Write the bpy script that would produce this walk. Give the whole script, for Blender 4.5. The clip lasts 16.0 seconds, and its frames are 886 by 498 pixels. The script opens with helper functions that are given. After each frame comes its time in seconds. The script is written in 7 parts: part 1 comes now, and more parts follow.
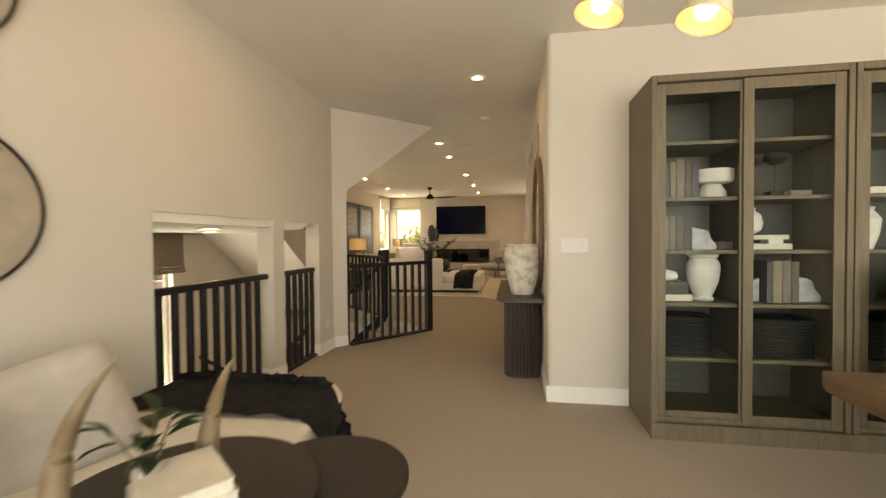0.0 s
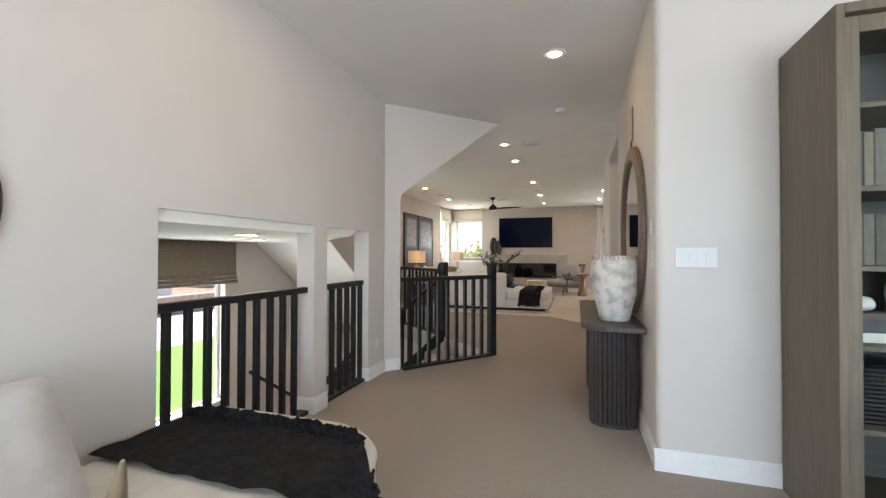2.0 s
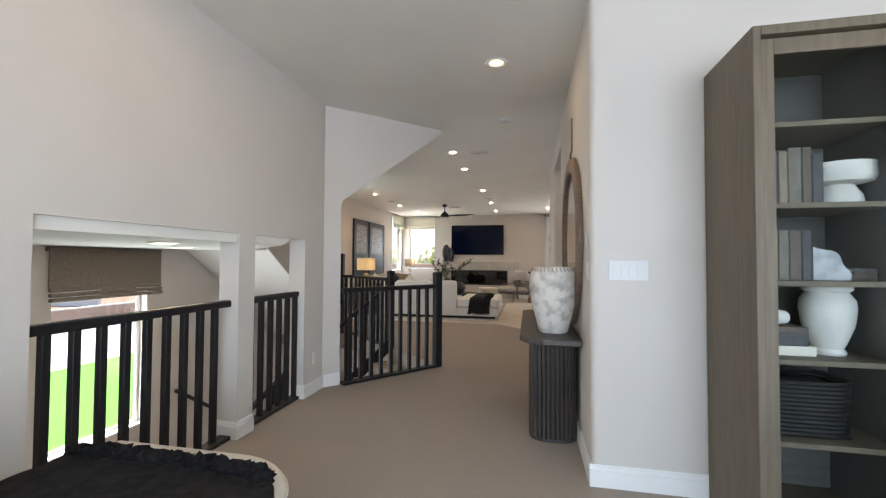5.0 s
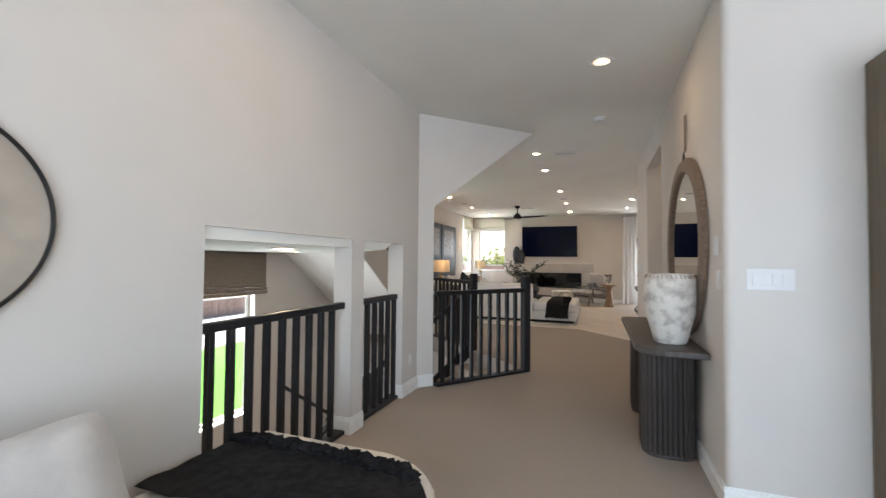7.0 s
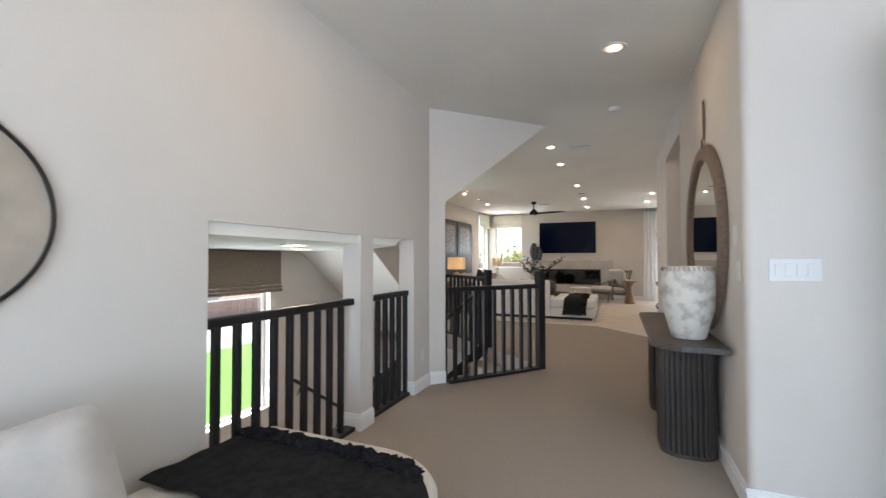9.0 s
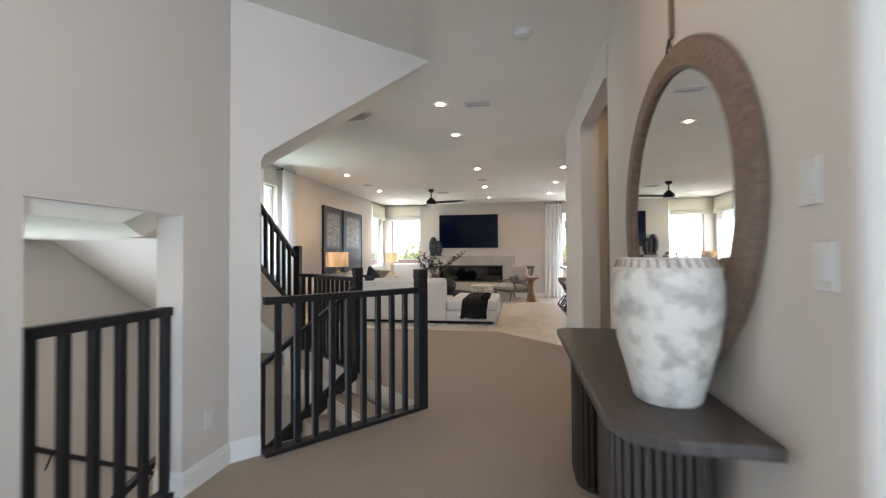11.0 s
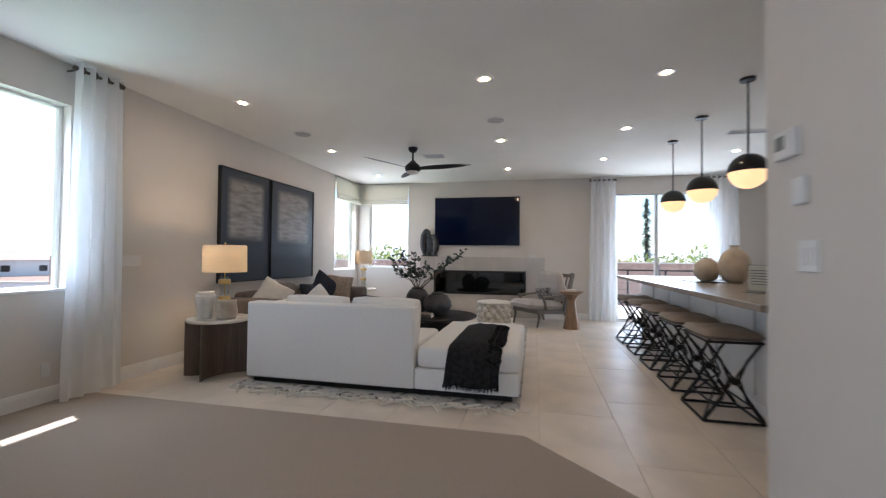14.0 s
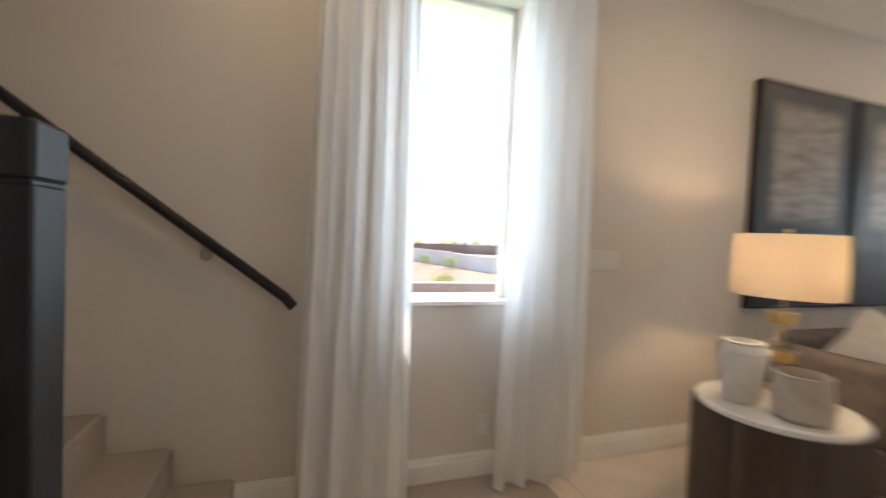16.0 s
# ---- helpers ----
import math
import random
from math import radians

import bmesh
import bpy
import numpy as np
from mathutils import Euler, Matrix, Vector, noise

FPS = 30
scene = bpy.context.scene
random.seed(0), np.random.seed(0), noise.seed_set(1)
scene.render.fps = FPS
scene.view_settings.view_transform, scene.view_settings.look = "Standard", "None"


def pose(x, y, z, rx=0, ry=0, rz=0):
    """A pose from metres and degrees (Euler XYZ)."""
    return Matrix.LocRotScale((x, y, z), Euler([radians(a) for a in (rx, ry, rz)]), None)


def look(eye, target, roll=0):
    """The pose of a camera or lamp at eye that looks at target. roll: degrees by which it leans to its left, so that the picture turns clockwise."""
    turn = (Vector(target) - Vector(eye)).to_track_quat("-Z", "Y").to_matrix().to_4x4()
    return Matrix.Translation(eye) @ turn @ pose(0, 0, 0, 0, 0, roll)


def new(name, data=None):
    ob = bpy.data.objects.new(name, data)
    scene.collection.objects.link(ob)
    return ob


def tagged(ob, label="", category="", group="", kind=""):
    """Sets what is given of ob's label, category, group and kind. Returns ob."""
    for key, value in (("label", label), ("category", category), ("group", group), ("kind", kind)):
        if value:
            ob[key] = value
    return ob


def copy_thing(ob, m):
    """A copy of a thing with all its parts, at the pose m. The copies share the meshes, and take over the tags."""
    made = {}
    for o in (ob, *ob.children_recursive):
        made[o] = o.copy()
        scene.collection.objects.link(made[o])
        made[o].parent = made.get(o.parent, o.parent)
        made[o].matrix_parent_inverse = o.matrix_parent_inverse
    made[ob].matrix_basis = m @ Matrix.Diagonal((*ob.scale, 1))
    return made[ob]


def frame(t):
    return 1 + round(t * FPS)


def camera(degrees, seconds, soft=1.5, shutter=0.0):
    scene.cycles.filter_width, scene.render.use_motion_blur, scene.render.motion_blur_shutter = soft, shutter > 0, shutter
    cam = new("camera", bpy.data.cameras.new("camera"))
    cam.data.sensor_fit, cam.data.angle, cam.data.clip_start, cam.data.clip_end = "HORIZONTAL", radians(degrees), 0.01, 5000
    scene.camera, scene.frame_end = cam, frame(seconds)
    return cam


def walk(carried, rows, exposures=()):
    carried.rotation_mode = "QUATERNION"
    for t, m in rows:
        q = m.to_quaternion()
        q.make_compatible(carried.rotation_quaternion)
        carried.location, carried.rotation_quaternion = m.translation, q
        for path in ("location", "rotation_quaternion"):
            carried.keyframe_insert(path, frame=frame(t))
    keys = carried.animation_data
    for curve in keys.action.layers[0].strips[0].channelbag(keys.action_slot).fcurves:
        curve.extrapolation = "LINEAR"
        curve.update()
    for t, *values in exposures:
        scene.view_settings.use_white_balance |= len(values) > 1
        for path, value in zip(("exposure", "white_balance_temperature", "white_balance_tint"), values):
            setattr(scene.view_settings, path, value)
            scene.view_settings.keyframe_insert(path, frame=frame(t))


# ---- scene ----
cam = camera(94.0, 16.0, soft=1.2, shutter=0.5)
PATH = [
    (0, (0.272, 0.104, 1.364), (-0.057, 2.076, 1.321), -0.5),
    (0.5, (0.196, 0.55, 1.393), (-0.048, 2.535, 1.373), -0.1),
    (1, (0.147, 0.763, 1.407), (-0.192, 2.734, 1.407), 0.1),
    (1.5, (0.124, 0.856, 1.318), (-0.373, 2.794, 1.334), 0.1),
    (2, (0.096, 0.799, 1.326), (-0.519, 2.702, 1.353), 0.1),
    (2.5, (0.077, 0.791, 1.331), (-0.576, 2.681, 1.367), -0.1),
    (3, (0.198, 0.815, 1.346), (-0.401, 2.722, 1.39), -0.2),
    (3.5, (0.396, 0.848, 1.338), (-0.093, 2.787, 1.388), -0.3),
    (3.7, (0.398, 0.868, 1.354), (-0.045, 2.818, 1.409), -0.3),
    (5.8, (-0.004, 0.987, 1.365), (-0.412, 2.944, 1.422), 0.3),
    (6, (-0.036, 0.99, 1.331), (-0.487, 2.938, 1.389), 0.3),
    (6.5, (-0.042, 0.915, 1.349), (-0.609, 2.832, 1.407), 0.4),
    (7, (-0.131, 0.853, 1.396), (-0.823, 2.729, 1.455), 0.5),
    (7.5, (-0.188, 0.851, 1.414), (-0.996, 2.679, 1.471), 0.5),
    (8, (-0.176, 0.901, 1.342), (-1.066, 2.691, 1.394), 0.4),
    (8.5, (-0.12, 0.909, 1.414), (-0.999, 2.705, 1.468), 0.1),
    (9, (-0.08, 0.927, 1.368), (-0.854, 2.771, 1.419), -0.1),
    (9.5, (-0.006, 1.172, 1.352), (-0.617, 3.076, 1.4), -0.3),
    (10, (0.014, 1.521, 1.333), (-0.433, 3.47, 1.377), -0.3),
    (10.2, (0.017, 1.692, 1.329), (-0.372, 3.654, 1.37), -0.3),
    (11.3, (-0.20, 3.08, 1.33), (-0.545, 5.05, 1.363), -0.35),
    (12.5, (-0.252, 4.769, 1.328), (-0.549, 6.746, 1.356), -0.4),
    (13, (-0.288, 5.477, 1.299), (-0.606, 7.452, 1.329), -0.2),
    (13.5, (-0.34, 6.112, 1.32), (-0.694, 8.08, 1.358), 0.3),
    (14, (-0.408, 6.818, 1.312), (-0.839, 8.771, 1.352), 0.6),
    (14.5, (-0.772, 7.385, 1.326), (-1.384, 9.289, 1.359), 1.0),
    (15, (-1.365, 7.918, 1.326), (-2.433, 9.609, 1.345), 1.7),
    (15.5, (-1.904, 8.333, 1.367), (-3.455, 9.597, 1.368), 2.1),
    (16, (-2.478, 8.641, 1.345), (-4.375, 9.274, 1.281), 2.5),
]
walk(cam, [(t, look(eye, target, roll)) for t, eye, target, roll in PATH],
     [(0, 1.4, 11700, 14), (0.25, 1.45, 8700, 12), (0.5, 1.62, 7500, 15), (1.0, 1.65, 6900, 13), (2.0, 1.65, 6850, 12), (3.5, 1.67, 6800, 11), (5.8, 1.58, 6650, 12), (8.5, 1.62, 6600, 12), (10.2, 1.58, 6500, 12), (11.5, 2.0, 6300, 11), (12.5, 2.26, 5650, 12), (13.2, 1.95, 5600, 12), (14.0, 1.5, 5750, 11), (14.5, 1.52, 5750, 11), (15.0, 1.38, 6250, 11), (15.5, 1.68, 6200, 11), (16, 1.78, 6600, 12)])

# ---- world, sun, large lights ----
world = bpy.data.worlds.new("sky")
scene.world = world
world.use_nodes = True
wn = world.node_tree.nodes
sky = wn.new("ShaderNodeTexSky")
sky.sky_type, sky.sun_disc = "NISHITA", False
SUN_DIR = Vector((0.55, -0.23, -0.99)).normalized()
sky.sun_elevation = math.asin(-SUN_DIR.z)
sky.sun_rotation = math.atan2(-SUN_DIR.x, -SUN_DIR.y)
world.node_tree.links.new(sky.outputs[0], wn["Background"].inputs[0])
wn["Background"].inputs[1].default_value = 0.13
sun = new("sun", bpy.data.lights.new("sun", "SUN"))
sun.data.energy, sun.data.angle, sun.data.color = 5.0, radians(0.5), (1.0, 0.95, 0.87)
sun.rotation_mode = "QUATERNION"
sun.rotation_quaternion = SUN_DIR.to_track_quat("-Z", "Y")


def window_light(name, x, y, z, facing, w, h, power, color=(0.80, 0.90, 1.0)):
    """Sky light standing in a window's opening, shining along facing."""
    ob = new(name, bpy.data.lights.new(name, "AREA"))
    ob.data.shape, ob.data.size, ob.data.size_y = "RECTANGLE", w, h
    ob.data.energy, ob.data.color = power, color
    ob.rotation_mode = "QUATERNION"
    ob.rotation_quaternion = Vector(facing).to_track_quat("-Z", "Y")
    ob.location = (x, y, z)
    return ob


window_light("window_light_dining", 1.6, -3.05, 1.5, (0, 1, 0), 5.0, 2.2, 104, (0.60, 0.785, 1.0))
# Lamp in an added, unseen side window; evens out the left wall.
window_light("window_light_dining_side", 5.06, 0.1, 1.5, (-1, 0, 0), 4.1, 2.1, 10, (0.60, 0.785, 1.0))
window_light("window_light_landing", -4.66, 4.82, 0.15, (1, 0, 0), 1.0, 1.6, 19, (0.76, 0.88, 1.0))
window_light("window_light_living", -4.66, 9.46, 1.75, (1, 0, 0), 0.55, 1.4, 7, (0.70, 0.85, 1.0))
window_light("window_light_corner", -4.66, 15.5, 1.7, (1, 0, 0), 1.1, 1.3, 7)
window_light("window_light_tv", -3.8, 16.2, 1.7, (0, -1, 0), 0.9, 1.2, 6)
window_light("window_light_slider", 2.2, 16.2, 1.2, (0, -1, 0), 1.8, 1.9, 22)


# ---- materials ----
def mat(name, base, rough=0.6, metal=0.0, vary=0.06, scale=6.0, bump=0.0, bscale=120.0, base2=None, mix=(0.4, 0.6), obj_rand=0.0, **extra):
    m = bpy.data.materials.new(name)
    m.use_nodes = True
    nt = m.node_tree
    n, l = nt.nodes, nt.links
    b = n["Principled BSDF"]
    b.inputs["Roughness"].default_value, b.inputs["Metallic"].default_value = rough, metal
    tc = n.new("ShaderNodeTexCoord")
    nz = n.new("ShaderNodeTexNoise")
    nz.inputs["Scale"].default_value, nz.inputs["Detail"].default_value = scale, 6.0
    l.new(tc.outputs["Object"], nz.inputs["Vector"])
    rp = n.new("ShaderNodeValToRGB")
    lo = base2 if base2 else tuple(c * (1 - vary) for c in base)
    hi = base if base2 else tuple(min(1.0, c * (1 + vary)) for c in base)
    rp.color_ramp.elements[0].position, rp.color_ramp.elements[1].position = mix
    rp.color_ramp.elements[0].color, rp.color_ramp.elements[1].color = (*lo, 1), (*hi, 1)
    l.new(nz.outputs["Fac"], rp.inputs["Fac"])
    out = rp.outputs["Color"]
    if obj_rand:
        oi = n.new("ShaderNodeObjectInfo")
        hs = n.new("ShaderNodeHueSaturation")
        mr = n.new("ShaderNodeMapRange")
        mr.inputs["To Min"].default_value, mr.inputs["To Max"].default_value = 1 - obj_rand, 1 + obj_rand
        l.new(oi.outputs["Random"], mr.inputs["Value"])
        l.new(mr.outputs["Result"], hs.inputs["Value"])
        l.new(out, hs.inputs["Color"])
        out = hs.outputs["Color"]
    l.new(out, b.inputs["Base Color"])
    if bump:
        bz = n.new("ShaderNodeTexNoise")
        bz.inputs["Scale"].default_value, bz.inputs["Detail"].default_value = bscale, 3.0
        l.new(tc.outputs["Object"], bz.inputs["Vector"])
        bp = n.new("ShaderNodeBump")
        bp.inputs["Strength"].default_value, bp.inputs["Distance"].default_value = bump, 0.004
        l.new(bz.outputs["Fac"], bp.inputs["Height"])
        l.new(bp.outputs["Normal"], b.inputs["Normal"])
    for key, value in extra.items():
        b.inputs[key.replace("_", " ")].default_value = value
    return m


def wood(name, light, dark, rough=0.5, along="Z", scale=2.0):
    m = bpy.data.materials.new(name)
    m.use_nodes = True
    n, l = m.node_tree.nodes, m.node_tree.links
    b = n["Principled BSDF"]
    b.inputs["Roughness"].default_value = rough
    tc, mp = n.new("ShaderNodeTexCoord"), n.new("ShaderNodeMapping")
    s = {"X": (1, 14, 14), "Y": (14, 1, 14), "Z": (14, 14, 1)}[along]
    mp.inputs["Scale"].default_value = [v * scale for v in s]
    nz = n.new("ShaderNodeTexNoise")
    nz.inputs["Scale"].default_value, nz.inputs["Detail"].default_value, nz.inputs["Distortion"].default_value = 1.6, 8.0, 0.6
    rp = n.new("ShaderNodeValToRGB")
    rp.color_ramp.elements[0].position, rp.color_ramp.elements[1].position = 0.3, 0.7
    rp.color_ramp.elements[0].color, rp.color_ramp.elements[1].color = (*dark, 1), (*light, 1)
    bp = n.new("ShaderNodeBump")
    bp.inputs["Strength"].default_value, bp.inputs["Distance"].default_value = 0.25, 0.002
    l.new(tc.outputs["Object"], mp.inputs["Vector"])
    l.new(mp.outputs["Vector"], nz.inputs["Vector"])
    l.new(nz.outputs["Fac"], rp.inputs["Fac"])
    l.new(rp.outputs["Color"], b.inputs["Base Color"])
    l.new(nz.outputs["Fac"], bp.inputs["Height"])
    l.new(bp.outputs["Normal"], b.inputs["Normal"])
    return m


def glow(name, color, strength):
    m = mat(name, color, 0.5)
    b = m.node_tree.nodes["Principled BSDF"]
    b.inputs["Emission Color"].default_value, b.inputs["Emission Strength"].default_value = (*color, 1), strength
    return m


def glass_mat(name, tint=(1, 1, 1), rough=0.0, gloss=0.08):
    """Thin clear pane: mostly see-through, with a mirror coat."""
    m = bpy.data.materials.new(name)
    m.use_nodes = True
    n, l = m.node_tree.nodes, m.node_tree.links
    n.remove(n["Principled BSDF"])
    tr, gl, mx, lw = n.new("ShaderNodeBsdfTransparent"), n.new("ShaderNodeBsdfGlossy"), n.new("ShaderNodeMixShader"), n.new("ShaderNodeLayerWeight")
    pw, ma = n.new("ShaderNodeMath"), n.new("ShaderNodeMath")
    tr.inputs["Color"].default_value = (*tint, 1)
    gl.inputs["Roughness"].default_value = rough
    lw.inputs["Blend"].default_value = 0.5
    pw.operation, pw.inputs[1].default_value = "POWER", 3.0
    ma.operation, ma.inputs[1].default_value, ma.inputs[2].default_value = "MULTIPLY_ADD", 0.45, gloss
    l.new(lw.outputs["Facing"], pw.inputs[0])
    l.new(pw.outputs[0], ma.inputs[0])
    l.new(ma.outputs[0], mx.inputs[0])
    l.new(tr.outputs[0], mx.inputs[1])
    l.new(gl.outputs[0], mx.inputs[2])
    l.new(mx.outputs[0], n["Material Output"].inputs[0])
    return m


def sheer(name, color, through_share, back=0.55):
    """Thin cloth that lets light through."""
    m = bpy.data.materials.new(name)
    m.use_nodes = True
    n, l = m.node_tree.nodes, m.node_tree.links
    n.remove(n["Principled BSDF"])
    d, t, tp, m1, m2 = n.new("ShaderNodeBsdfDiffuse"), n.new("ShaderNodeBsdfTranslucent"), n.new("ShaderNodeBsdfTransparent"), n.new("ShaderNodeMixShader"), n.new("ShaderNodeMixShader")
    wv, tc = n.new("ShaderNodeTexNoise"), n.new("ShaderNodeTexCoord")
    wv.inputs["Scale"].default_value = 220
    rp = n.new("ShaderNodeValToRGB")
    rp.color_ramp.elements[0].color, rp.color_ramp.elements[1].color = (*[c * 0.92 for c in color], 1), (*color, 1)
    l.new(tc.outputs["Object"], wv.inputs["Vector"])
    l.new(wv.outputs["Fac"], rp.inputs["Fac"])
    for s in (d, t):
        l.new(rp.outputs["Color"], s.inputs["Color"])
    m1.inputs[0].default_value, m2.inputs[0].default_value = back, through_share
    l.new(d.outputs[0], m1.inputs[1])
    l.new(t.outputs[0], m1.inputs[2])
    l.new(m1.outputs[0], m2.inputs[1])
    l.new(tp.outputs[0], m2.inputs[2])
    l.new(m2.outputs[0], n["Material Output"].inputs[0])
    return m


WALL = mat("greige_wall_paint", (0.63, 0.585, 0.54), 0.85, vary=0.02, scale=1.2, bump=0.12, bscale=160)
CEIL = mat("ceiling_paint", (0.80, 0.775, 0.72), 0.9, vary=0.02, scale=1.0, bump=0.1, bscale=140)
TRIM = mat("white_trim_paint", (0.82, 0.81, 0.79), 0.45, vary=0.02)
BLACK = wood("espresso_stained_wood", (0.020, 0.019, 0.020), (0.011, 0.010, 0.012), 0.42)
BLACK.node_tree.nodes["Principled BSDF"].inputs["Specular IOR Level"].default_value = 0.30
TILE = mat("cream_porcelain_tile", (0.66, 0.575, 0.49), 0.37, vary=0.07, scale=2.2, bump=0.04, bscale=30, obj_rand=0.05)
GROUT = mat("tile_grout", (0.58, 0.505, 0.425), 0.9, vary=0.05)
PLASTIC = mat("white_plastic", (0.67, 0.66, 0.65), 0.4, vary=0.02)
METAL = mat("dark_metal", (0.03, 0.028, 0.027), 0.35, 0.8, vary=0.1)
BRASS = mat("brushed_brass", (0.62, 0.42, 0.16), 0.28, 1.0, vary=0.08, scale=30)
STEEL = mat("brushed_nickel", (0.45, 0.42, 0.38), 0.35, 1.0)
OAK = wood("greyed_oak", (0.17, 0.132, 0.088), (0.12, 0.094, 0.062), 0.55)
OAK_IN = wood("greyed_oak_inside", (0.135, 0.125, 0.110), (0.10, 0.092, 0.08), 0.6, "X")
DARKOAK = wood("smoked_oak", (0.080, 0.064, 0.055), (0.040, 0.032, 0.028), 0.5)
WALNUT = wood("walnut", (0.19, 0.115, 0.065), (0.11, 0.065, 0.036), 0.45, "Y")
FRAMEWOOD = wood("weathered_brown_wood", (0.23, 0.155, 0.11), (0.13, 0.09, 0.065), 0.6)
MANGO = wood("golden_mango_wood", (0.34, 0.22, 0.13), (0.20, 0.12, 0.07), 0.5)
CREAM = mat("cream_linen", (0.71, 0.655, 0.585), 0.95, vary=0.04, scale=14, bump=0.35, bscale=380)
WHITE_CLOTH = mat("white_boucle", (0.76, 0.73, 0.70), 0.95, vary=0.012, scale=40, bump=0.4, bscale=300)
TASSEL = mat("black_wool_tassel", (0.017, 0.016, 0.017), 1.0, vary=0.3, scale=40, bump=0.5, bscale=300, Specular_IOR_Level=0.1)
BLANKET = mat("charcoal_wool", (0.030, 0.028, 0.029), 0.95, vary=0.3, scale=25, bump=0.5, bscale=260)
GREY_CLOTH = mat("taupe_velvet", (0.16, 0.13, 0.115), 0.9, vary=0.15, scale=8, bump=0.3, bscale=260)
NAVY = mat("navy_cloth", (0.018, 0.022, 0.035), 0.9, vary=0.2, scale=18, bump=0.3, bscale=260)
OATMEAL = mat("oatmeal_linen", (0.49, 0.445, 0.405), 0.95, vary=0.05, scale=12, bump=0.4, bscale=340)
TAUPE = mat("taupe_cloth", (0.34, 0.27, 0.21), 0.95, vary=0.12, scale=20, bump=0.4, bscale=240)
CLAY = mat("white_plaster_ceramic", (0.72, 0.69, 0.64), 0.75, vary=0.06, scale=9, bump=0.2, bscale=40)
STONEWARE = mat("greige_stoneware", (0.42, 0.355, 0.285), 0.6, scale=12, vary=0.1, bump=0.2, bscale=30)
DARKCLAY = mat("charcoal_stoneware", (0.055, 0.056, 0.058), 0.55, scale=10, base2=(0.03, 0.03, 0.032), bump=0.25, bscale=40)
AGED = mat("whitewashed_terracotta", (0.68, 0.64, 0.58), 0.85, base2=(0.43, 0.39, 0.35), scale=14, mix=(0.34, 0.54), bump=0.8, bscale=30)
MARBLE = mat("white_marble", (0.76, 0.73, 0.69), 0.25, base2=(0.60, 0.58, 0.55), scale=4, mix=(0.35, 0.55))
SHADE = sheer("linen_lampshade", (0.64, 0.575, 0.50), 0.0)
BRONZE = mat("dark_bronze", (0.13, 0.105, 0.085), 0.4, 0.6, vary=0.1)
SHEER = sheer("white_sheer_curtain", (0.92, 0.92, 0.92), 0.08, 0.30)
ROMAN = mat("brown_woven_shade", (0.20, 0.165, 0.13), 0.9, vary=0.18, scale=60, bump=0.3, bscale=200)
CREAMSHADE = sheer("cream_roman_shade", (0.80, 0.77, 0.70), 0.0)
PANE = glass_mat("window_glass", (0.98, 0.99, 0.99), 0.0, 0.03)
CABGLASS = glass_mat("cabinet_glass", (0.92, 0.945, 0.94), 0.01, 0.004)
CRYSTAL = glass_mat("clear_crystal", (0.90, 0.92, 0.92), 0.02, 0.1)
SCREEN = mat("television_screen", (0.003, 0.006, 0.022), 0.05, vary=0.0, Specular_IOR_Level=0.32)
MIRROR = mat("mirror_silver", (0.88, 0.88, 0.87), 0.01, 1.0, vary=0.0)
LEAF = mat("eucalyptus_leaf", (0.055, 0.085, 0.060), 0.6, base2=(0.035, 0.055, 0.045), scale=12)
GREENLEAF = mat("deep_green_leaf", (0.05, 0.09, 0.035), 0.45, base2=(0.03, 0.06, 0.025), scale=15)
TWIG = mat("brown_twig", (0.10, 0.07, 0.05), 0.8)
PAPER = mat("book_paper", (0.72, 0.67, 0.58), 0.9, vary=0.05, scale=60)
HORN = mat("polished_horn", (0.30, 0.23, 0.15), 0.35, base2=(0.17, 0.10, 0.06), scale=6, mix=(0.35, 0.62))
CAN = glow("warm_downlight", (1.0, 0.72, 0.43), 130.0)
# Weak emission that paints the warm halo around a downlight's lens.
CAN_HALO = glow("warm_downlight_halo", (1.0, 0.66, 0.36), 1.1)
DISC_GLOW = glow("landing_disc_light", (1.0, 0.76, 0.50), 28.0)
WARM_BULB = glow("warm_bulb", (1.0, 0.70, 0.38), 3.5)
PENDANT_GLOW = glow("pendant_glass", (1.0, 0.60, 0.29), 0.44)


def carpet_material():
    m = mat("taupe_loop_carpet", (0.41, 0.345, 0.295), 1.0, base2=(0.31, 0.26, 0.22), scale=260, mix=(0.3, 0.7), bump=0.0)
    n, l = m.node_tree.nodes, m.node_tree.links
    b, tc = n["Principled BSDF"], n.new("ShaderNodeTexCoord")
    wv, nz, mul, bp = n.new("ShaderNodeTexWave"), n.new("ShaderNodeTexNoise"), n.new("ShaderNodeMath"), n.new("ShaderNodeBump")
    wv.inputs["Scale"].default_value, wv.inputs["Distortion"].default_value, wv.inputs["Detail Scale"].default_value = 26, 3.5, 9
    nz.inputs["Scale"].default_value = 190
    mul.operation = "MULTIPLY"
    l.new(tc.outputs["Object"], wv.inputs["Vector"])
    l.new(tc.outputs["Object"], nz.inputs["Vector"])
    l.new(wv.outputs["Fac"], mul.inputs[0])
    l.new(nz.outputs["Fac"], mul.inputs[1])
    bp.inputs["Strength"].default_value, bp.inputs["Distance"].default_value = 0.4, 0.004
    l.new(mul.outputs[0], bp.inputs["Height"])
    l.new(bp.outputs["Normal"], b.inputs["Normal"])
    return m


CARPET = carpet_material()


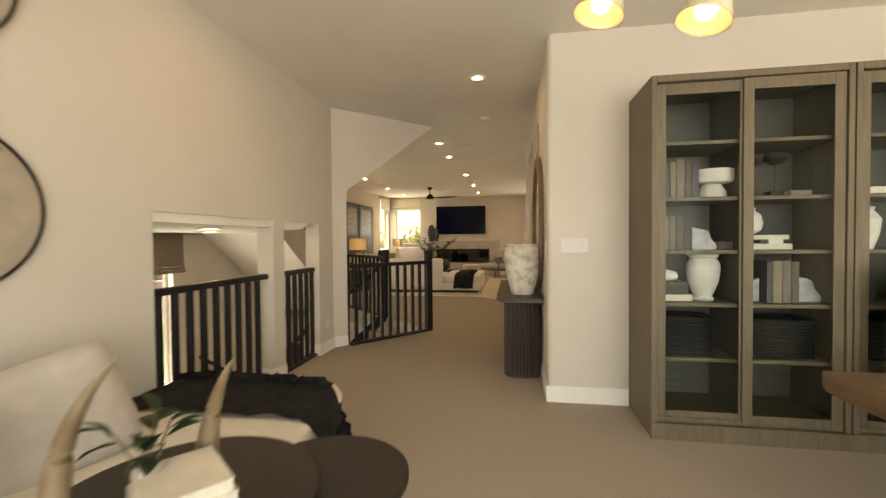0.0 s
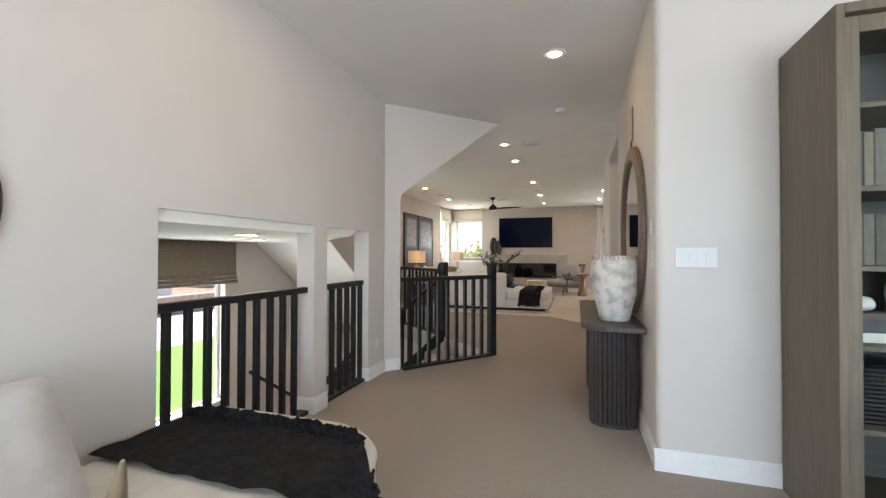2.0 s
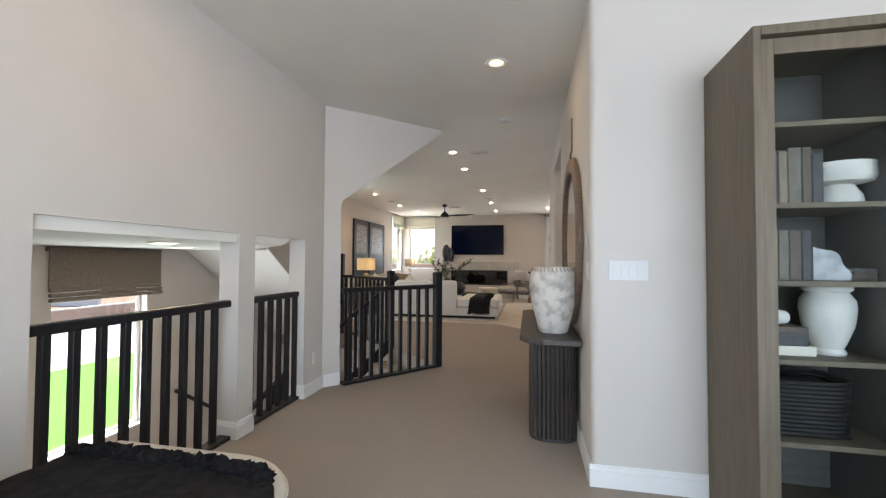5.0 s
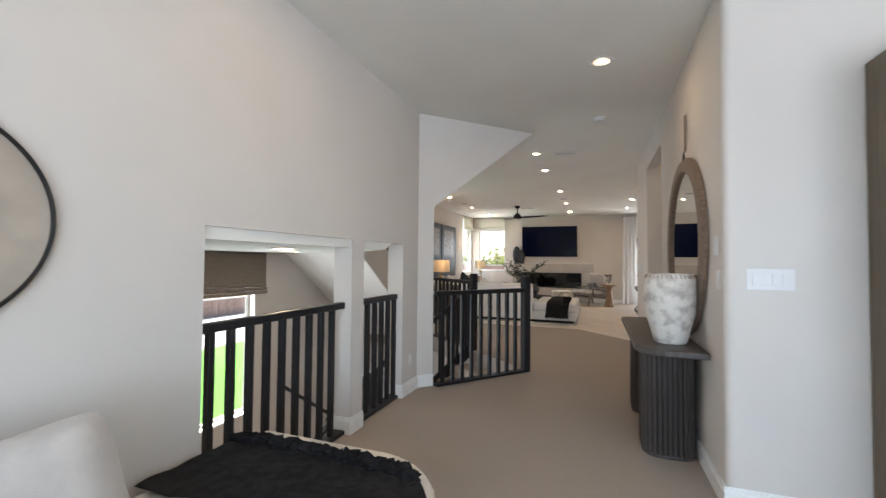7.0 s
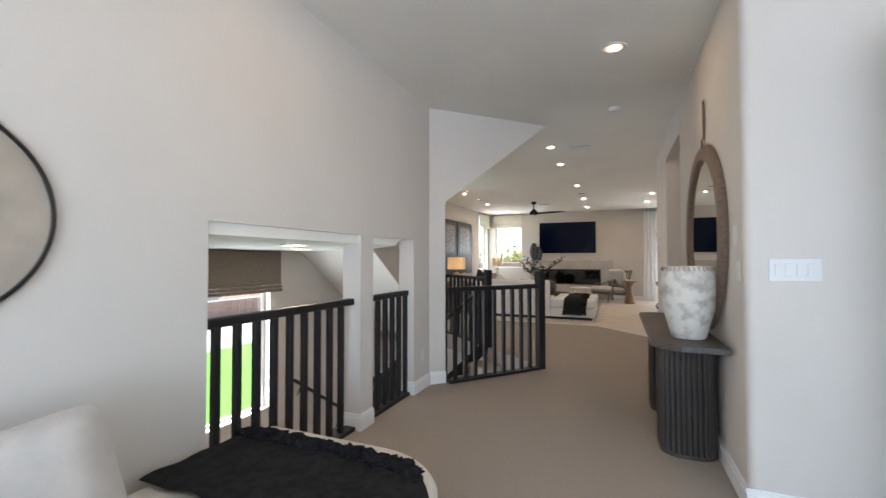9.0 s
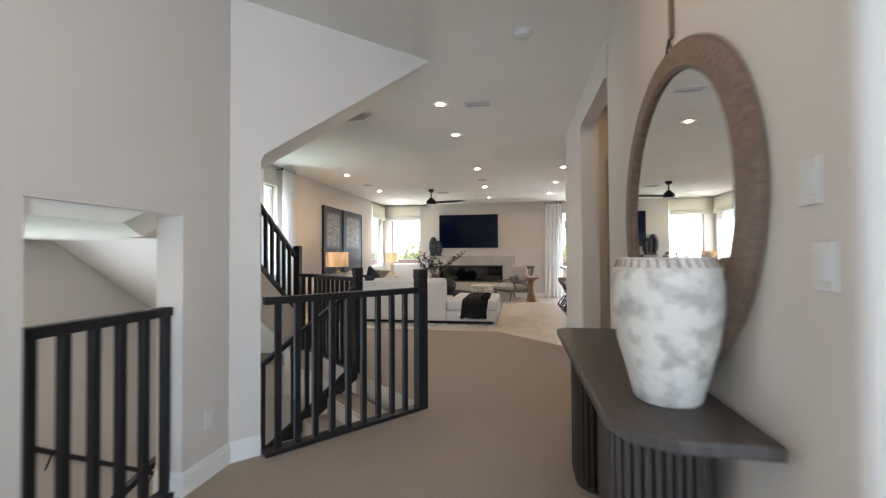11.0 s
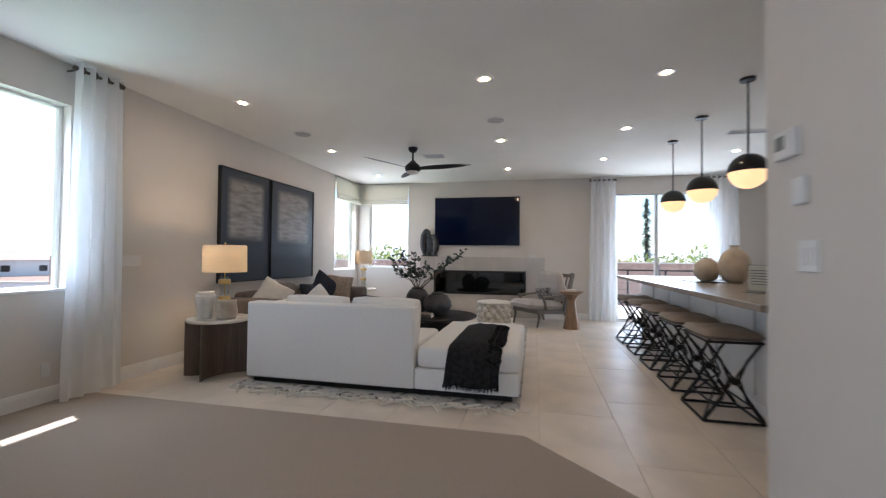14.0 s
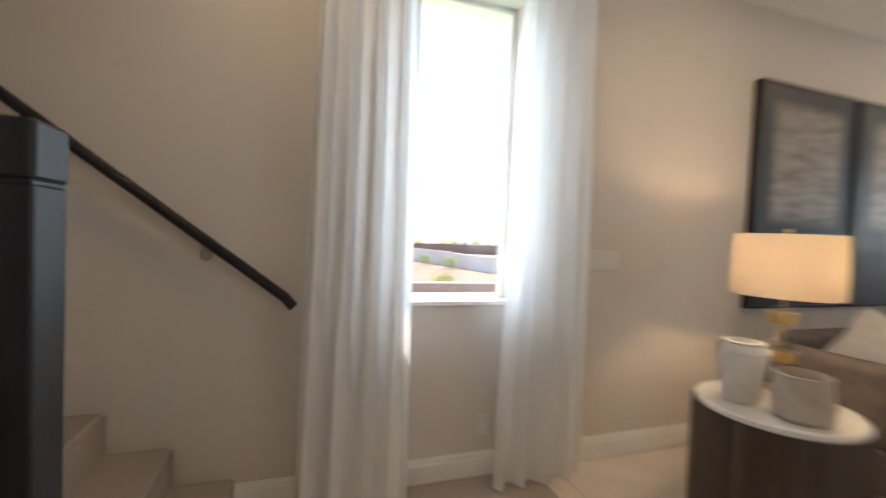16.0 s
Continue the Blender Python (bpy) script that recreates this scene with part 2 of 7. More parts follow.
# ---- mesh helpers ----
def finish(bm, smooth=False):
    me = bpy.data.meshes.new("mesh")
    bmesh.ops.recalc_face_normals(bm, faces=bm.faces)
    if smooth:
        for f in bm.faces:
            f.smooth = True
        for e in bm.edges:
            if len(e.link_faces) == 2 and e.calc_face_angle(0) > radians(38):
                e.smooth = False
    bm.to_mesh(me)
    bm.free()
    return me


def part(name, bm, material, parent=None, label="", smooth=False, at=None):
    ob = new(name, bm if isinstance(bm, bpy.types.Mesh) else finish(bm, smooth))
    if not ob.data.materials:
        ob.data.materials.append(material)
    if parent is not None:
        ob.parent = parent
    if at is not None:
        ob.matrix_basis = at
    if label:
        ob["label"] = label
    return ob


def thing(name, label, category, m=None, group="", kind=""):
    ob = new(name)
    ob.empty_display_size = 0.1
    if m is not None:
        ob.matrix_basis = m
    return tagged(ob, label, category, group, kind)


def setting(name, bm, material, label, category, smooth=False):
    return tagged(part(name, bm, material, smooth=smooth), label, category, kind="structure")


def box(x0, x1, y0, y1, z0, z1, bevel=0.0, seg=2, bm=None):
    out = bmesh.new()
    r = bmesh.ops.create_cube(out, size=1.0)
    for v in r["verts"]:
        v.co = Vector(((x0 + x1) / 2 + v.co.x * (x1 - x0), (y0 + y1) / 2 + v.co.y * (y1 - y0), (z0 + z1) / 2 + v.co.z * (z1 - z0)))
    if bevel:
        bmesh.ops.bevel(out, geom=list(out.edges), offset=bevel, segments=seg, profile=0.5, affect="EDGES")
    return join(bm, out)


def join(bm, other):
    if bm is None:
        return other
    me = bpy.data.meshes.new("tmp")
    other.to_mesh(me)
    other.free()
    bm.from_mesh(me)
    bpy.data.meshes.remove(me)
    return bm


def boxes(rows, bevel=0.0):
    bm = None
    for r in rows:
        bm = box(*r, bevel=bevel, bm=bm)
    return bm


def prism(poly, z0, z1, bevel=0.0, seg=2):
    bm = bmesh.new()
    f = bm.faces.new([bm.verts.new((x, y, z0)) for x, y in poly])
    r = bmesh.ops.extrude_face_region(bm, geom=[f])
    bmesh.ops.translate(bm, vec=(0, 0, z1 - z0), verts=[v for v in r["geom"] if isinstance(v, bmesh.types.BMVert)])
    if bevel:
        bmesh.ops.bevel(bm, geom=list(bm.edges), offset=bevel, segments=seg, affect="EDGES", profile=0.5)
    bmesh.ops.triangulate(bm, faces=[f for f in bm.faces if len(f.verts) > 4])
    return bm


def upright(poly, origin, along, thick):
    """A wall slab: poly in (distance along, height), from origin in the direction along, thick to its left."""
    a = Vector((*along, 0)).normalized()
    nrm = Vector((-a.y, a.x, 0))
    bm = bmesh.new()
    f = bm.faces.new([bm.verts.new(Vector((*origin, 0)) + a * s + Vector((0, 0, z))) for s, z in poly])
    r = bmesh.ops.extrude_face_region(bm, geom=[f])
    bmesh.ops.translate(bm, vec=nrm * thick, verts=[v for v in r["geom"] if isinstance(v, bmesh.types.BMVert)])
    bmesh.ops.triangulate(bm, faces=[f for f in bm.faces if len(f.verts) > 4])
    return bm


def lathe(profile, seg=32, bm=None):
    out = bmesh.new()
    rings = []
    for r, z in profile:
        if r < 1e-5:
            rings.append([out.verts.new((0, 0, z))])
        else:
            rings.append([out.verts.new((r * math.cos(2 * math.pi * i / seg), r * math.sin(2 * math.pi * i / seg), z)) for i in range(seg)])
    for a, b in zip(rings, rings[1:]):
        for i in range(seg):
            j = (i + 1) % seg
            q = [a[i % len(a)], a[j % len(a)], b[j % len(b)], b[i % len(b)]]
            q = list(dict.fromkeys(q))
            if len(q) > 2:
                out.faces.new(q)
    return join(bm, out)


def tube(points, r, seg=8, bm=None, closed=False, radii=None):
    out = bmesh.new()
    pts = [Vector(p) for p in points]
    n = len(pts)
    rings = []
    for i, p in enumerate(pts):
        a, b = (pts[i - 1], pts[(i + 1) % n]) if closed else (pts[max(i - 1, 0)], pts[min(i + 1, n - 1)])
        t = (b - a).normalized()
        u = t.cross(Vector((0, 0, 1)) if abs(t.z) < 0.95 else Vector((0, 1, 0))).normalized()
        w = t.cross(u)
        rr = radii[i] if radii else r
        rings.append([out.verts.new(p + u * rr * math.cos(2 * math.pi * k / seg) + w * rr * math.sin(2 * math.pi * k / seg)) for k in range(seg)])
    for i in range(n if closed else n - 1):
        a, b = rings[i], rings[(i + 1) % n]
        for k in range(seg):
            out.faces.new((a[k], a[(k + 1) % seg], b[(k + 1) % seg], b[k]))
    if not closed:
        out.faces.new(rings[0][::-1])
        out.faces.new(rings[-1])
    return join(bm, out)


def bar(p, q, w, h, bm=None):
    """A square-edged bar from p to q, w wide, h high."""
    p, q = Vector(p), Vector(q)
    t = (q - p).normalized()
    side = t.cross(Vector((0, 0, 1)))
    side = side.normalized() if side.length > 1e-4 else Vector((1, 0, 0))
    up = side.cross(t).normalized()
    out = bmesh.new()
    e = [[out.verts.new(o + side * sx * w / 2 + up * sz * h / 2) for sx, sz in ((-1, -1), (1, -1), (1, 1), (-1, 1))] for o in (p, q)]
    for k in range(4):
        out.faces.new((e[0][k], e[0][(k + 1) % 4], e[1][(k + 1) % 4], e[1][k]))
    out.faces.new(e[0][::-1])
    out.faces.new(e[1])
    bmesh.ops.recalc_face_normals(out, faces=out.faces)
    bmesh.ops.bevel(out, geom=list(out.edges), offset=min(w, h) * 0.12, segments=1, affect="EDGES")
    return join(bm, out)


def cushion(w, d, h, power=0.35, n=14, pinch=0.0, wrinkle=0.006):
    """A soft pillow lying flat, centred on the origin."""
    bm = bmesh.new()
    top, bot = {}, {}
    for i in range(n + 1):
        for j in range(n + 1):
            u, v = 2 * i / n - 1, 2 * j / n - 1
            edge = max(0.0, (1 - abs(u) ** 3) * (1 - abs(v) ** 3)) ** power
            x = u * w / 2 * (1 - pinch * (1 - abs(v)) * abs(u))
            y = v * d / 2 * (1 - pinch * (1 - abs(u)) * abs(v))
            soft = 1 - 0.065 * abs(u * v) ** 4
            x, y = x * soft, y * soft
            z = h / 2 * edge
            k = wrinkle * noise.noise((x * 9, y * 9, w * 5))
            top[i, j] = bm.verts.new((x, y, z + k))
            bot[i, j] = top[i, j] if i in (0, n) or j in (0, n) else bm.verts.new((x, y, -z + k))
    for i in range(n):
        for j in range(n):
            for g, s in ((top, 1), (bot, -1)):
                q = [g[i, j], g[i + 1, j], g[i + 1, j + 1], g[i, j + 1]]
                try:
                    bm.faces.new(q[::s])
                except ValueError:
                    pass
    return bm


def blob_strip(rows, r, seed, count):
    """Tassel clumps along polylines."""
    rng = random.Random(seed)
    bm = None
    for a, b in rows:
        a, b = Vector(a), Vector(b)
        for i in range(count):
            p = a.lerp(b, (i + rng.random() * 0.6) / count)
            out = bmesh.new()
            bmesh.ops.create_icosphere(out, subdivisions=1, radius=r * rng.uniform(0.7, 1.25))
            for v in out.verts:
                v.co = v.co * rng.uniform(0.75, 1.2) + p + Vector((rng.uniform(-r, r), rng.uniform(-r, r), rng.uniform(-0.3 * r, 0.5 * r))) * 0.6
            bm = join(bm, out)
    return bm


def ring_points(r, z=0.0, n=32):
    return [(r * math.cos(2 * math.pi * i / n), r * math.sin(2 * math.pi * i / n), z) for i in range(n)]


# ---- the large structure ----
H = 3.05
LX, RX, OX, TY = -1.977, 0.565, -4.58, 16.14
NEWEL_1, NEWEL_2, NEWEL_3 = Vector((-0.97, 6.19, 0)), Vector((-1.93, 7.14, 0)), Vector((-3.28, 8.22, 0))
DIAG_A, DIAG_B = Vector((-1.977, 5.06, 0)), Vector((-0.88, 6.20, 0))
CREASE = Vector((-1.96, 7.33, 0))
GUARD_TURN = Vector((-2.91, 8.05, 0))

setting("floor", prism([(-2.15, -3.2), (5.2, -3.2), (5.2, 3.7), (0.6, 3.7), (0.6, 5.9), (3.0, 5.9), (3.0, 7.75), (0.62, 7.75), (0.62, 8.82), (-0.47, 9.94),
         (-4.6, 9.94), (-4.6, 8.3), (-3.3, 8.3), (-3.26, 8.2), (GUARD_TURN.x, GUARD_TURN.y - 0.02), (-1.97, 7.15), (-0.9, 6.22), (-1.86, 5.16), (-2.15, 5.06)], -0.28, 0.006),
        CARPET, "taupe looped wool carpet over the upper floor", "carpet")
tile_floor = setting("floor_tiled", box(-4.6, 5.2, 8.4, 16.3, -0.27, -0.004), GROUT, "cream porcelain tile floor with thin grout joints", "tile floor")

setting("ceiling", prism([(-2.0, -3.2), (5.2, -3.2), (5.2, 16.3), (-4.75, 16.3), (-4.75, 7.7), (-3.3, 7.68), (-2.95, 7.59), (-2.02, 7.58), (-1.822, 7.38), (CREASE.x, CREASE.y), (DIAG_B.x, DIAG_B.y), (-2.0, 5.04)], H, H + 0.2),
        CEIL, "matt off-white painted flat ceiling", "ceiling")

# wall beside the stairwell with two low openings
setting("wall_stairwell", boxes([(LX - 0.17, LX, -3.2, 2.389, -0.3, H), (LX - 0.17, LX, 2.389, 3.735, 1.567, H), (LX - 0.17, LX, 3.735, 3.92, -0.3, H),
         (LX - 0.17, LX, 3.92, 4.68, 1.567, H), (LX - 0.17, LX, 4.68, 5.055, -0.3, H)]),
        WALL, "greige painted wall with two low openings over the stairs", "wall")
setting("wall_below_stairwell", box(LX - 0.17, LX - 0.01, -0.5, 5.05, -3.4, -0.3), WALL, "greige painted wall under the landing openings", "wall")
diag_len = (DIAG_B - DIAG_A).length
setting("wall_diagonal", upright([(0, -0.3), (0.19, -0.3), (0.19, 1.98), (0.21, 2.03), (diag_len, H), (0, H)], DIAG_A.xy, (DIAG_B - DIAG_A).xy, 0.12),
        WALL, "greige painted wall panel with a sloping lower edge", "wall")


def soffit_height(x, y):
    d1 = (x - DIAG_B.x) * -0.726 + (y - DIAG_B.y) * -0.688
    d2 = (x - CREASE.x) * -0.253 + (y - CREASE.y) * -0.967
    return min(H, max(1.5, H - 0.741 * d1, H - 0.75 * d2))


def stair_soffit():
    bm = bmesh.new()
    bm.faces.new([bm.verts.new((x, y, 0)) for x, y in [(-2.0, 5.05), (DIAG_B.x, DIAG_B.y), (CREASE.x, CREASE.y), (-3.3, 7.68), (-3.3, 1.9), (-2.0, 1.9)]])
    n1, n2 = Vector((-0.726, -0.688, 0)), Vector((-0.253, -0.967, 0))
    c1, c2 = (H - 1.5) / 0.741, (H - 1.5) / 0.75
    cut = n1 * 0.741 - n2 * 0.75
    base = 0.741 * n1.dot(DIAG_B) - 0.75 * n2.dot(CREASE)
    for co, no in ((DIAG_B + n1 * c1, n1), (CREASE + n2 * c2, n2), (cut * (base / cut.length_squared), cut.normalized())):
        bmesh.ops.bisect_plane(bm, geom=list(bm.verts) + list(bm.edges) + list(bm.faces), plane_co=co, plane_no=no)
    bmesh.ops.triangulate(bm, faces=bm.faces)
    for v in bm.verts:
        v.co.z = soffit_height(v.co.x, v.co.y)
    r = bmesh.ops.extrude_face_region(bm, geom=list(bm.faces))
    bmesh.ops.translate(bm, vec=(0, 0, 0.25), verts=[v for v in r["geom"] if isinstance(v, bmesh.types.BMVert)])
    return bm


setting("ceiling_stairs", stair_soffit(), CEIL, "painted sloping underside of the upper stairs", "ceiling")
setting("ceiling_landing", box(-4.7, -3.3, 1.5, 6.1, 1.5, 1.75), CEIL, "painted underside of the upper landing", "ceiling")
setting("ceiling_stairhead", box(-4.9, -1.9, 1.4, 7.8, 5.6, 5.8), CEIL, "white ceiling high above the stairwell", "ceiling")
setting("wall_stairhead", boxes([(-2.1, -1.98, 1.5, 5.2, H, 5.6), (-4.75, -2.1, 1.3, 1.42, 1.5, 5.6), (-3.3, -1.9, 7.70, 7.82, H + 0.2, 5.6), (-4.75, -3.3, 7.72, 7.84, H + 0.2, 5.6), (-2.1, -0.8, 5.1, 7.5, H + 0.26, H + 0.34)]),
        WALL, "greige painted upper stairwell walls", "wall")
setting("floor_landing", box(-4.7, -2.1, 1.4, 4.2, -1.75, -1.58), CARPET, "carpeted half landing below the openings", "landing")
setting("floor_lower", box(-4.7, -0.7, 1.4, 10.6, -3.5, -3.4), TILE, "lower hall floor", "floor")
setting("wall_landing_end", box(-4.75, -2.1, 1.3, 1.42, -3.4, 1.5), WALL, "greige painted end wall of the landing", "wall")
setting("wall_under_hall", boxes([(-0.75, -0.6, 4.8, 7.2, -3.4, -0.28), (OX, -0.75, 8.62, 8.75, -0.82, -0.28), (-3.40, -0.75, 8.62, 8.75, -3.4, -0.82), (OX, -0.75, 10.45, 10.6, -3.4, -0.28)]), WALL, "painted wall below the hall floor", "wall")


def wall_x(name, x0, x1, y0, y1, z0, z1, holes, label):
    """A wall along y with rectangular holes (y0, y1, z0, z1) in order."""
    rows, at = [], y0
    for a, b, lo, hi in holes:
        rows += [(x0, x1, at, a, z0, z1), (x0, x1, a, b, z0, lo), (x0, x1, a, b, hi, z1)]
        at = b
    rows.append((x0, x1, at, y1, z0, z1))
    return setting(name, boxes([r for r in rows if r[5] - r[4] > 0.001]), WALL, label, "wall")


def wall_y(name, y0, y1, x0, x1, z0, z1, holes, label):
    rows, at = [], x0
    for a, b, lo, hi in holes:
        rows += [(at, a, y0, y1, z0, z1), (a, b, y0, y1, z0, lo), (a, b, y0, y1, hi, z1)]
        at = b
    rows.append((at, x1, y0, y1, z0, z1))
    return setting(name, boxes([r for r in rows if r[5] - r[4] > 0.001]), WALL, label, "wall")


WIN_A = (9.17, 9.77, 0.99, 2.67)
WIN_L = (4.28, 5.36, -0.68, 1.40)
WIN_C = (14.95, 15.98, 1.02, 2.96)
WIN_T = (-4.30, -3.31, 1.07, 2.96)
SLIDE = (1.27, 3.35, 0.02, 2.70)
wall_x("wall_outer", OX - 0.17, OX, 1.3, TY + 0.17, -0.70, 5.6, [WIN_L, WIN_A, WIN_C], "greige painted outer wall with tall windows")
setting("wall_outer_lower", box(OX - 0.17, OX, 1.3, 10.6, -3.4, -0.70), WALL, "greige painted outer wall of the lower hall", "wall")
wall_y("wall_television", TY, TY + 0.17, OX, 5.2, -0.3, H, [WIN_T, SLIDE], "greige painted wall with television and sliding door")
setting("wall_dining", box(RX + 0.14, 5.2, 3.64, 3.80, -0.05, H), WALL, "greige painted wall behind the display cabinets", "wall")


def hall_wall():
    def bullnose(y0, y1, r0, r1):
        """Wall length whose hall-side ends are rounded by r0 and r1."""
        arc = lambda r, cy, a0: [(RX + r + r * math.cos(radians(a0 + 15 * k)), cy + r * math.sin(radians(a0 + 15 * k))) for k in range(7)]
        return prism([(RX + 0.14, y0)] + [(RX + 0.14, y1)] + arc(r1, y1 - r1, 90) + arc(r0, y0 + r0, 180), -0.05, H)
    bm = join(bullnose(3.64, 6.02, 0.045, 0.012), bullnose(7.44, 8.86, 0.022, 0.022))
    bm = join(bm, box(RX, RX + 0.14, 6.02, 7.44, 2.75, H))
    for y, s in ((6.02, 1), (7.44, -1)):
        arc = [(0, 2.755)] + [(0.12 - 0.12 * math.cos(a), 2.63 + 0.12 * math.sin(a)) for a in [i * math.pi / 16 for i in range(9)]][::-1]
        bm = join(bm, upright(arc if s > 0 else arc[::-1], (RX + 0.14 if s > 0 else RX, y), (0, s), 0.14))
    return bm


setting("wall_hall", hall_wall(), WALL, "greige painted hall wall with a round-cornered opening", "wall")
setting("wall_vestibule", boxes([(RX + 0.14, 3.1, 7.63, 7.75, -0.05, H), (RX + 0.14, 3.1, 5.78, 5.9, -0.05, H), (3.0, 3.12, 5.9, 7.63, -0.05, H), (RX + 0.14, RX + 0.2, 7.44, 7.63, -0.05, H)]), WALL, "greige painted walls of the side passage", "wall")
setting("wall_kitchen", boxes([(4.6, 4.75, 8.7, TY, -0.05, H), (RX + 0.14, 4.75, 8.74, 8.86, -0.05, H)]), WALL, "greige painted kitchen walls", "wall")
wall_y("wall_dining_back", -3.2, -3.05, -2.1, 5.2, -0.05, H, [(-0.9, 4.1, 0.4, 2.6)], "greige painted dining wall with a wide window")
# Opening of the unseen side window, added to balance the daylight.
DINING_SIDE = (-2.0, 2.2, 0.4, 2.6)
wall_x("wall_dining_side", 5.05, 5.2, -3.05, 3.64, -0.05, H, [DINING_SIDE], "greige painted dining side wall with an added window")


def baseboard(rows):
    """Two-step white skirting; rows of start, end, outward normal."""
    bm = None
    for (ax, ay), (bx, by), (nx, ny) in rows:
        a, b, n = Vector((ax, ay, 0)), Vector((bx, by, 0)), Vector((nx, ny, 0)).normalized()
        for hgt, th, z0 in ((0.105, 0.016, 0.0), (0.128, 0.011, 0.105), (0.138, 0.006, 0.128)):
            out = bmesh.new()
            lo = [out.verts.new(p + Vector((0, 0, z0))) for p in (a, b, b + n * th, a + n * th)]
            hi = [out.verts.new(p + Vector((0, 0, hgt))) for p in (a, b, b + n * th, a + n * th)]
            for k in range(4):
                out.faces.new((lo[k], lo[(k + 1) % 4], hi[(k + 1) % 4], hi[k]))
            out.faces.new(hi)
            bm = join(bm, out)
    return bm


DV = (DIAG_B - DIAG_A).normalized()
setting("baseboard", baseboard([((LX, -3.0), (LX, 2.389), (1, 0)), ((LX, 3.735), (LX, 3.92), (1, 0)), ((LX - 0.17, 3.735), (LX + 0.016, 3.735), (0, -1)), ((LX - 0.17, 4.68), (LX + 0.016, 4.68), (0, -1)),
        ((LX, 4.68), (LX, 5.06), (1, 0)), ((DIAG_A.x, DIAG_A.y), (DIAG_A.x + DV.x * 0.19, DIAG_A.y + DV.y * 0.19), (DV.y, -DV.x)),
        ((RX, 3.64), (RX, 6.02), (-1, 0)), ((RX, 7.44), (RX, 8.86), (-1, 0)), ((RX - 0.016, 7.44), (RX + 0.2, 7.44), (0, -1)), ((RX + 0.2, 7.63), (3.0, 7.63), (0, -1)),
        ((RX - 0.016, 3.64), (5.05, 3.64), (0, -1)), ((OX, 8.33), (OX, TY), (1, 0)), ((OX, TY), (SLIDE[0], TY), (0, -1)), ((SLIDE[1], TY), (4.6, TY), (0, -1)), ((RX, 8.86), (4.6, 8.86), (0, 1))]),
        TRIM, "white stepped skirting board", "baseboard")


def window(name, label, axis, plane, hole, mullion=None, depth=0.05, material=None):
    """A window of vinyl frame, sill and panes in a hole; axis is the wall's direction."""
    a, b, z0, z1 = hole
    top = thing(name, label, "window", kind="structure")
    fm = material or TRIM

    def put(nm, s0, s1, p0, p1, lo, hi, m, lab="", bevel=0.004):
        bm = box(p0, p1, s0, s1, lo, hi, bevel) if axis == "y" else box(s0, s1, p0, p1, lo, hi, bevel)
        return part(nm, bm, m, top, lab)
    p0, p1 = plane, plane + depth
    w = 0.028
    put("window_frame", a, a + w, p0, p1, z0, z1, fm)
    put("window_frame", b - w, b, p0, p1, z0, z1, fm)
    put("window_frame", a + w, b - w, p0, p1, z1 - w, z1, fm)
    put("window_frame", a + w, b - w, p0, p1, z0, z0 + w, fm)
    cuts = [a + w, *([mullion] if mullion else []), b - w]
    if mullion:
        put("mullion", mullion - 0.03, mullion + 0.03, p0 - 0.003, p1 + 0.003, z0 + w, z1 - w, fm)
    for s0, s1 in zip(cuts, cuts[1:]):
        g = put("pane", s0, s1, p0 + 0.02, p0 + 0.026, z0 + w, z1 - w, PANE, bevel=0.0)
        g.visible_shadow = False
    return top


window("window_1", "tall fixed window with slim white frame", "y", OX - 0.15, WIN_A)
# Unseen window, added around the dining room's side lamp.
window("window_6", "unseen side window added to the dining room", "y", 5.12, DINING_SIDE, 0.1)
window("window_2", "stair landing window with slim white frame", "y", OX - 0.15, WIN_L)
window("window_3", "corner living room window with white frame", "y", OX - 0.15, WIN_C)
window("window_4", "corner window beside the television wall", "x", TY + 0.10, WIN_T)
window("window_5", "wide dining room window with white frame", "x", -3.17, (-0.9, 4.1, 0.4, 2.6), 1.6)
door = window("door_1", "grey-framed sliding glass patio door", "x", TY + 0.08, SLIDE, 2.09, 0.07, mat("pale_door_frame", (0.55, 0.54, 0.52), 0.45))
part("handle", box(2.13, 2.15, TY + 0.03, TY + 0.08, 0.95, 1.2, 0.006), METAL, door)
for nm, r in (("window_sill", (OX - 0.10, OX + 0.012, WIN_A[0] - 0.0, WIN_A[1], WIN_A[2] - 0.02, WIN_A[2] + 0.004)), ("window_sill", (OX - 0.10, OX + 0.012, WIN_C[0], WIN_C[1], WIN_C[2] - 0.02, WIN_C[2] + 0.004)),
              ("window_sill", (WIN_T[0], WIN_T[1], TY - 0.012, TY + 0.10, WIN_T[2] - 0.02, WIN_T[2] + 0.004)), ("window_sill", (OX - 0.10, OX + 0.012, WIN_L[0], WIN_L[1], WIN_L[2] - 0.02, WIN_L[2] + 0.004))):
    setting(nm, box(*r, bevel=0.004), TRIM, "white painted window sill", "window sill")


entry = thing("door_2", "black panelled entry door of the lower hall", "door", kind="structure")
leaf = part("door_leaf", box(OX + 0.004, OX + 0.05, 8.00, 8.96, -3.395, -0.96, 0.006), BLACK, entry)
for lo, hi in ((-3.2, -2.2), (-2.1, -1.1)):
    part("panel", box(OX + 0.05, OX + 0.058, 8.14, 8.82, lo, hi, 0.003), BLACK, leaf)
# Casing is widened into a white panel in place of a bright sidelight.
part("casing", boxes([(OX, OX + 0.02, 8.961, 9.40, -3.395, -0.90), (OX, OX + 0.02, 8.00, 8.961, -0.958, -0.90)], 0.003), TRIM, entry)


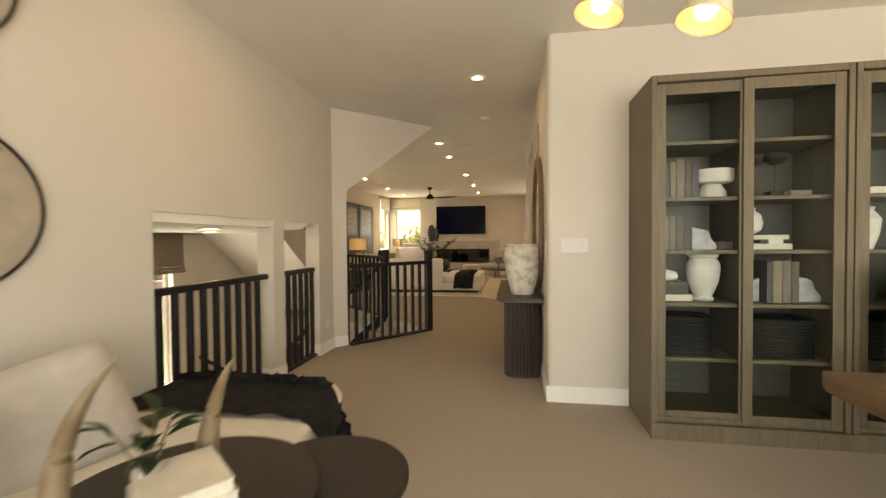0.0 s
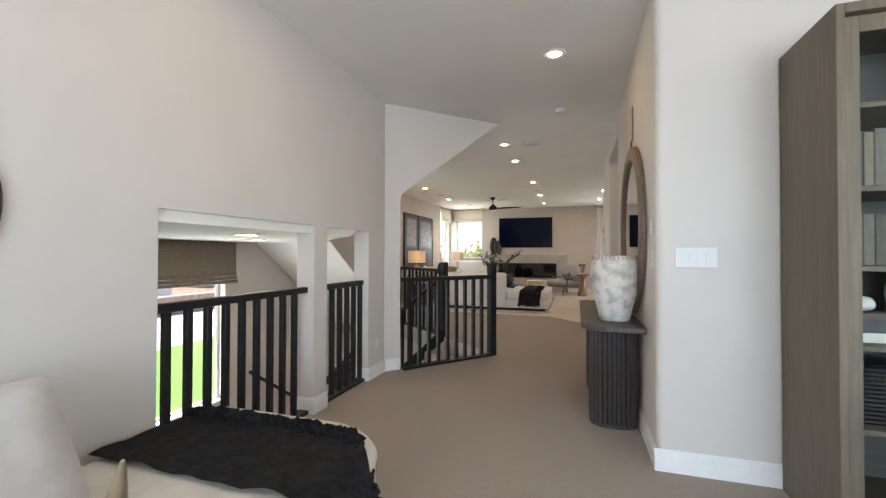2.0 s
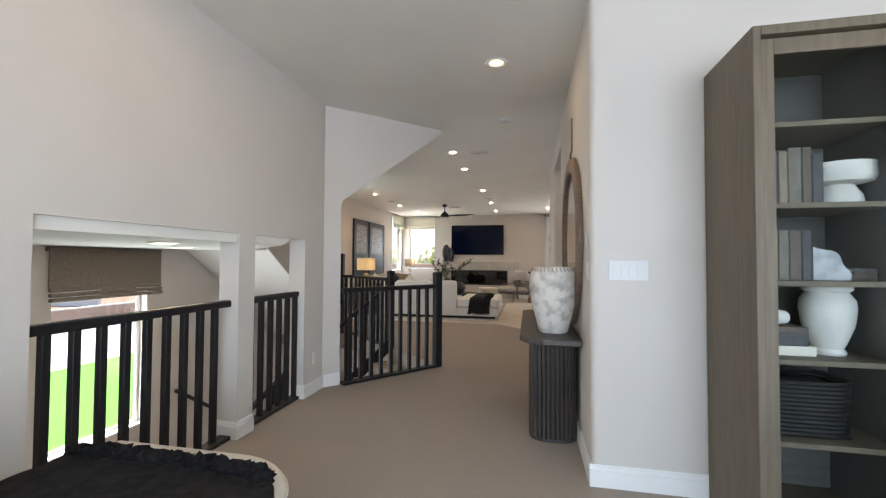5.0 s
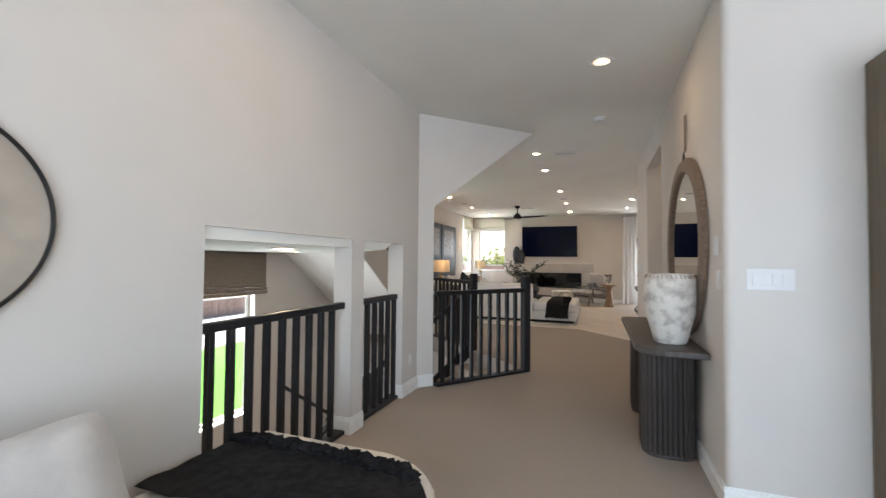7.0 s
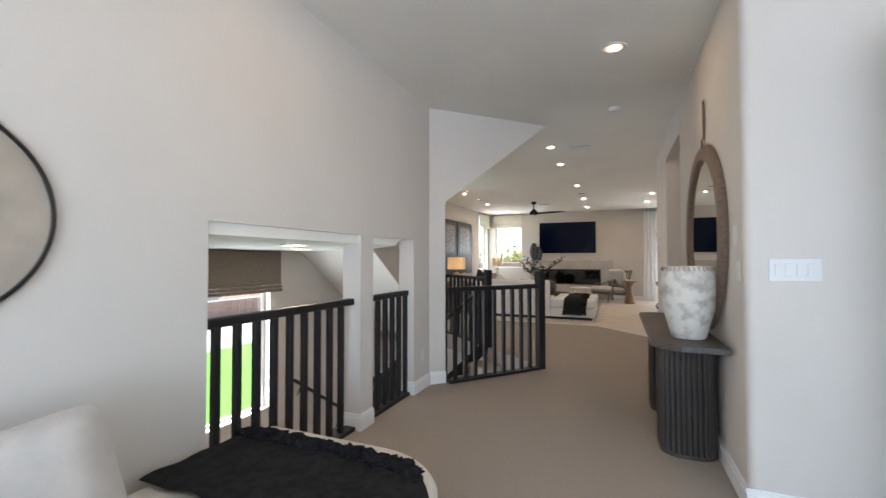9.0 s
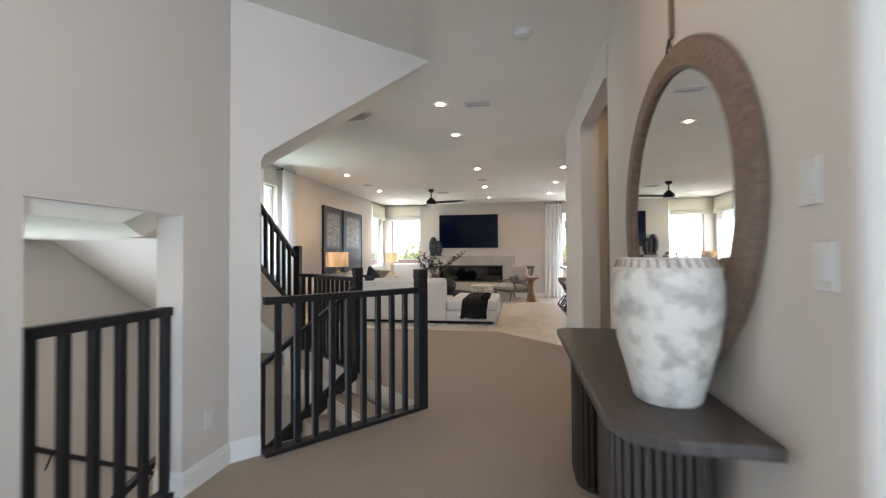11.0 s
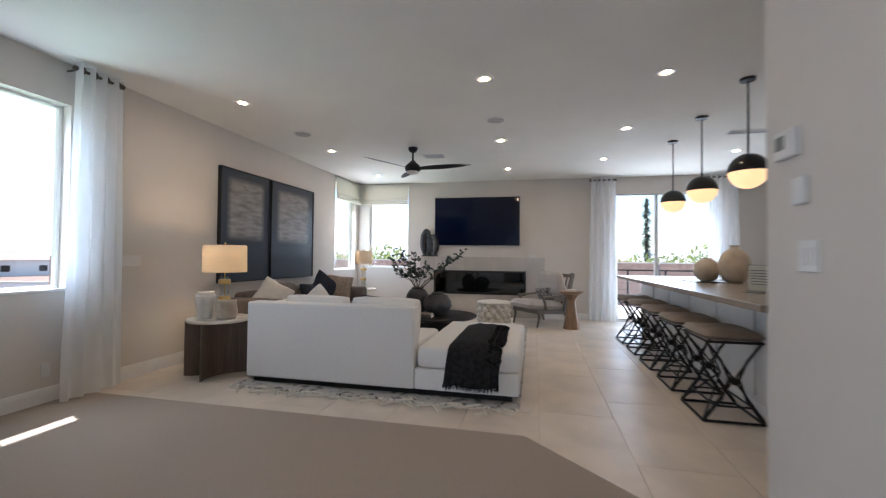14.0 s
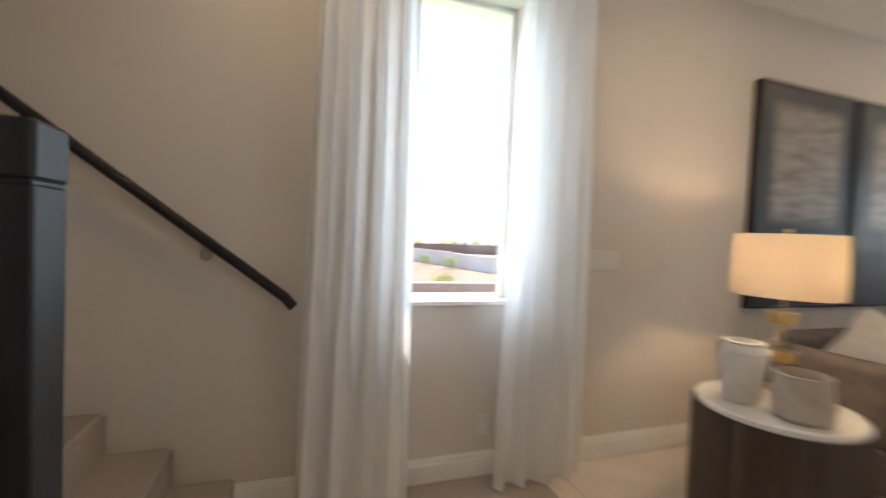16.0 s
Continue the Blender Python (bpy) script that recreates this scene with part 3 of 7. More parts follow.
# ---- stairs and railings ----
def baluster_run(parent, a, b, zf, zt, count, w=0.040, skip_ends=True):
    """Square balusters between a and b; zf and zt give foot and top heights at share s."""
    a, b = Vector(a), Vector(b)
    for i in range(count):
        s = (i + 1) / (count + 1) if skip_ends else i / (count - 1)
        p = a.lerp(b, s)
        d = (b - a).normalized()
        z0, z1 = zf(s), zt(s)
        bm = box(-w / 2, w / 2, -w / 2, w / 2, z0, z1, 0.003, 1)
        part("baluster", bm, BLACK, parent, at=Matrix.Translation((p.x, p.y, 0)) @ Matrix.Rotation(math.atan2(d.y, d.x), 4, "Z"))


def newel(parent, p, height, w=0.092, z0=0.006, turn=0.0):
    m = Matrix.Translation((p[0], p[1], 0)) @ Matrix.Rotation(turn, 4, "Z")
    post = part("newel_post", box(-w / 2, w / 2, -w / 2, w / 2, z0, height - 0.095, 0.004, 1), BLACK, parent, at=m)
    part("newel_cap", box(-w / 2 - 0.002, w / 2 + 0.002, -w / 2 - 0.002, w / 2 + 0.002, height - 0.09, height, 0.006, 1), BLACK, post)
    part("newel_neck", box(-w / 2 + 0.004, w / 2 - 0.004, -w / 2 + 0.004, w / 2 - 0.004, height - 0.096, height - 0.089), BLACK, post)
    return post


def flat_rail(name, label, a, b, top, count, shoe=True, span=None):
    t = thing(name, label, "railing")
    a, b = Vector(a), Vector(b)
    part("handrail", bar(a + Vector((0, 0, top - 0.025)), b + Vector((0, 0, top - 0.025)), 0.065, 0.05), BLACK, t)
    if shoe:
        part("base_rail", bar(a + Vector((0, 0, 0.021)), b + Vector((0, 0, 0.021)), 0.10, 0.03), BLACK, t)
    p, q = span or (a, b)
    baluster_run(t, p, q, lambda s: 0.03, lambda s: top - 0.045, count)
    return t


flat_rail("stair_railing", "espresso wooden railing in the wide low opening", (LX - 0.085, 2.395, 0), (LX - 0.085, 3.73, 0), 1.055, 9, span=((LX - 0.085, 2.369, 0), (LX - 0.085, 3.729, 0)))
flat_rail("stair_railing", "espresso wooden railing in the narrow low opening", (LX - 0.085, 3.925, 0), (LX - 0.085, 4.675, 0), 1.055, 6, span=((LX - 0.085, 3.87, 0), (LX - 0.085, 4.78, 0)))
a_in = DIAG_A + DV * 0.20
dr = flat_rail("stair_railing", "espresso wooden railing ending in a square newel", (a_in.x + 0.03, a_in.y - 0.03, 0), NEWEL_1, 1.06, 9, span=(Vector((a_in.x + 0.03, a_in.y - 0.03, 0)) - DV * 0.036, NEWEL_1 - DV * 0.036))
newel(dr, NEWEL_1, 1.215, turn=math.atan2(DV.y, DV.x))
gr = flat_rail("stair_railing", "espresso wooden railing between two newels by the stairs", NEWEL_2, GUARD_TURN, 1.09, 8)
part("handrail", bar(GUARD_TURN + Vector((0, 0, 1.065)), NEWEL_3 + Vector((0, 0, 1.065)), 0.065, 0.05), BLACK, gr)
part("base_rail", bar(GUARD_TURN + Vector((0, 0, 0.021)), NEWEL_3 + Vector((0, 0, 0.021)), 0.10, 0.03), BLACK, gr)
baluster_run(gr, GUARD_TURN, NEWEL_3, lambda s: 0.03, lambda s: 1.045, 2)
part("baluster", box(-0.02, 0.02, -0.02, 0.02, 0.03, 1.05, 0.003, 1), BLACK, gr, at=Matrix.Translation((GUARD_TURN.x, GUARD_TURN.y, 0)))
newel(gr, NEWEL_2, 1.205, turn=math.atan2(DV.y, DV.x))
newel(gr, NEWEL_3, 1.49, 0.092, turn=0.0)


def flight(name, label, origin, direction, width_side, steps, rise, run, width, thick=0.30, lead=0):
    """Carpeted steps from origin along direction; width_side points across the steps."""
    d, s = Vector((*direction, 0)).normalized(), Vector((*width_side, 0)).normalized()
    o = Vector(origin)
    t = thing(name, label, "stairs", kind="structure")
    for i in range(steps):
        z1 = o.z + rise * (i + (1 if rise > 0 else 0) + lead)
        zlow = z1 - abs(rise) - thick
        out = bmesh.new()
        q = [o + d * (run * i - 0.02), o + d * (run * (i + 1)), o + d * (run * (i + 1)) + s * width, o + d * (run * i - 0.02) + s * width]
        lo = [out.verts.new((p.x, p.y, zlow)) for p in q]
        hi = [out.verts.new((p.x, p.y, z1)) for p in q]
        for k in range(4):
            out.faces.new((lo[k], lo[(k + 1) % 4], hi[(k + 1) % 4], hi[k]))
        out.faces.new(hi)
        out.faces.new(lo[::-1])
        bmesh.ops.recalc_face_normals(out, faces=out.faces)
        bmesh.ops.bevel(out, geom=[e for e in out.edges if all(v.co.z > z1 - 0.001 for v in e.verts)], offset=0.018, segments=3, affect="EDGES")
        part("step", out, CARPET, t, smooth=True)
    return t


RISE, RUN = 0.178, 0.25
flight("stairs_up", "carpeted flight rising beside the outer wall", (-3.32, 8.34, 0.0), (0, -1), (-1, 0), 10, RISE, RUN, 1.25, 0.0)
setting("floor_upper_landing", boxes([(-4.7, -3.3, 1.5, 5.88, 1.755, 1.79), (-3.3, -2.1, 1.5, 4.3, 1.755, 1.79)]), CARPET, "carpeted upper landing", "landing")
flight("stairs_down", "carpeted flight winding down to the half landing", (NEWEL_1.x, NEWEL_1.y, -0.178), (-0.69, -0.73), (-0.76, 0.65), 5, -0.178, 0.27, 1.34)
flight("stairs_down", "carpeted flight going down to the half landing", (-2.15, 5.15, -0.178 * 6), (0, -1), (-1, 0), 4, -0.178, 0.25, 1.15)
flight("stairs_down", "carpeted lower flight beside the outer wall", (-3.36, 5.2, -1.76), (0, 1), (-1, 0), 9, -0.178, 0.25, 1.2)


def stair_side():
    """Drywall side of the rising flight, with a sloping underside."""
    top = lambda y: 0.60 + (8.05 - y) * 0.75
    low = lambda y: (8.34 - y) * 0.712 - 0.196
    pts = [(8.20, 0.0), (8.20, 0.52), (8.05, top(8.05)), (5.9, top(5.9)), (5.9, low(5.9)), (7.95, low(7.95)), (8.02, -0.28), (8.2, -0.28)]
    bm = bmesh.new()
    f = bm.faces.new([bm.verts.new((-3.26, y, z)) for y, z in pts])
    r = bmesh.ops.extrude_face_region(bm, geom=[f])
    bmesh.ops.translate(bm, vec=(-0.10, 0, 0), verts=[v for v in r["geom"] if isinstance(v, bmesh.types.BMVert)])
    bmesh.ops.triangulate(bm, faces=[f for f in bm.faces if len(f.verts) > 4])
    return bm


setting("wall_stair_side", stair_side(), WALL, "greige drywall side of the rising stairs", "wall")
setting("ceiling_flight", upright([(0, 1.50), (2.2, -0.066), (2.2, 0.05), (0, 1.60)], (-3.265, 5.95), (0, 1), 1.31), CEIL, "painted sloping underside of the rising flight", "ceiling")
up = thing("stair_railing", "espresso wooden railing sloping up the rising stairs", "railing")
part("handrail", bar((-3.31, 8.2, 1.335), (-3.31, 5.95, 1.335 + 2.25 * 0.75), 0.065, 0.055), BLACK, up)
part("base_rail", bar((-3.31, 8.18, 0.56), (-3.31, 5.95, 0.56 + 2.23 * 0.75), 0.11, 0.075), BLACK, up)
baluster_run(up, (-3.31, 8.18, 0), (-3.31, 5.95, 0), lambda s: 0.57 + s * 2.23 * 0.75, lambda s: 1.33 + s * 2.23 * 0.75, 15)
wr = thing("wall_handrail", "dark round-edged handrail on brackets on the wall", "handrail")
part("rail", tube([(OX + 0.085, 8.60, 0.985), (OX + 0.08, 8.56, 1.03), (OX + 0.08, 6.0, 1.03 + 2.56 * 0.76)], 0.024, 10), BLACK, wr, smooth=True)
for y in (8.22, 6.9):
    z = 1.03 + (8.56 - y) * 0.76
    part("bracket", tube([(OX + 0.005, y, z - 0.075), (OX + 0.05, y, z - 0.075), (OX + 0.08, y, z - 0.02)], 0.008, 8), STEEL, wr, smooth=True)
    part("bracket_rosette", lathe([(0.0, 0), (0.028, 0), (0.024, 0.008), (0, 0.01)], 16), STEEL, wr, at=Matrix.Translation((OX, y, z - 0.075)) @ Matrix.Rotation(radians(90), 4, "Y"))
lr = thing("wall_handrail", "dark handrail descending on the landing wall", "handrail")
part("rail", bar((OX + 0.08, 5.75, -0.41), (OX + 0.08, 7.6, -0.41 - 1.85 * 0.69), 0.045, 0.045), BLACK, lr)
for y in (5.9, 7.0):
    part("bracket", tube([(OX + 0.005, y, -0.58 - (y - 5.75) * 0.69), (OX + 0.08, y, -0.43 - (y - 5.75) * 0.69)], 0.008, 8), METAL, lr)
down = thing("stair_railing", "espresso railing sloping down the lower stairs", "railing")
n2 = Vector((NEWEL_2.x, NEWEL_2.y, 0))
dd = Vector((-0.69, -0.73, 0)).normalized()
end = n2 + dd * 1.45
part("handrail", bar(n2 + Vector((0, 0, 1.0)), end + Vector((0, 0, 1.0 - 1.45 * 0.72)), 0.06, 0.05), BLACK, down)
part("handrail", bar(end + Vector((0, 0, 1.0 - 1.45 * 0.72)), (-3.1, 4.6, -0.70), 0.06, 0.05), BLACK, down)
part("base_rail", bar(n2 + Vector((0, 0, 0.06)), end + Vector((0, 0, 0.06 - 1.45 * 0.72)), 0.05, 0.16), BLACK, down)
baluster_run(down, n2, end, lambda s: 0.1 - s * 1.45 * 0.72, lambda s: 0.98 - s * 1.45 * 0.72, 9)


# ---- ceiling fixtures ----
def downlight(x, y, z=H):
    t = thing("recessed_downlight", "lit round recessed downlight with white trim", "downlight", Matrix.Translation((x, y, z)), "recessed ceiling lights")
    part("trim_ring", lathe([(0.054, -0.001), (0.058, -0.003), (0.070, -0.008), (0.088, -0.007), (0.094, -0.001)], 40), PLASTIC, t, smooth=True)
    part("lens", lathe([(0, -0.002), (0.0345, -0.002)], 40), CAN, t, "glowing warm lens")
    # Emissive ring: the lens's warm bloom is put into this band.
    part("halo_ring", lathe([(0.0345, -0.002), (0.058, -0.004)], 40), CAN_HALO, t, "emissive rim painting a warm halo")
    return t


first_can = downlight(-0.077, 4.444)
for x, y in ((-0.975, 7.237), (-0.975, 8.438), (-0.89, 10.79), (-0.90, 12.94), (-0.92, 14.93), (0.78, 10.97), (0.775, 12.66), (0.765, 14.4), (-3.665, 10.89), (-3.69, 13.07), (-3.685, 15.16),
             (-3.88, 8.46), (2.71, 14.18), (2.60, 12.2), (-1.05, 2.55), (1.35, 6.85)):
    copy_thing(first_can, Matrix.Translation((x, y, H)))


def vent(x, y, w, d, turn=0):
    t = thing("ceiling_vent", "white slatted ceiling air vent", "air vent", pose(x, y, H, 0, 0, turn))
    part("frame", boxes([(-w / 2, w / 2, -d / 2, -d / 2 + 0.02, -0.008, 0), (-w / 2, w / 2, d / 2 - 0.02, d / 2, -0.008, 0), (-w / 2, -w / 2 + 0.02, -d / 2 + 0.02, d / 2 - 0.02, -0.008, 0), (w / 2 - 0.02, w / 2, -d / 2 + 0.02, d / 2 - 0.02, -0.008, 0)]), PLASTIC, t)
    # Dark sheet under the solid ceiling paints the unlit duct behind the slats.
    part("duct_shade", box(-w / 2 + 0.02, w / 2 - 0.02, -d / 2 + 0.02, d / 2 - 0.02, -0.002, -0.001), METAL, t)
    n = int((d - 0.04) / 0.022)
    for i in range(n):
        y0 = -d / 2 + 0.022 + i * 0.022
        part("slat", box(-w / 2 + 0.02, w / 2 - 0.02, y0, y0 + 0.008, -0.007, -0.003), PLASTIC, t)


vent(-0.56, 7.30, 0.30, 0.17)
vent(-2.10, 13.7, 0.36, 0.26)
vent(2.43, 13.1, 0.55, 0.17)
for x, y in ((-0.894, 12.02), (-3.65, 12.12)):
    t = thing("ceiling_speaker", "round white grille speaker flush in ceiling", "speaker", Matrix.Translation((x, y, H)), "ceiling speakers")
    part("rim", lathe([(0.105, -0.001), (0.107, -0.007), (0.118, -0.006), (0.122, 0)], 32), PLASTIC, t, smooth=True)
    part("grille", lathe([(0, -0.004), (0.106, -0.004)], 32), mat("speaker_mesh", (0.42, 0.41, 0.40), 0.8, vary=0.3, scale=300), t)
t = thing("smoke_detector", "white round smoke detector on ceiling", "smoke detector", Matrix.Translation((-0.08, 5.87, H)))
part("base", lathe([(0.07, 0), (0.072, -0.012), (0.0, -0.012)], 28), PLASTIC, t, smooth=True)
part("dome", lathe([(0.06, -0.012), (0.055, -0.034), (0.03, -0.042), (0, -0.042)], 28), PLASTIC, t, smooth=True)
for x, y, z in ((-2.60, 3.66, 1.5), (-3.40, 4.66, 1.5)):
    t = thing("recessed_downlight", "lit flush disc light over the landing", "downlight", Matrix.Translation((x, y, z)), "landing lights")
    part("trim_ring", lathe([(0.078, -0.001), (0.08, -0.012), (0.10, -0.01), (0.104, 0)], 28), PLASTIC, t, smooth=True)
    part("lens", lathe([(0, -0.008), (0.079, -0.008)], 28), DISC_GLOW, t)


# ---- wall plates ----
def plate(label, m, gangs=1, w=0.07, h=0.115, name="light_switch"):
    """A plate in the xz plane of m, facing -y."""
    W = w + 0.046 * (gangs - 1)
    t = thing(name, label, "outlet" if name == "wall_outlet" else "switch", m)
    part("cover_plate", box(-W / 2, W / 2, -0.006, 0, -h / 2, h / 2, 0.002), PLASTIC, t)
    for i in range(gangs):
        cx = (i - (gangs - 1) / 2) * 0.046
        part("rocker" if name == "light_switch" else "socket", box(cx - 0.016, cx + 0.016, -0.010, -0.006, -0.033, 0.033, 0.0015), PLASTIC, t)
    return t


plate("white four-gang rocker switch plate", pose(0.78, 3.64, 1.31), 4, 0.085, 0.12)
FACE_W = lambda y, z: pose(RX, y, z, 0, 0, -90)
FACE_E = lambda y, z, x=OX: pose(x, y, z, 0, 0, 90)
plate("white rocker switch plate on hall wall", FACE_W(3.80, 1.505))
plate("white rocker switch plate on hall wall", FACE_W(3.755, 1.30))
plate("white two-gang rocker switch plate", FACE_W(8.16, 1.32), 2)
plate("white two-gang rocker switch plate", FACE_W(8.56, 1.33), 2)
plate("white wall outlet near the floor", FACE_W(8.19, 0.41), name="wall_outlet")
plate("white wall outlet near the floor", FACE_E(4.88, 0.36, LX), name="wall_outlet")
plate("white three-gang rocker switch plate", FACE_E(10.39, 1.24), 3, 0.12)
plate("white wall outlet below the window", FACE_E(9.62, 0.29), name="wall_outlet")
plate("white single rocker switch on stair wall", FACE_E(8.72, 1.25))
plate("white four-gang switch plate above hearth", pose(-0.45, TY, 1.33), 3)
t = thing("thermostat", "white wall thermostat with grey screen", "thermostat", FACE_W(8.67, 1.765))
part("body", box(-0.065, 0.065, -0.028, 0, -0.055, 0.055, 0.006), PLASTIC, t)
part("screen", box(-0.05, 0.01, -0.0295, -0.028, -0.02, 0.035), mat("lcd", (0.14, 0.15, 0.14), 0.3), t)
t = thing("wall_sensor", "small white wall sensor box", "sensor", FACE_W(8.59, 1.575))
part("body", box(-0.035, 0.035, -0.025, 0, -0.055, 0.05, 0.008), PLASTIC, t)


# ---- dining end ----
def display_cabinet(x0):
    t = thing("display_cabinet", "greyed oak display cabinet with two glazed sliding doors", "cabinet", Matrix.Translation((x0, 3.08, 0)), "display cabinets")
    W, D, T = 1.187, 0.545, 2.45
    part("carcass", boxes([(0, 0.035, 0.0, D, 0.0, T), (W - 0.035, W, 0.0, D, 0.0, T), (0.035, W - 0.035, 0, D, T - 0.045, T), (0.035, W - 0.035, 0.02, D, 0.115, 0.15)], 0.004), OAK, t)
    part("back_panel", box(0.035, W - 0.035, D - 0.02, D - 0.005, 0.15, T - 0.045), OAK_IN, t, "grey-brown back panel")
    part("plinth", box(-0.004, W + 0.004, -0.014, 0.02, 0.0, 0.115, 0.004), OAK, t)
    part("divider", box(0.583, 0.603, 0.06, D - 0.02, 0.15, T - 0.045), OAK_IN, t)
    for z in (0.545, 0.92, 1.28, 1.64, 2.02):
        part("shelf", box(0.035, W - 0.035, 0.07, D - 0.02, z - 0.026, z, 0.003), OAK, t)
    for i, (a, b, y) in enumerate(((0.04, 0.615, 0.034), (0.565, 1.147, 0.012))):
        d = part("sliding_door", boxes([(a, a + 0.062, y, y + 0.02, 0.125, T - 0.05), (b - 0.062, b, y, y + 0.02, 0.125, T - 0.05), (a + 0.062, b - 0.062, y, y + 0.02, 0.125, 0.19), (a + 0.062, b - 0.062, y, y + 0.02, T - 0.125, T - 0.05)], 0.003), OAK, t)
        part("glass", box(a + 0.06, b - 0.06, y + 0.008, y + 0.012, 0.185, T - 0.12), CABGLASS, d).visible_shadow = False
    return t


CX = (1.20, 2.395)
for x in CX:
    display_cabinet(x)


def book(w, d, h, m, material, label, name="book"):
    t = thing(name, label, "book", m)
    part("cover", boxes([(0, 0.003, 0, d, 0, h), (w - 0.003, w, 0, d, 0, h), (0.003, w - 0.003, 0, 0.004, 0, h)], 0.001), material, t)
    part("pages", box(0.003, w - 0.003, 0.004, d - 0.004, 0.004, h - 0.004), PAPER, t)
    return t


BOOKM = [mat("book_cloth_" + n, c, 0.85, vary=0.1, scale=30) for n, c in (("brown", (0.14, 0.11, 0.09)), ("slate", (0.10, 0.095, 0.10)), ("sand", (0.26, 0.21, 0.16)), ("ash", (0.19, 0.165, 0.14)))]


def upright_books(x, y, z, widths, hs, seed):
    for i, (w, h) in enumerate(zip(widths, hs)):
        book(w, 0.18, h, Matrix.Translation((x, y, z)), BOOKM[(i + seed) % 4], "cloth-bound book upright on a cabinet shelf")
        x += w + 0.003


def flat_book(cx, cy, z, w, d, h, material, label, turn=0):
    book(h, d, w, pose(cx, cy, z + h, 0, 90, 0) if not turn else pose(cx, cy, z, 0, 0, turn) @ pose(-w / 2, -d / 2, h, 0, 90, 0), material, label)


def bowl_stand(x, y, z):
    t = thing("pedestal_bowl", "white ceramic footed bowl", "bowl", Matrix.Translation((x, y, z)))
    part("bowl", lathe([(0.0, 0.105), (0.06, 0.10), (0.128, 0.11), (0.143, 0.135), (0.140, 0.20), (0.130, 0.20), (0.115, 0.145), (0, 0.135)], 32), CLAY, t, smooth=True)
    part("foot", lathe([(0.0, 0), (0.098, 0.0), (0.090, 0.05), (0.06, 0.10), (0, 0.105)], 32), CLAY, t, smooth=True)


def pot(name, label, x, y, z, profile, material, seg=36):
    t = thing(name, label, "vase", Matrix.Translation((x, y, z)))
    part("body", lathe(profile, seg), material, t, smooth=True)
    return t


def fossil(x, y, z, s=1.0, flip=1):
    bm = bmesh.new()
    pts = [(0, 0), (0.15, 0)] + [(0.15 * math.cos(a) * (1 + 0.06 * math.sin(9 * a)), 0.16 * math.sin(a) * (1 + 0.05 * math.cos(7 * a))) for a in [i * math.pi / 24 for i in range(1, 13)]]
    f = bm.faces.new([bm.verts.new((flip * px * s, 0, pz * s)) for px, pz in pts])
    r = bmesh.ops.extrude_face_region(bm, geom=[f])
    bmesh.ops.translate(bm, vec=(0, 0.06, 0), verts=[v for v in r["geom"] if isinstance(v, bmesh.types.BMVert)])
    t = thing("bookend", "pale rough stone bookend with rounded edge", "bookend", Matrix.Translation((x, y, z)))
    part("stone", bm, mat("pale_agate", (0.55, 0.55, 0.56), 0.6, base2=(0.38, 0.38, 0.40), scale=14, bump=0.5, bscale=25), t)


def basket(x, y, z, w=0.42, d=0.30, h=0.26):
    t = thing("woven_basket", "black woven basket on the lower shelf", "basket", Matrix.Translation((x, y, z)))
    m = mat("black_rattan", (0.007, 0.007, 0.008), 0.40, vary=0.3, scale=60, bump=0.4, bscale=80)

    def loop(zz, k):
        return [(w / 2 * k * math.copysign(abs(math.cos(a)) ** 0.5, math.cos(a)), d / 2 * k * math.copysign(abs(math.sin(a)) ** 0.5, math.sin(a)), zz) for a in [2 * math.pi * i / 28 for i in range(28)]]
    for i in range(13):
        part("weave", tube(loop(0.012 + i * (h - 0.02) / 12, 0.90 + 0.08 * i / 12), 0.0115, 6, closed=True), m, t, smooth=True)
    part("base", box(-w / 2 * 0.86, w / 2 * 0.86, -d / 2 * 0.86, d / 2 * 0.86, 0, 0.015, 0.005), m, t)
    part("lining", box(-w / 2 * 0.87, w / 2 * 0.87, -d / 2 * 0.85, d / 2 * 0.85, 0.015, h - 0.03, 0.02), m, t)


def gourd(x, y, z):
    return pot("round_vase", "white round-bellied ceramic vase", x, y, z, [(0, 0), (0.05, 0), (0.09, 0.03), (0.102, 0.08), (0.09, 0.135), (0.055, 0.165), (0.06, 0.185), (0.05, 0.185), (0.045, 0.16), (0, 0.15)], CLAY)


def stool_bird(x, y, z):
    t = thing("bird_figurine", "small white ceramic bird figurine", "figurine", Matrix.Translation((x, y, z)))
    bm = bmesh.new()
    bmesh.ops.create_uvsphere(bm, u_segments=16, v_segments=10, radius=0.05)
    for v in bm.verts:
        v.co = Vector((v.co.x * 1.7 + (0.04 if v.co.x > 0.03 else 0), v.co.y, v.co.z * 1.0 + 0.05 - (0.3 * v.co.x if v.co.x > 0 else -0.4 * v.co.x)))
    part("body", bm, CLAY, t, smooth=True)


def mushroom(x, y, z, h):
    t = thing("stem_ornament", "brown wooden ornament on a thin stem", "ornament", Matrix.Translation((x, y, z)))
    part("base", box(-0.05, 0.05, -0.04, 0.04, 0, 0.045, 0.004), DARKOAK, t)
    part("stem", tube([(0, 0, 0.045), (0, 0, h - 0.05)], 0.006), TWIG, t)
    part("head", lathe([(0, h - 0.09), (0.03, h - 0.085), (0.075, h - 0.05), (0.065, h - 0.015), (0.02, h), (0, h)], 20), DARKOAK, t, smooth=True)


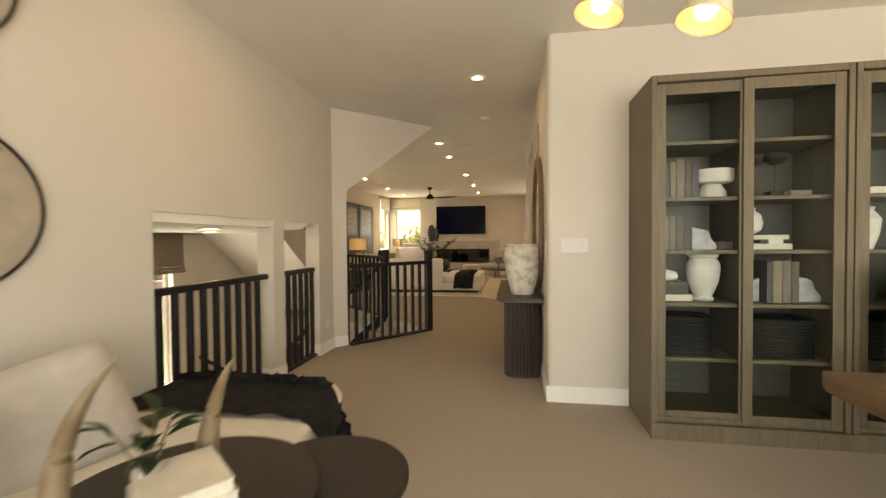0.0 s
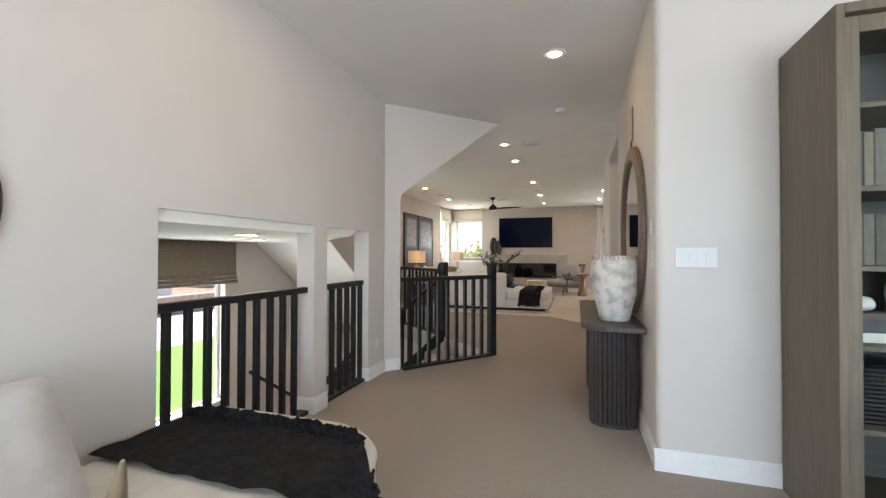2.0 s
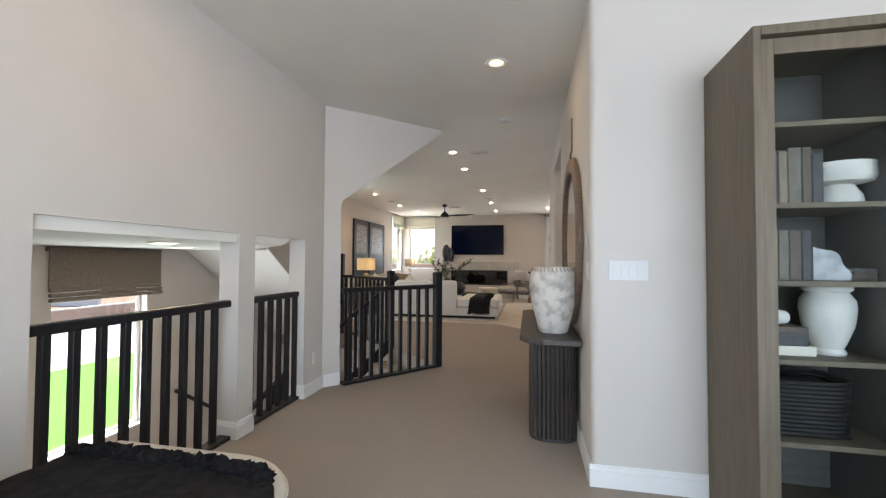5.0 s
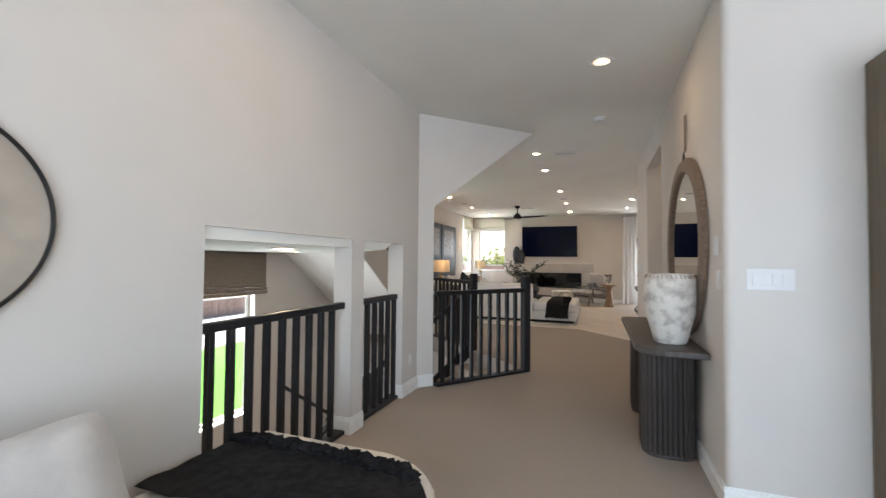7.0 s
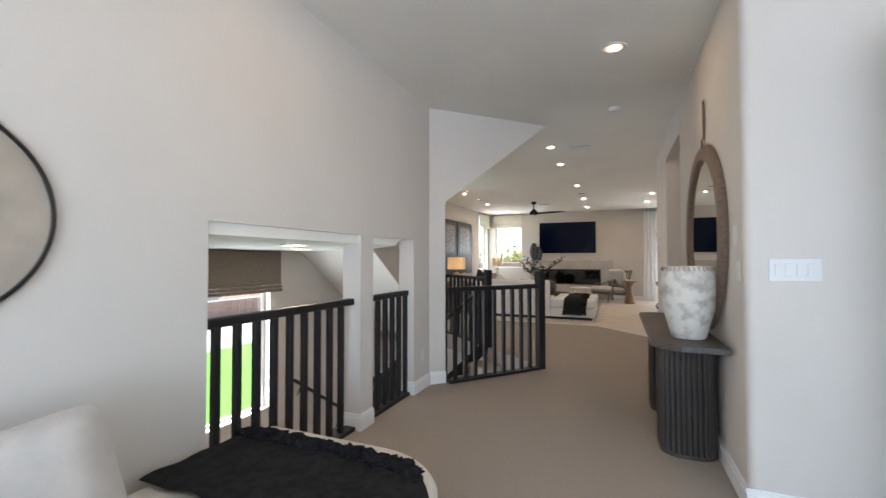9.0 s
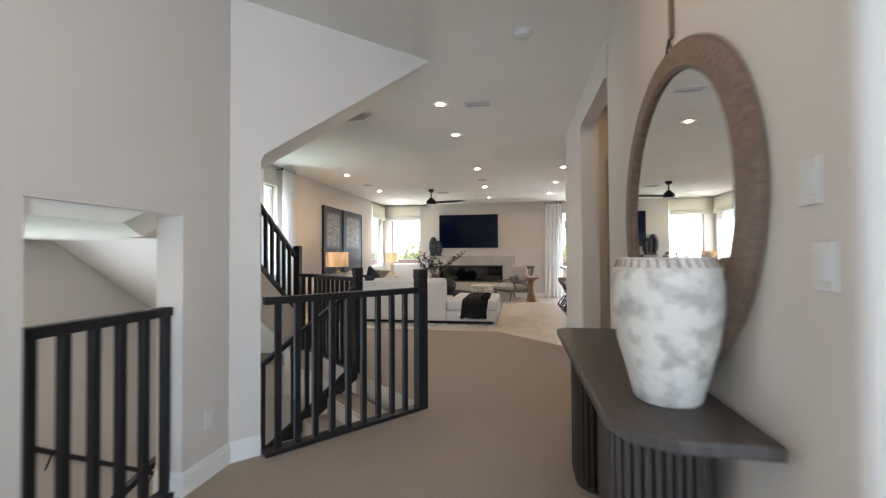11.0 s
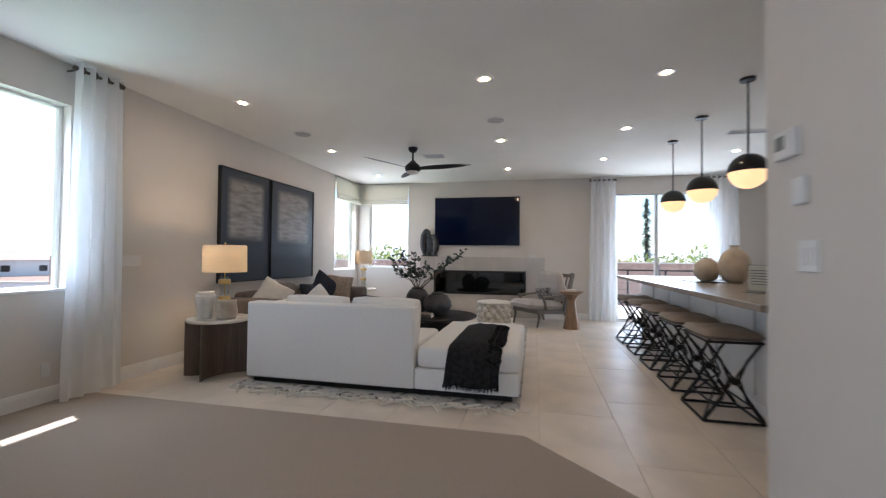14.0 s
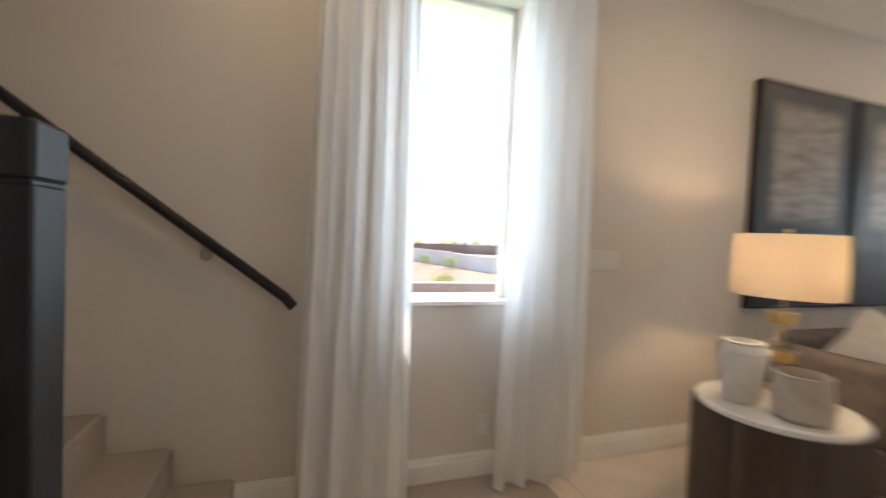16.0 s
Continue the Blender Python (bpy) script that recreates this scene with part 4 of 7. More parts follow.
c = CX[0]
upright_books(c + 0.075, 3.21, 1.64, (0.044, 0.038, 0.036, 0.055, 0.038, 0.044), (0.24, 0.25, 0.255, 0.27, 0.27, 0.235), 0)
bowl_stand(c + 0.475, 3.33, 1.64)
upright_books(c + 0.075, 3.21, 1.28, (0.028, 0.048, 0.042, 0.048, 0.038), (0.15, 0.235, 0.235, 0.235, 0.235), 1)
fossil(c + 0.325, 3.26, 1.28)
flat_book(c + 0.49, 3.26, 1.28, 0.17, 0.2, 0.035, BOOKM[0], "brown book lying flat on a shelf")
flat_book(c + 0.49, 3.26, 1.315, 0.16, 0.19, 0.022, BOOKM[1], "slate book lying flat on another")
pot("urn_vase", "cream ceramic urn vase on a shelf", c + 0.425, 3.34, 0.92, [(0, 0), (0.066, 0), (0.070, 0.012), (0.058, 0.028), (0.072, 0.06), (0.100, 0.14), (0.110, 0.22), (0.106, 0.262), (0.088, 0.29), (0.082, 0.30), (0.098, 0.312), (0.096, 0.328), (0.08, 0.33), (0.078, 0.30), (0, 0.26)], CLAY)
flat_book(c + 0.07, 3.24, 0.92, 0.25, 0.2, 0.045, PAPER, "white book lying flat on a shelf")
flat_book(c + 0.07, 3.24, 0.965, 0.22, 0.2, 0.06, BOOKM[1], "slate box-like book lying flat")
flat_book(c + 0.07, 3.24, 1.025, 0.22, 0.19, 0.03, BOOKM[0], "brown book on a small stack")
stool_bird(c + 0.13, 3.32, 1.055)
basket(c + 0.27, 3.36, 0.545)
basket(c + 0.87, 3.34, 0.545, 0.46)
mushroom(c + 0.70, 3.36, 1.64, 0.30)
mushroom(c + 0.90, 3.36, 1.64, 0.32)
flat_book(c + 0.93, 3.25, 1.64, 0.13, 0.16, 0.04, BOOKM[2], "tan book lying flat on a shelf")
gourd(c + 0.70, 3.34, 1.385)
flat_book(c + 0.60, 3.24, 1.28, 0.34, 0.2, 0.04, PAPER, "white coffee-table book lying flat")
flat_book(c + 0.80, 3.25, 1.32, 0.09, 0.1, 0.03, MARBLE, "small white stone block under a book")
flat_book(c + 0.60, 3.24, 1.35, 0.32, 0.2, 0.03, PAPER, "white book lying across the stack")
fossil(c + 0.76, 3.28, 0.92, 1.0, -1)
upright_books(c + 0.77, 3.21, 0.92, (0.035, 0.055, 0.05, 0.045), (0.28, 0.285, 0.285, 0.28), 1)
fossil(c + 0.96, 3.28, 0.92, 1.15)
c = CX[1]
pot("urn_vase", "cream ceramic urn vase on a shelf", c + 0.2, 3.32, 1.28, [(0, 0), (0.06, 0), (0.09, 0.1), (0.1, 0.2), (0.06, 0.26), (0.07, 0.28), (0.06, 0.28), (0, 0.25)], CLAY)
flat_book(c + 0.08, 3.24, 1.64, 0.3, 0.2, 0.05, PAPER, "white book lying flat on a shelf")
upright_books(c + 0.1, 3.27, 0.92, (0.035, 0.045, 0.035, 0.04), (0.24, 0.25, 0.255, 0.24), 2)
basket(c + 0.3, 3.36, 0.545)


def rounded_rect(w, d, r, n=6):
    pts = []
    for cx, cy, a0 in ((w / 2 - r, d / 2 - r, 0), (-w / 2 + r, d / 2 - r, 90), (-w / 2 + r, -d / 2 + r, 180), (w / 2 - r, -d / 2 + r, 270)):
        pts += [(cx + r * math.cos(radians(a0 + 90 * i / n)), cy + r * math.sin(radians(a0 + 90 * i / n))) for i in range(n + 1)]
    return pts


def chaise():
    """Daybed along the wall with a rounded free end."""
    t = thing("chaise_lounge", "cream linen chaise lounge with a rounded end", "chaise lounge")
    x0, x1, y0, y1 = -1.93, -0.74, 0.55, 2.74
    side = [(-1.14, y0), (-1.14, 1.45), (-1.10, 1.56), (-1.0, 1.60), (-0.85, 1.64), (-0.77, 1.72), (x1, 1.84)]
    end = [(x0 + 0.04, y0)] + side + [(x1 - 0.40 + 0.40 * math.cos(a), y1 - 0.40 + 0.40 * math.sin(a)) for a in [i * math.pi / 24 for i in range(1, 13)]] + [(x0 + 0.04, y1)]
    inner = [(x0 + 0.06, y0 + 0.03)] + [(px - 0.02, py + 0.025) for px, py in side] + [(x1 - 0.40 + 0.38 * math.cos(a), y1 - 0.40 + 0.38 * math.sin(a)) for a in [i * math.pi / 24 for i in range(1, 13)]] + [(x0 + 0.06, y1 - 0.02)]
    part("base", prism(inner, 0.05, 0.24, 0.012), CREAM, t, smooth=True)
    part("seat_cushion", prism(end, 0.245, 0.445, 0.045, 4), CREAM, t, smooth=True)
    part("piping", tube([(x, y, 0.405) for x, y in end], 0.007, 6, closed=True), CREAM, t, smooth=True)
    part("backrest", box(x0 + 0.01, -1.15, 0.40, 0.66, 0.245, 0.78, 0.07, 4), CREAM, t, smooth=True)
    for x, y in ((x0 + 0.15, y0 + 0.12), (-1.3, y0 + 0.12), (x0 + 0.15, y1 - 0.15), (x1 - 0.4, y1 - 0.15)):
        part("foot", lathe([(0, 0.006), (0.025, 0.006), (0.032, 0.05), (0, 0.05)], 16), DARKOAK, t, at=Matrix.Translation((x, y, 0)))
    return t


chaise()


def pillow(label, m, w, h, thick, material, pinch=0.10, trim=None):
    t = thing("throw_pillow", label, "pillow", m)
    part("cover", cushion(w, h, thick, 0.42, 16, pinch), material, t, smooth=True)
    if trim:
        part("piping", tube([(x * (1 - pinch * 0.0), y, 0) for x, y in rounded_rect(w, h, 0.01, 2)], 0.006, 5, closed=True), trim, t, smooth=True)
    return t


pillow("plump cream linen pillow leaning on the chaise", pose(-1.66, 1.40, 0.61, 74, -14, 62), 0.78, 0.52, 0.24, OATMEAL, 0.02)
pillow("cream linen pillow leaning on the chaise back", pose(-1.45, 0.85, 0.66, 68, 0, 10), 0.55, 0.5, 0.2, OATMEAL)


def throw(name, label, x0, x1, path, material, fringe, seed, wav=0.024):
    """A blanket: rows of (y, z) draped along path, from x0 to x1."""
    t = thing(name, label, "blanket")
    bm = bmesh.new()
    n = 26
    rng = random.Random(seed)
    grid = []
    for j, (y, z) in enumerate(path):
        row = []
        for i in range(n + 1):
            u = i / n
            k = wav * noise.noise((u * 6, y * 5, seed))
            row.append(bm.verts.new((x0(y) + (x1(y) - x0(y)) * u, y + 0.6 * k, z(x0(y) + (x1(y) - x0(y)) * u, y) + 0.012 + abs(k))))
        grid.append(row)
    for a, b in zip(grid, grid[1:]):
        for i in range(n):
            bm.faces.new((a[i], a[i + 1], b[i + 1], b[i]))
    r = bmesh.ops.solidify(bm, geom=list(bm.faces), thickness=0.010)
    part("cloth", bm, material, t, smooth=True)
    tagged(part("fringe", fringe, TASSEL, t, "knotted tassel fringe"), kind="stuff")
    return t


def drape(x, y):
    """Seat height with the soft drop past the rounded front."""
    far = max(0.0, x + 0.80)
    return 0.448 - (9.0 * far * far if far < 0.11 else 0.109 + (far - 0.11) * 6.0)


ys = [2.03 + i * 0.031 for i in range(17)]
throw("throw_blanket", "charcoal throw with tassels across the chaise", lambda y: -1.90, lambda y: -0.655 - max(0.0, y - 2.28) * 0.85, [(y, drape) for y in ys], BLANKET,
      blob_strip([((-1.90, 2.52, 0.47), (-1.35, 2.55, 0.475)), ((-1.35, 2.55, 0.475), (-0.88, 2.50, 0.465)), ((-0.88, 2.50, 0.45), (-0.73, 2.33, 0.36)), ((-1.88, 2.55, 0.462), (-0.95, 2.55, 0.466)), ((-0.715, 2.36, 0.33), (-0.66, 2.14, 0.25)), ((-1.80, 2.57, 0.468), (-0.90, 2.555, 0.468)), ((-0.90, 2.55, 0.455), (-0.72, 2.35, 0.33)), ((-0.70, 2.40, 0.27), (-0.655, 2.16, 0.20))], 0.029, 4, 36), 11)


def round_table(x, y, z, r, label):
    t = thing("coffee_table", label, "coffee table", Matrix.Translation((x, y, 0)), "nesting coffee tables")
    m = mat("bronze_tabletop", (0.022, 0.017, 0.013), 0.55, 0.1, vary=0.15, scale=12)
    part("tabletop", lathe([(0, z - 0.03), (r - 0.006, z - 0.03), (r, z - 0.024), (r, z - 0.004), (r - 0.005, z), (0, z)], 56), m, t, smooth=True)
    part("column", lathe([(0.05, 0.02), (0.05, z - 0.03)], 24), m, t, smooth=True)
    part("base", lathe([(0, 0.006), (r * 0.6, 0.006), (r * 0.6, 0.016), (0.06, 0.024), (0, 0.024)], 40), m, t, smooth=True)


round_table(-0.36, 1.41, 0.57, 0.285, "dark bronze round coffee table beside a higher one")
round_table(-0.68, 1.15, 0.62, 0.385, "dark bronze round coffee table holding books and horns")
flat_book(-0.66, 1.13, 0.62, 0.26, 0.22, 0.045, mat("cream_cover", (0.66, 0.58, 0.47), 0.6), "large cream book under another on the table", -35)
flat_book(-0.66, 1.13, 0.665, 0.25, 0.21, 0.04, mat("ivory_cover", (0.70, 0.63, 0.53), 0.6), "large ivory book on top of the stack", -38)


def horn(x, y, z, h, lean, turn, label):
    pts, radii = [], []
    for i in range(15):
        s = i / 14
        pts.append((lean * h * (0.9 * s * s - 0.35 * s), 0.02 * math.sin(3 * s), h * s))
        radii.append(0.037 * (1 - s) ** 0.75 + 0.003)
    t = thing("horn_ornament", label, "ornament", pose(x, y, z, 0, 0, turn))
    part("horn", tube(pts, 0.02, 14, radii=radii), HORN, t, smooth=True)
    part("base", lathe([(0, 0), (0.042, 0), (0.042, 0.012), (0.03, 0.018), (0, 0.018)], 20), BRASS, t, smooth=True)


horn(-0.93, 1.00, 0.62, 0.46, 1.0, -10, "tall polished horn ornament standing on the table")
horn(-0.745, 1.33, 0.62, 0.37, 0.72, -20, "polished horn ornament standing on books")


def glass_vase_plant(x, y, z):
    t = thing("glass_vase", "clear glass vase with green leafy sprigs", "vase", Matrix.Translation((x, y, z)))
    part("vessel", lathe([(0, 0), (0.05, 0), (0.06, 0.02), (0.055, 0.09), (0.035, 0.12), (0.04, 0.135)], 24), CRYSTAL, t, smooth=True)
    rng = random.Random(3)
    for k in range(5):
        a, lean = rng.uniform(0, 6.28), rng.uniform(0.05, 0.11)
        tip = Vector((math.cos(a) * lean, math.sin(a) * lean, rng.uniform(0.17, 0.25)))
        stem = part("stem", tube([(0, 0, 0.01), tip * 0.6 + Vector((0, 0, 0.03)), tip], 0.003, 5), TWIG, t)
        for q in range(3):
            lf = leaf_mesh(0.10, 0.05)
            part("leaf", lf, GREENLEAF, stem, at=Matrix.Translation(tip * (0.75 + 0.1 * q)) @ Euler((rng.uniform(-0.5, 0.5), rng.uniform(-0.9, 0.2), a + rng.uniform(-1, 1))).to_matrix().to_4x4())


def leaf_mesh(l, w):
    bm = bmesh.new()
    prev = None
    for i in range(7):
        s = i / 6
        ww = w / 2 * math.sin(math.pi * min(1, s * 0.96 + 0.04)) ** 0.8
        z = 0.12 * l * math.sin(s * 2.6)
        row = [bm.verts.new((l * s, -ww, z + ww * 0.3)), bm.verts.new((l * s, 0, z)), bm.verts.new((l * s, ww, z + ww * 0.3))]
        if prev:
            bm.faces.new((prev[0], row[0], row[1], prev[1]))
            bm.faces.new((prev[1], row[1], row[2], prev[2]))
        prev = row
    bmesh.ops.solidify(bm, geom=list(bm.faces), thickness=0.0012)
    return bm


glass_vase_plant(-0.78, 1.14, 0.62)


def wall_disc(y, z, r, seed, label):
    t = thing("wall_art_disc", label, "wall art", pose(LX, y, z, 0, 90, 0), "round wall discs")
    part("disc", lathe([(0, 0.012), (r - 0.006, 0.012), (r - 0.006, 0.0)], 64), mat("taupe_plaster_disc", (0.40, 0.34, 0.28), 0.85, vary=0.08, scale=5, bump=0.2, bscale=60), t)
    part("rim", tube(ring_points(r, 0.016, 72), 0.008, 8, closed=True), METAL, t, smooth=True)
    rng = random.Random(seed)
    ink = mat("dark_ink", (0.03, 0.026, 0.024), 0.7)
    bm = None
    for i in range(52):
        k = -1.6 + 3.0 * i / 51
        yy, zz = 0.02 + 0.18 * k, 0.06 + 0.19 * k
        a = Vector((-zz, yy, 0))
        d = Vector((-0.64 + rng.uniform(-0.16, 0.16), -0.77 + rng.uniform(-0.16, 0.16), 0)).normalized()
        q = a + d * 0.55
        while q.length > r * 0.965 and (q - a).length > 0.02:
            q = q - d * 0.01
        if a.length < r * 0.96 and (q - a).length > 0.02:
            bm = tube([(a.x, a.y, 0.0125), (q.x, q.y, 0.0125)], 0.0021, 4, bm)
    if bm:
        part("hatching", bm, ink, t, "thin dark scored lines")


wall_disc(1.40, 1.52, 0.36, 2, "round taupe wall disc with black rim and hatching")
wall_disc(1.30, 2.55, 0.38, 5, "round taupe wall disc hung above another")


def dining():
    t = thing("dining_table", "walnut dining table with black metal legs", "dining table")
    part("tabletop", prism([(1.64, 2.20), (1.60, 2.12), (1.60, 0.3), (2.75, 0.3), (2.75, 2.12), (2.71, 2.20)], 0.695, 0.765, 0.008), WALNUT, t, smooth=True)
    for x in (1.76, 2.58):
        for y, s in ((1.85, 1), (0.65, -1)):
            part("leg", bar((x, y - 0.35 * s, 0.695), (x, y + 0.12 * s, 0.01), 0.05, 0.03), METAL, t)
    c0 = thing("dining_chair", "cream upholstered dining chair with nailhead trim", "dining chair", pose(2.72, 2.66, 0, 0, 0, 0))
    part("seat", box(-0.26, 0.26, -0.30, 0.24, 0.40, 0.50, 0.03, 3), CREAM, c0, smooth=True)
    part("backrest", box(-0.27, 0.27, 0.20, 0.29, 0.46, 1.17, 0.035, 4), CREAM, c0, smooth=True)
    for z in range(17):
        part("nailhead", lathe([(0, 0.006), (0.005, 0.004), (0.006, 0)], 8), METAL, c0, at=pose(-0.271, 0.215, 0.52 + z * 0.036, 0, -90, 0))
    for x, y in ((-0.22, -0.24), (0.22, -0.24), (-0.22, 0.22), (0.22, 0.22)):
        part("leg", tube([(x, y, 0.01), (x * 0.96, y * 0.96, 0.41)], 0.02, 8, radii=[0.014, 0.022]), DARKOAK, c0, smooth=True)


dining()


def chandelier():
    t = thing("chandelier", "cream and brass chandelier with cone shades", "chandelier", Matrix.Translation((0.92, 1.36, 0)))
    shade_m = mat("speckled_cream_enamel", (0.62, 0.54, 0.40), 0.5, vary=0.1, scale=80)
    part("stem", tube([(0, 0, 2.55), (0, 0, H)], 0.012, 10), BRASS, t)
    part("canopy", lathe([(0.07, H), (0.07, H - 0.02), (0, H - 0.025)], 24), BRASS, t)
    part("hub", lathe([(0, 2.45), (0.035, 2.46), (0.04, 2.52), (0.02, 2.57), (0, 2.57)], 20), BRASS, t, smooth=True)
    for dx, dy, z, tilt in ((-0.395, 0.04, 2.018, 16), (-0.115, 0.03, 1.968, 18), (0.16, -0.08, 1.995, 16), (0.25, -0.35, 2.0, 14), (-0.25, -0.35, 2.0, 14)):
        part("arm", tube([(0, 0, 2.5), (dx * 0.5, dy * 0.5, 2.48), (dx, dy, z + 0.26), (dx, dy, z + 0.15)], 0.008, 8), BRASS, t, smooth=True)
        s = part("shade", lathe([(0.018, 0.17), (0.03, 0.15), (0.045, 0.10), (0.074, 0.008), (0.071, 0.008), (0.042, 0.098), (0.026, 0.148)], 32), shade_m, t, smooth=True, at=pose(dx, dy, z, 0, tilt, 10))
        part("bulb", lathe([(0, 0.015), (0.024, 0.025), (0.032, 0.05), (0.018, 0.09), (0, 0.11)], 16), WARM_BULB, s, "glowing warm bulb", smooth=True)


chandelier()


# ---- hall ----
def console():
    t = thing("console_table", "smoked oak console with reeded rounded pedestals", "console table")
    x0, x1, y0, y1, z = 0.125, 0.545, 3.87, 5.64, 0.83
    part("tabletop", prism([(x1, y0), (x1, y1), (x0 + 0.06, y1), (x0, y1 - 0.07), (x0, y0 + 0.16), (x0 + 0.05, y0 + 0.05), (x0 + 0.16, y0)], z - 0.042, z, 0.008, 2), DARKOAK, t)
    for yc in (4.40, 5.28):
        w, d = 0.335, 0.40
        core = [(0.37 + x * 0.95, yc + y * 0.96) for x, y in rounded_rect(w, d, 0.12, 6)]
        # Core takes the black stain to paint the shade in the reed gaps.
        p = part("pedestal", prism(core, 0.02, z - 0.042), BLACK, t, "recessed core, black for the shade between reeds")
        part("plinth", prism([(0.37 + x * 1.07, yc + y * 1.06) for x, y in rounded_rect(w, d, 0.12, 6)], 0.007, 0.03, 0.004), DARKOAK, p)
        ring = [Vector((0.37 + x, yc + y, 0)) for x, y in rounded_rect(w, d, 0.12, 8)]
        total = [(ring[i] - ring[i - 1]).length for i in range(len(ring))]
        run, step, acc = sum(total), 0.033, 0.0
        for i in range(len(ring)):
            a, b = ring[i - 1], ring[i]
            l = (b - a).length
            while acc < l:
                q = a.lerp(b, acc / l)
                part("reed", reed_mesh(z - 0.075), DARKOAK, p, at=Matrix.Translation((q.x, q.y, 0.03)))
                acc += step
            acc -= l


REEDS = {}


def reed_mesh(h):
    if h not in REEDS:
        REEDS[h] = finish(tube([(0, 0, 0), (0, 0, h)], 0.0125, 8), True)
    return REEDS[h]


console()
t = pot("urn_vase", "large whitewashed terracotta urn on the console", 0.372, 4.22, 0.83, [(0, 0), (0.10, 0.0), (0.108, 0.01), (0.125, 0.08), (0.158, 0.20), (0.176, 0.32), (0.178, 0.40), (0.165, 0.455), (0.152, 0.475), (0.150, 0.49), (0.14, 0.49), (0.14, 0.46), (0.15, 0.38), (0, 0.30)], AGED, 48)
bm = None
for i in range(34):
    a = 2 * math.pi * i / 34
    bm = bar((0.151 * math.cos(a), 0.151 * math.sin(a), 0.486), (0.165 * math.cos(a + 0.03), 0.165 * math.sin(a + 0.03), 0.458), 0.005, 0.004, bm)
tagged(part("rim_stitching", bm, mat("rust_clay", (0.33, 0.21, 0.15), 0.85), t, "rust-brown scored rim"), kind="stuff")


def wall_mirror():
    t = thing("wall_mirror", "round mirror in a wide weathered wood frame", "mirror", pose(RX, 4.66, 1.535, 0, -90, 0))
    r = 0.70
    part("frame", lathe([(r - 0.12, 0.004), (r - 0.12, 0.032), (r - 0.105, 0.045), (r - 0.02, 0.045), (r, 0.03), (r, 0.004)], 72), FRAMEWOOD, t, smooth=True)
    part("glass", lathe([(0, 0.022), (r - 0.119, 0.022)], 72), MIRROR, t)
    part("hanging_loop", tube([(0.68, -0.045, 0.02), (0.765, 0, 0.02), (0.68, 0.045, 0.02)], 0.005, 6), METAL, t)
    part("hanging_strap", box(0.765, 1.065, -0.020, 0.020, 0.006, 0.014, 0.002), FRAMEWOOD, t, "brown leather strap")


wall_mirror()


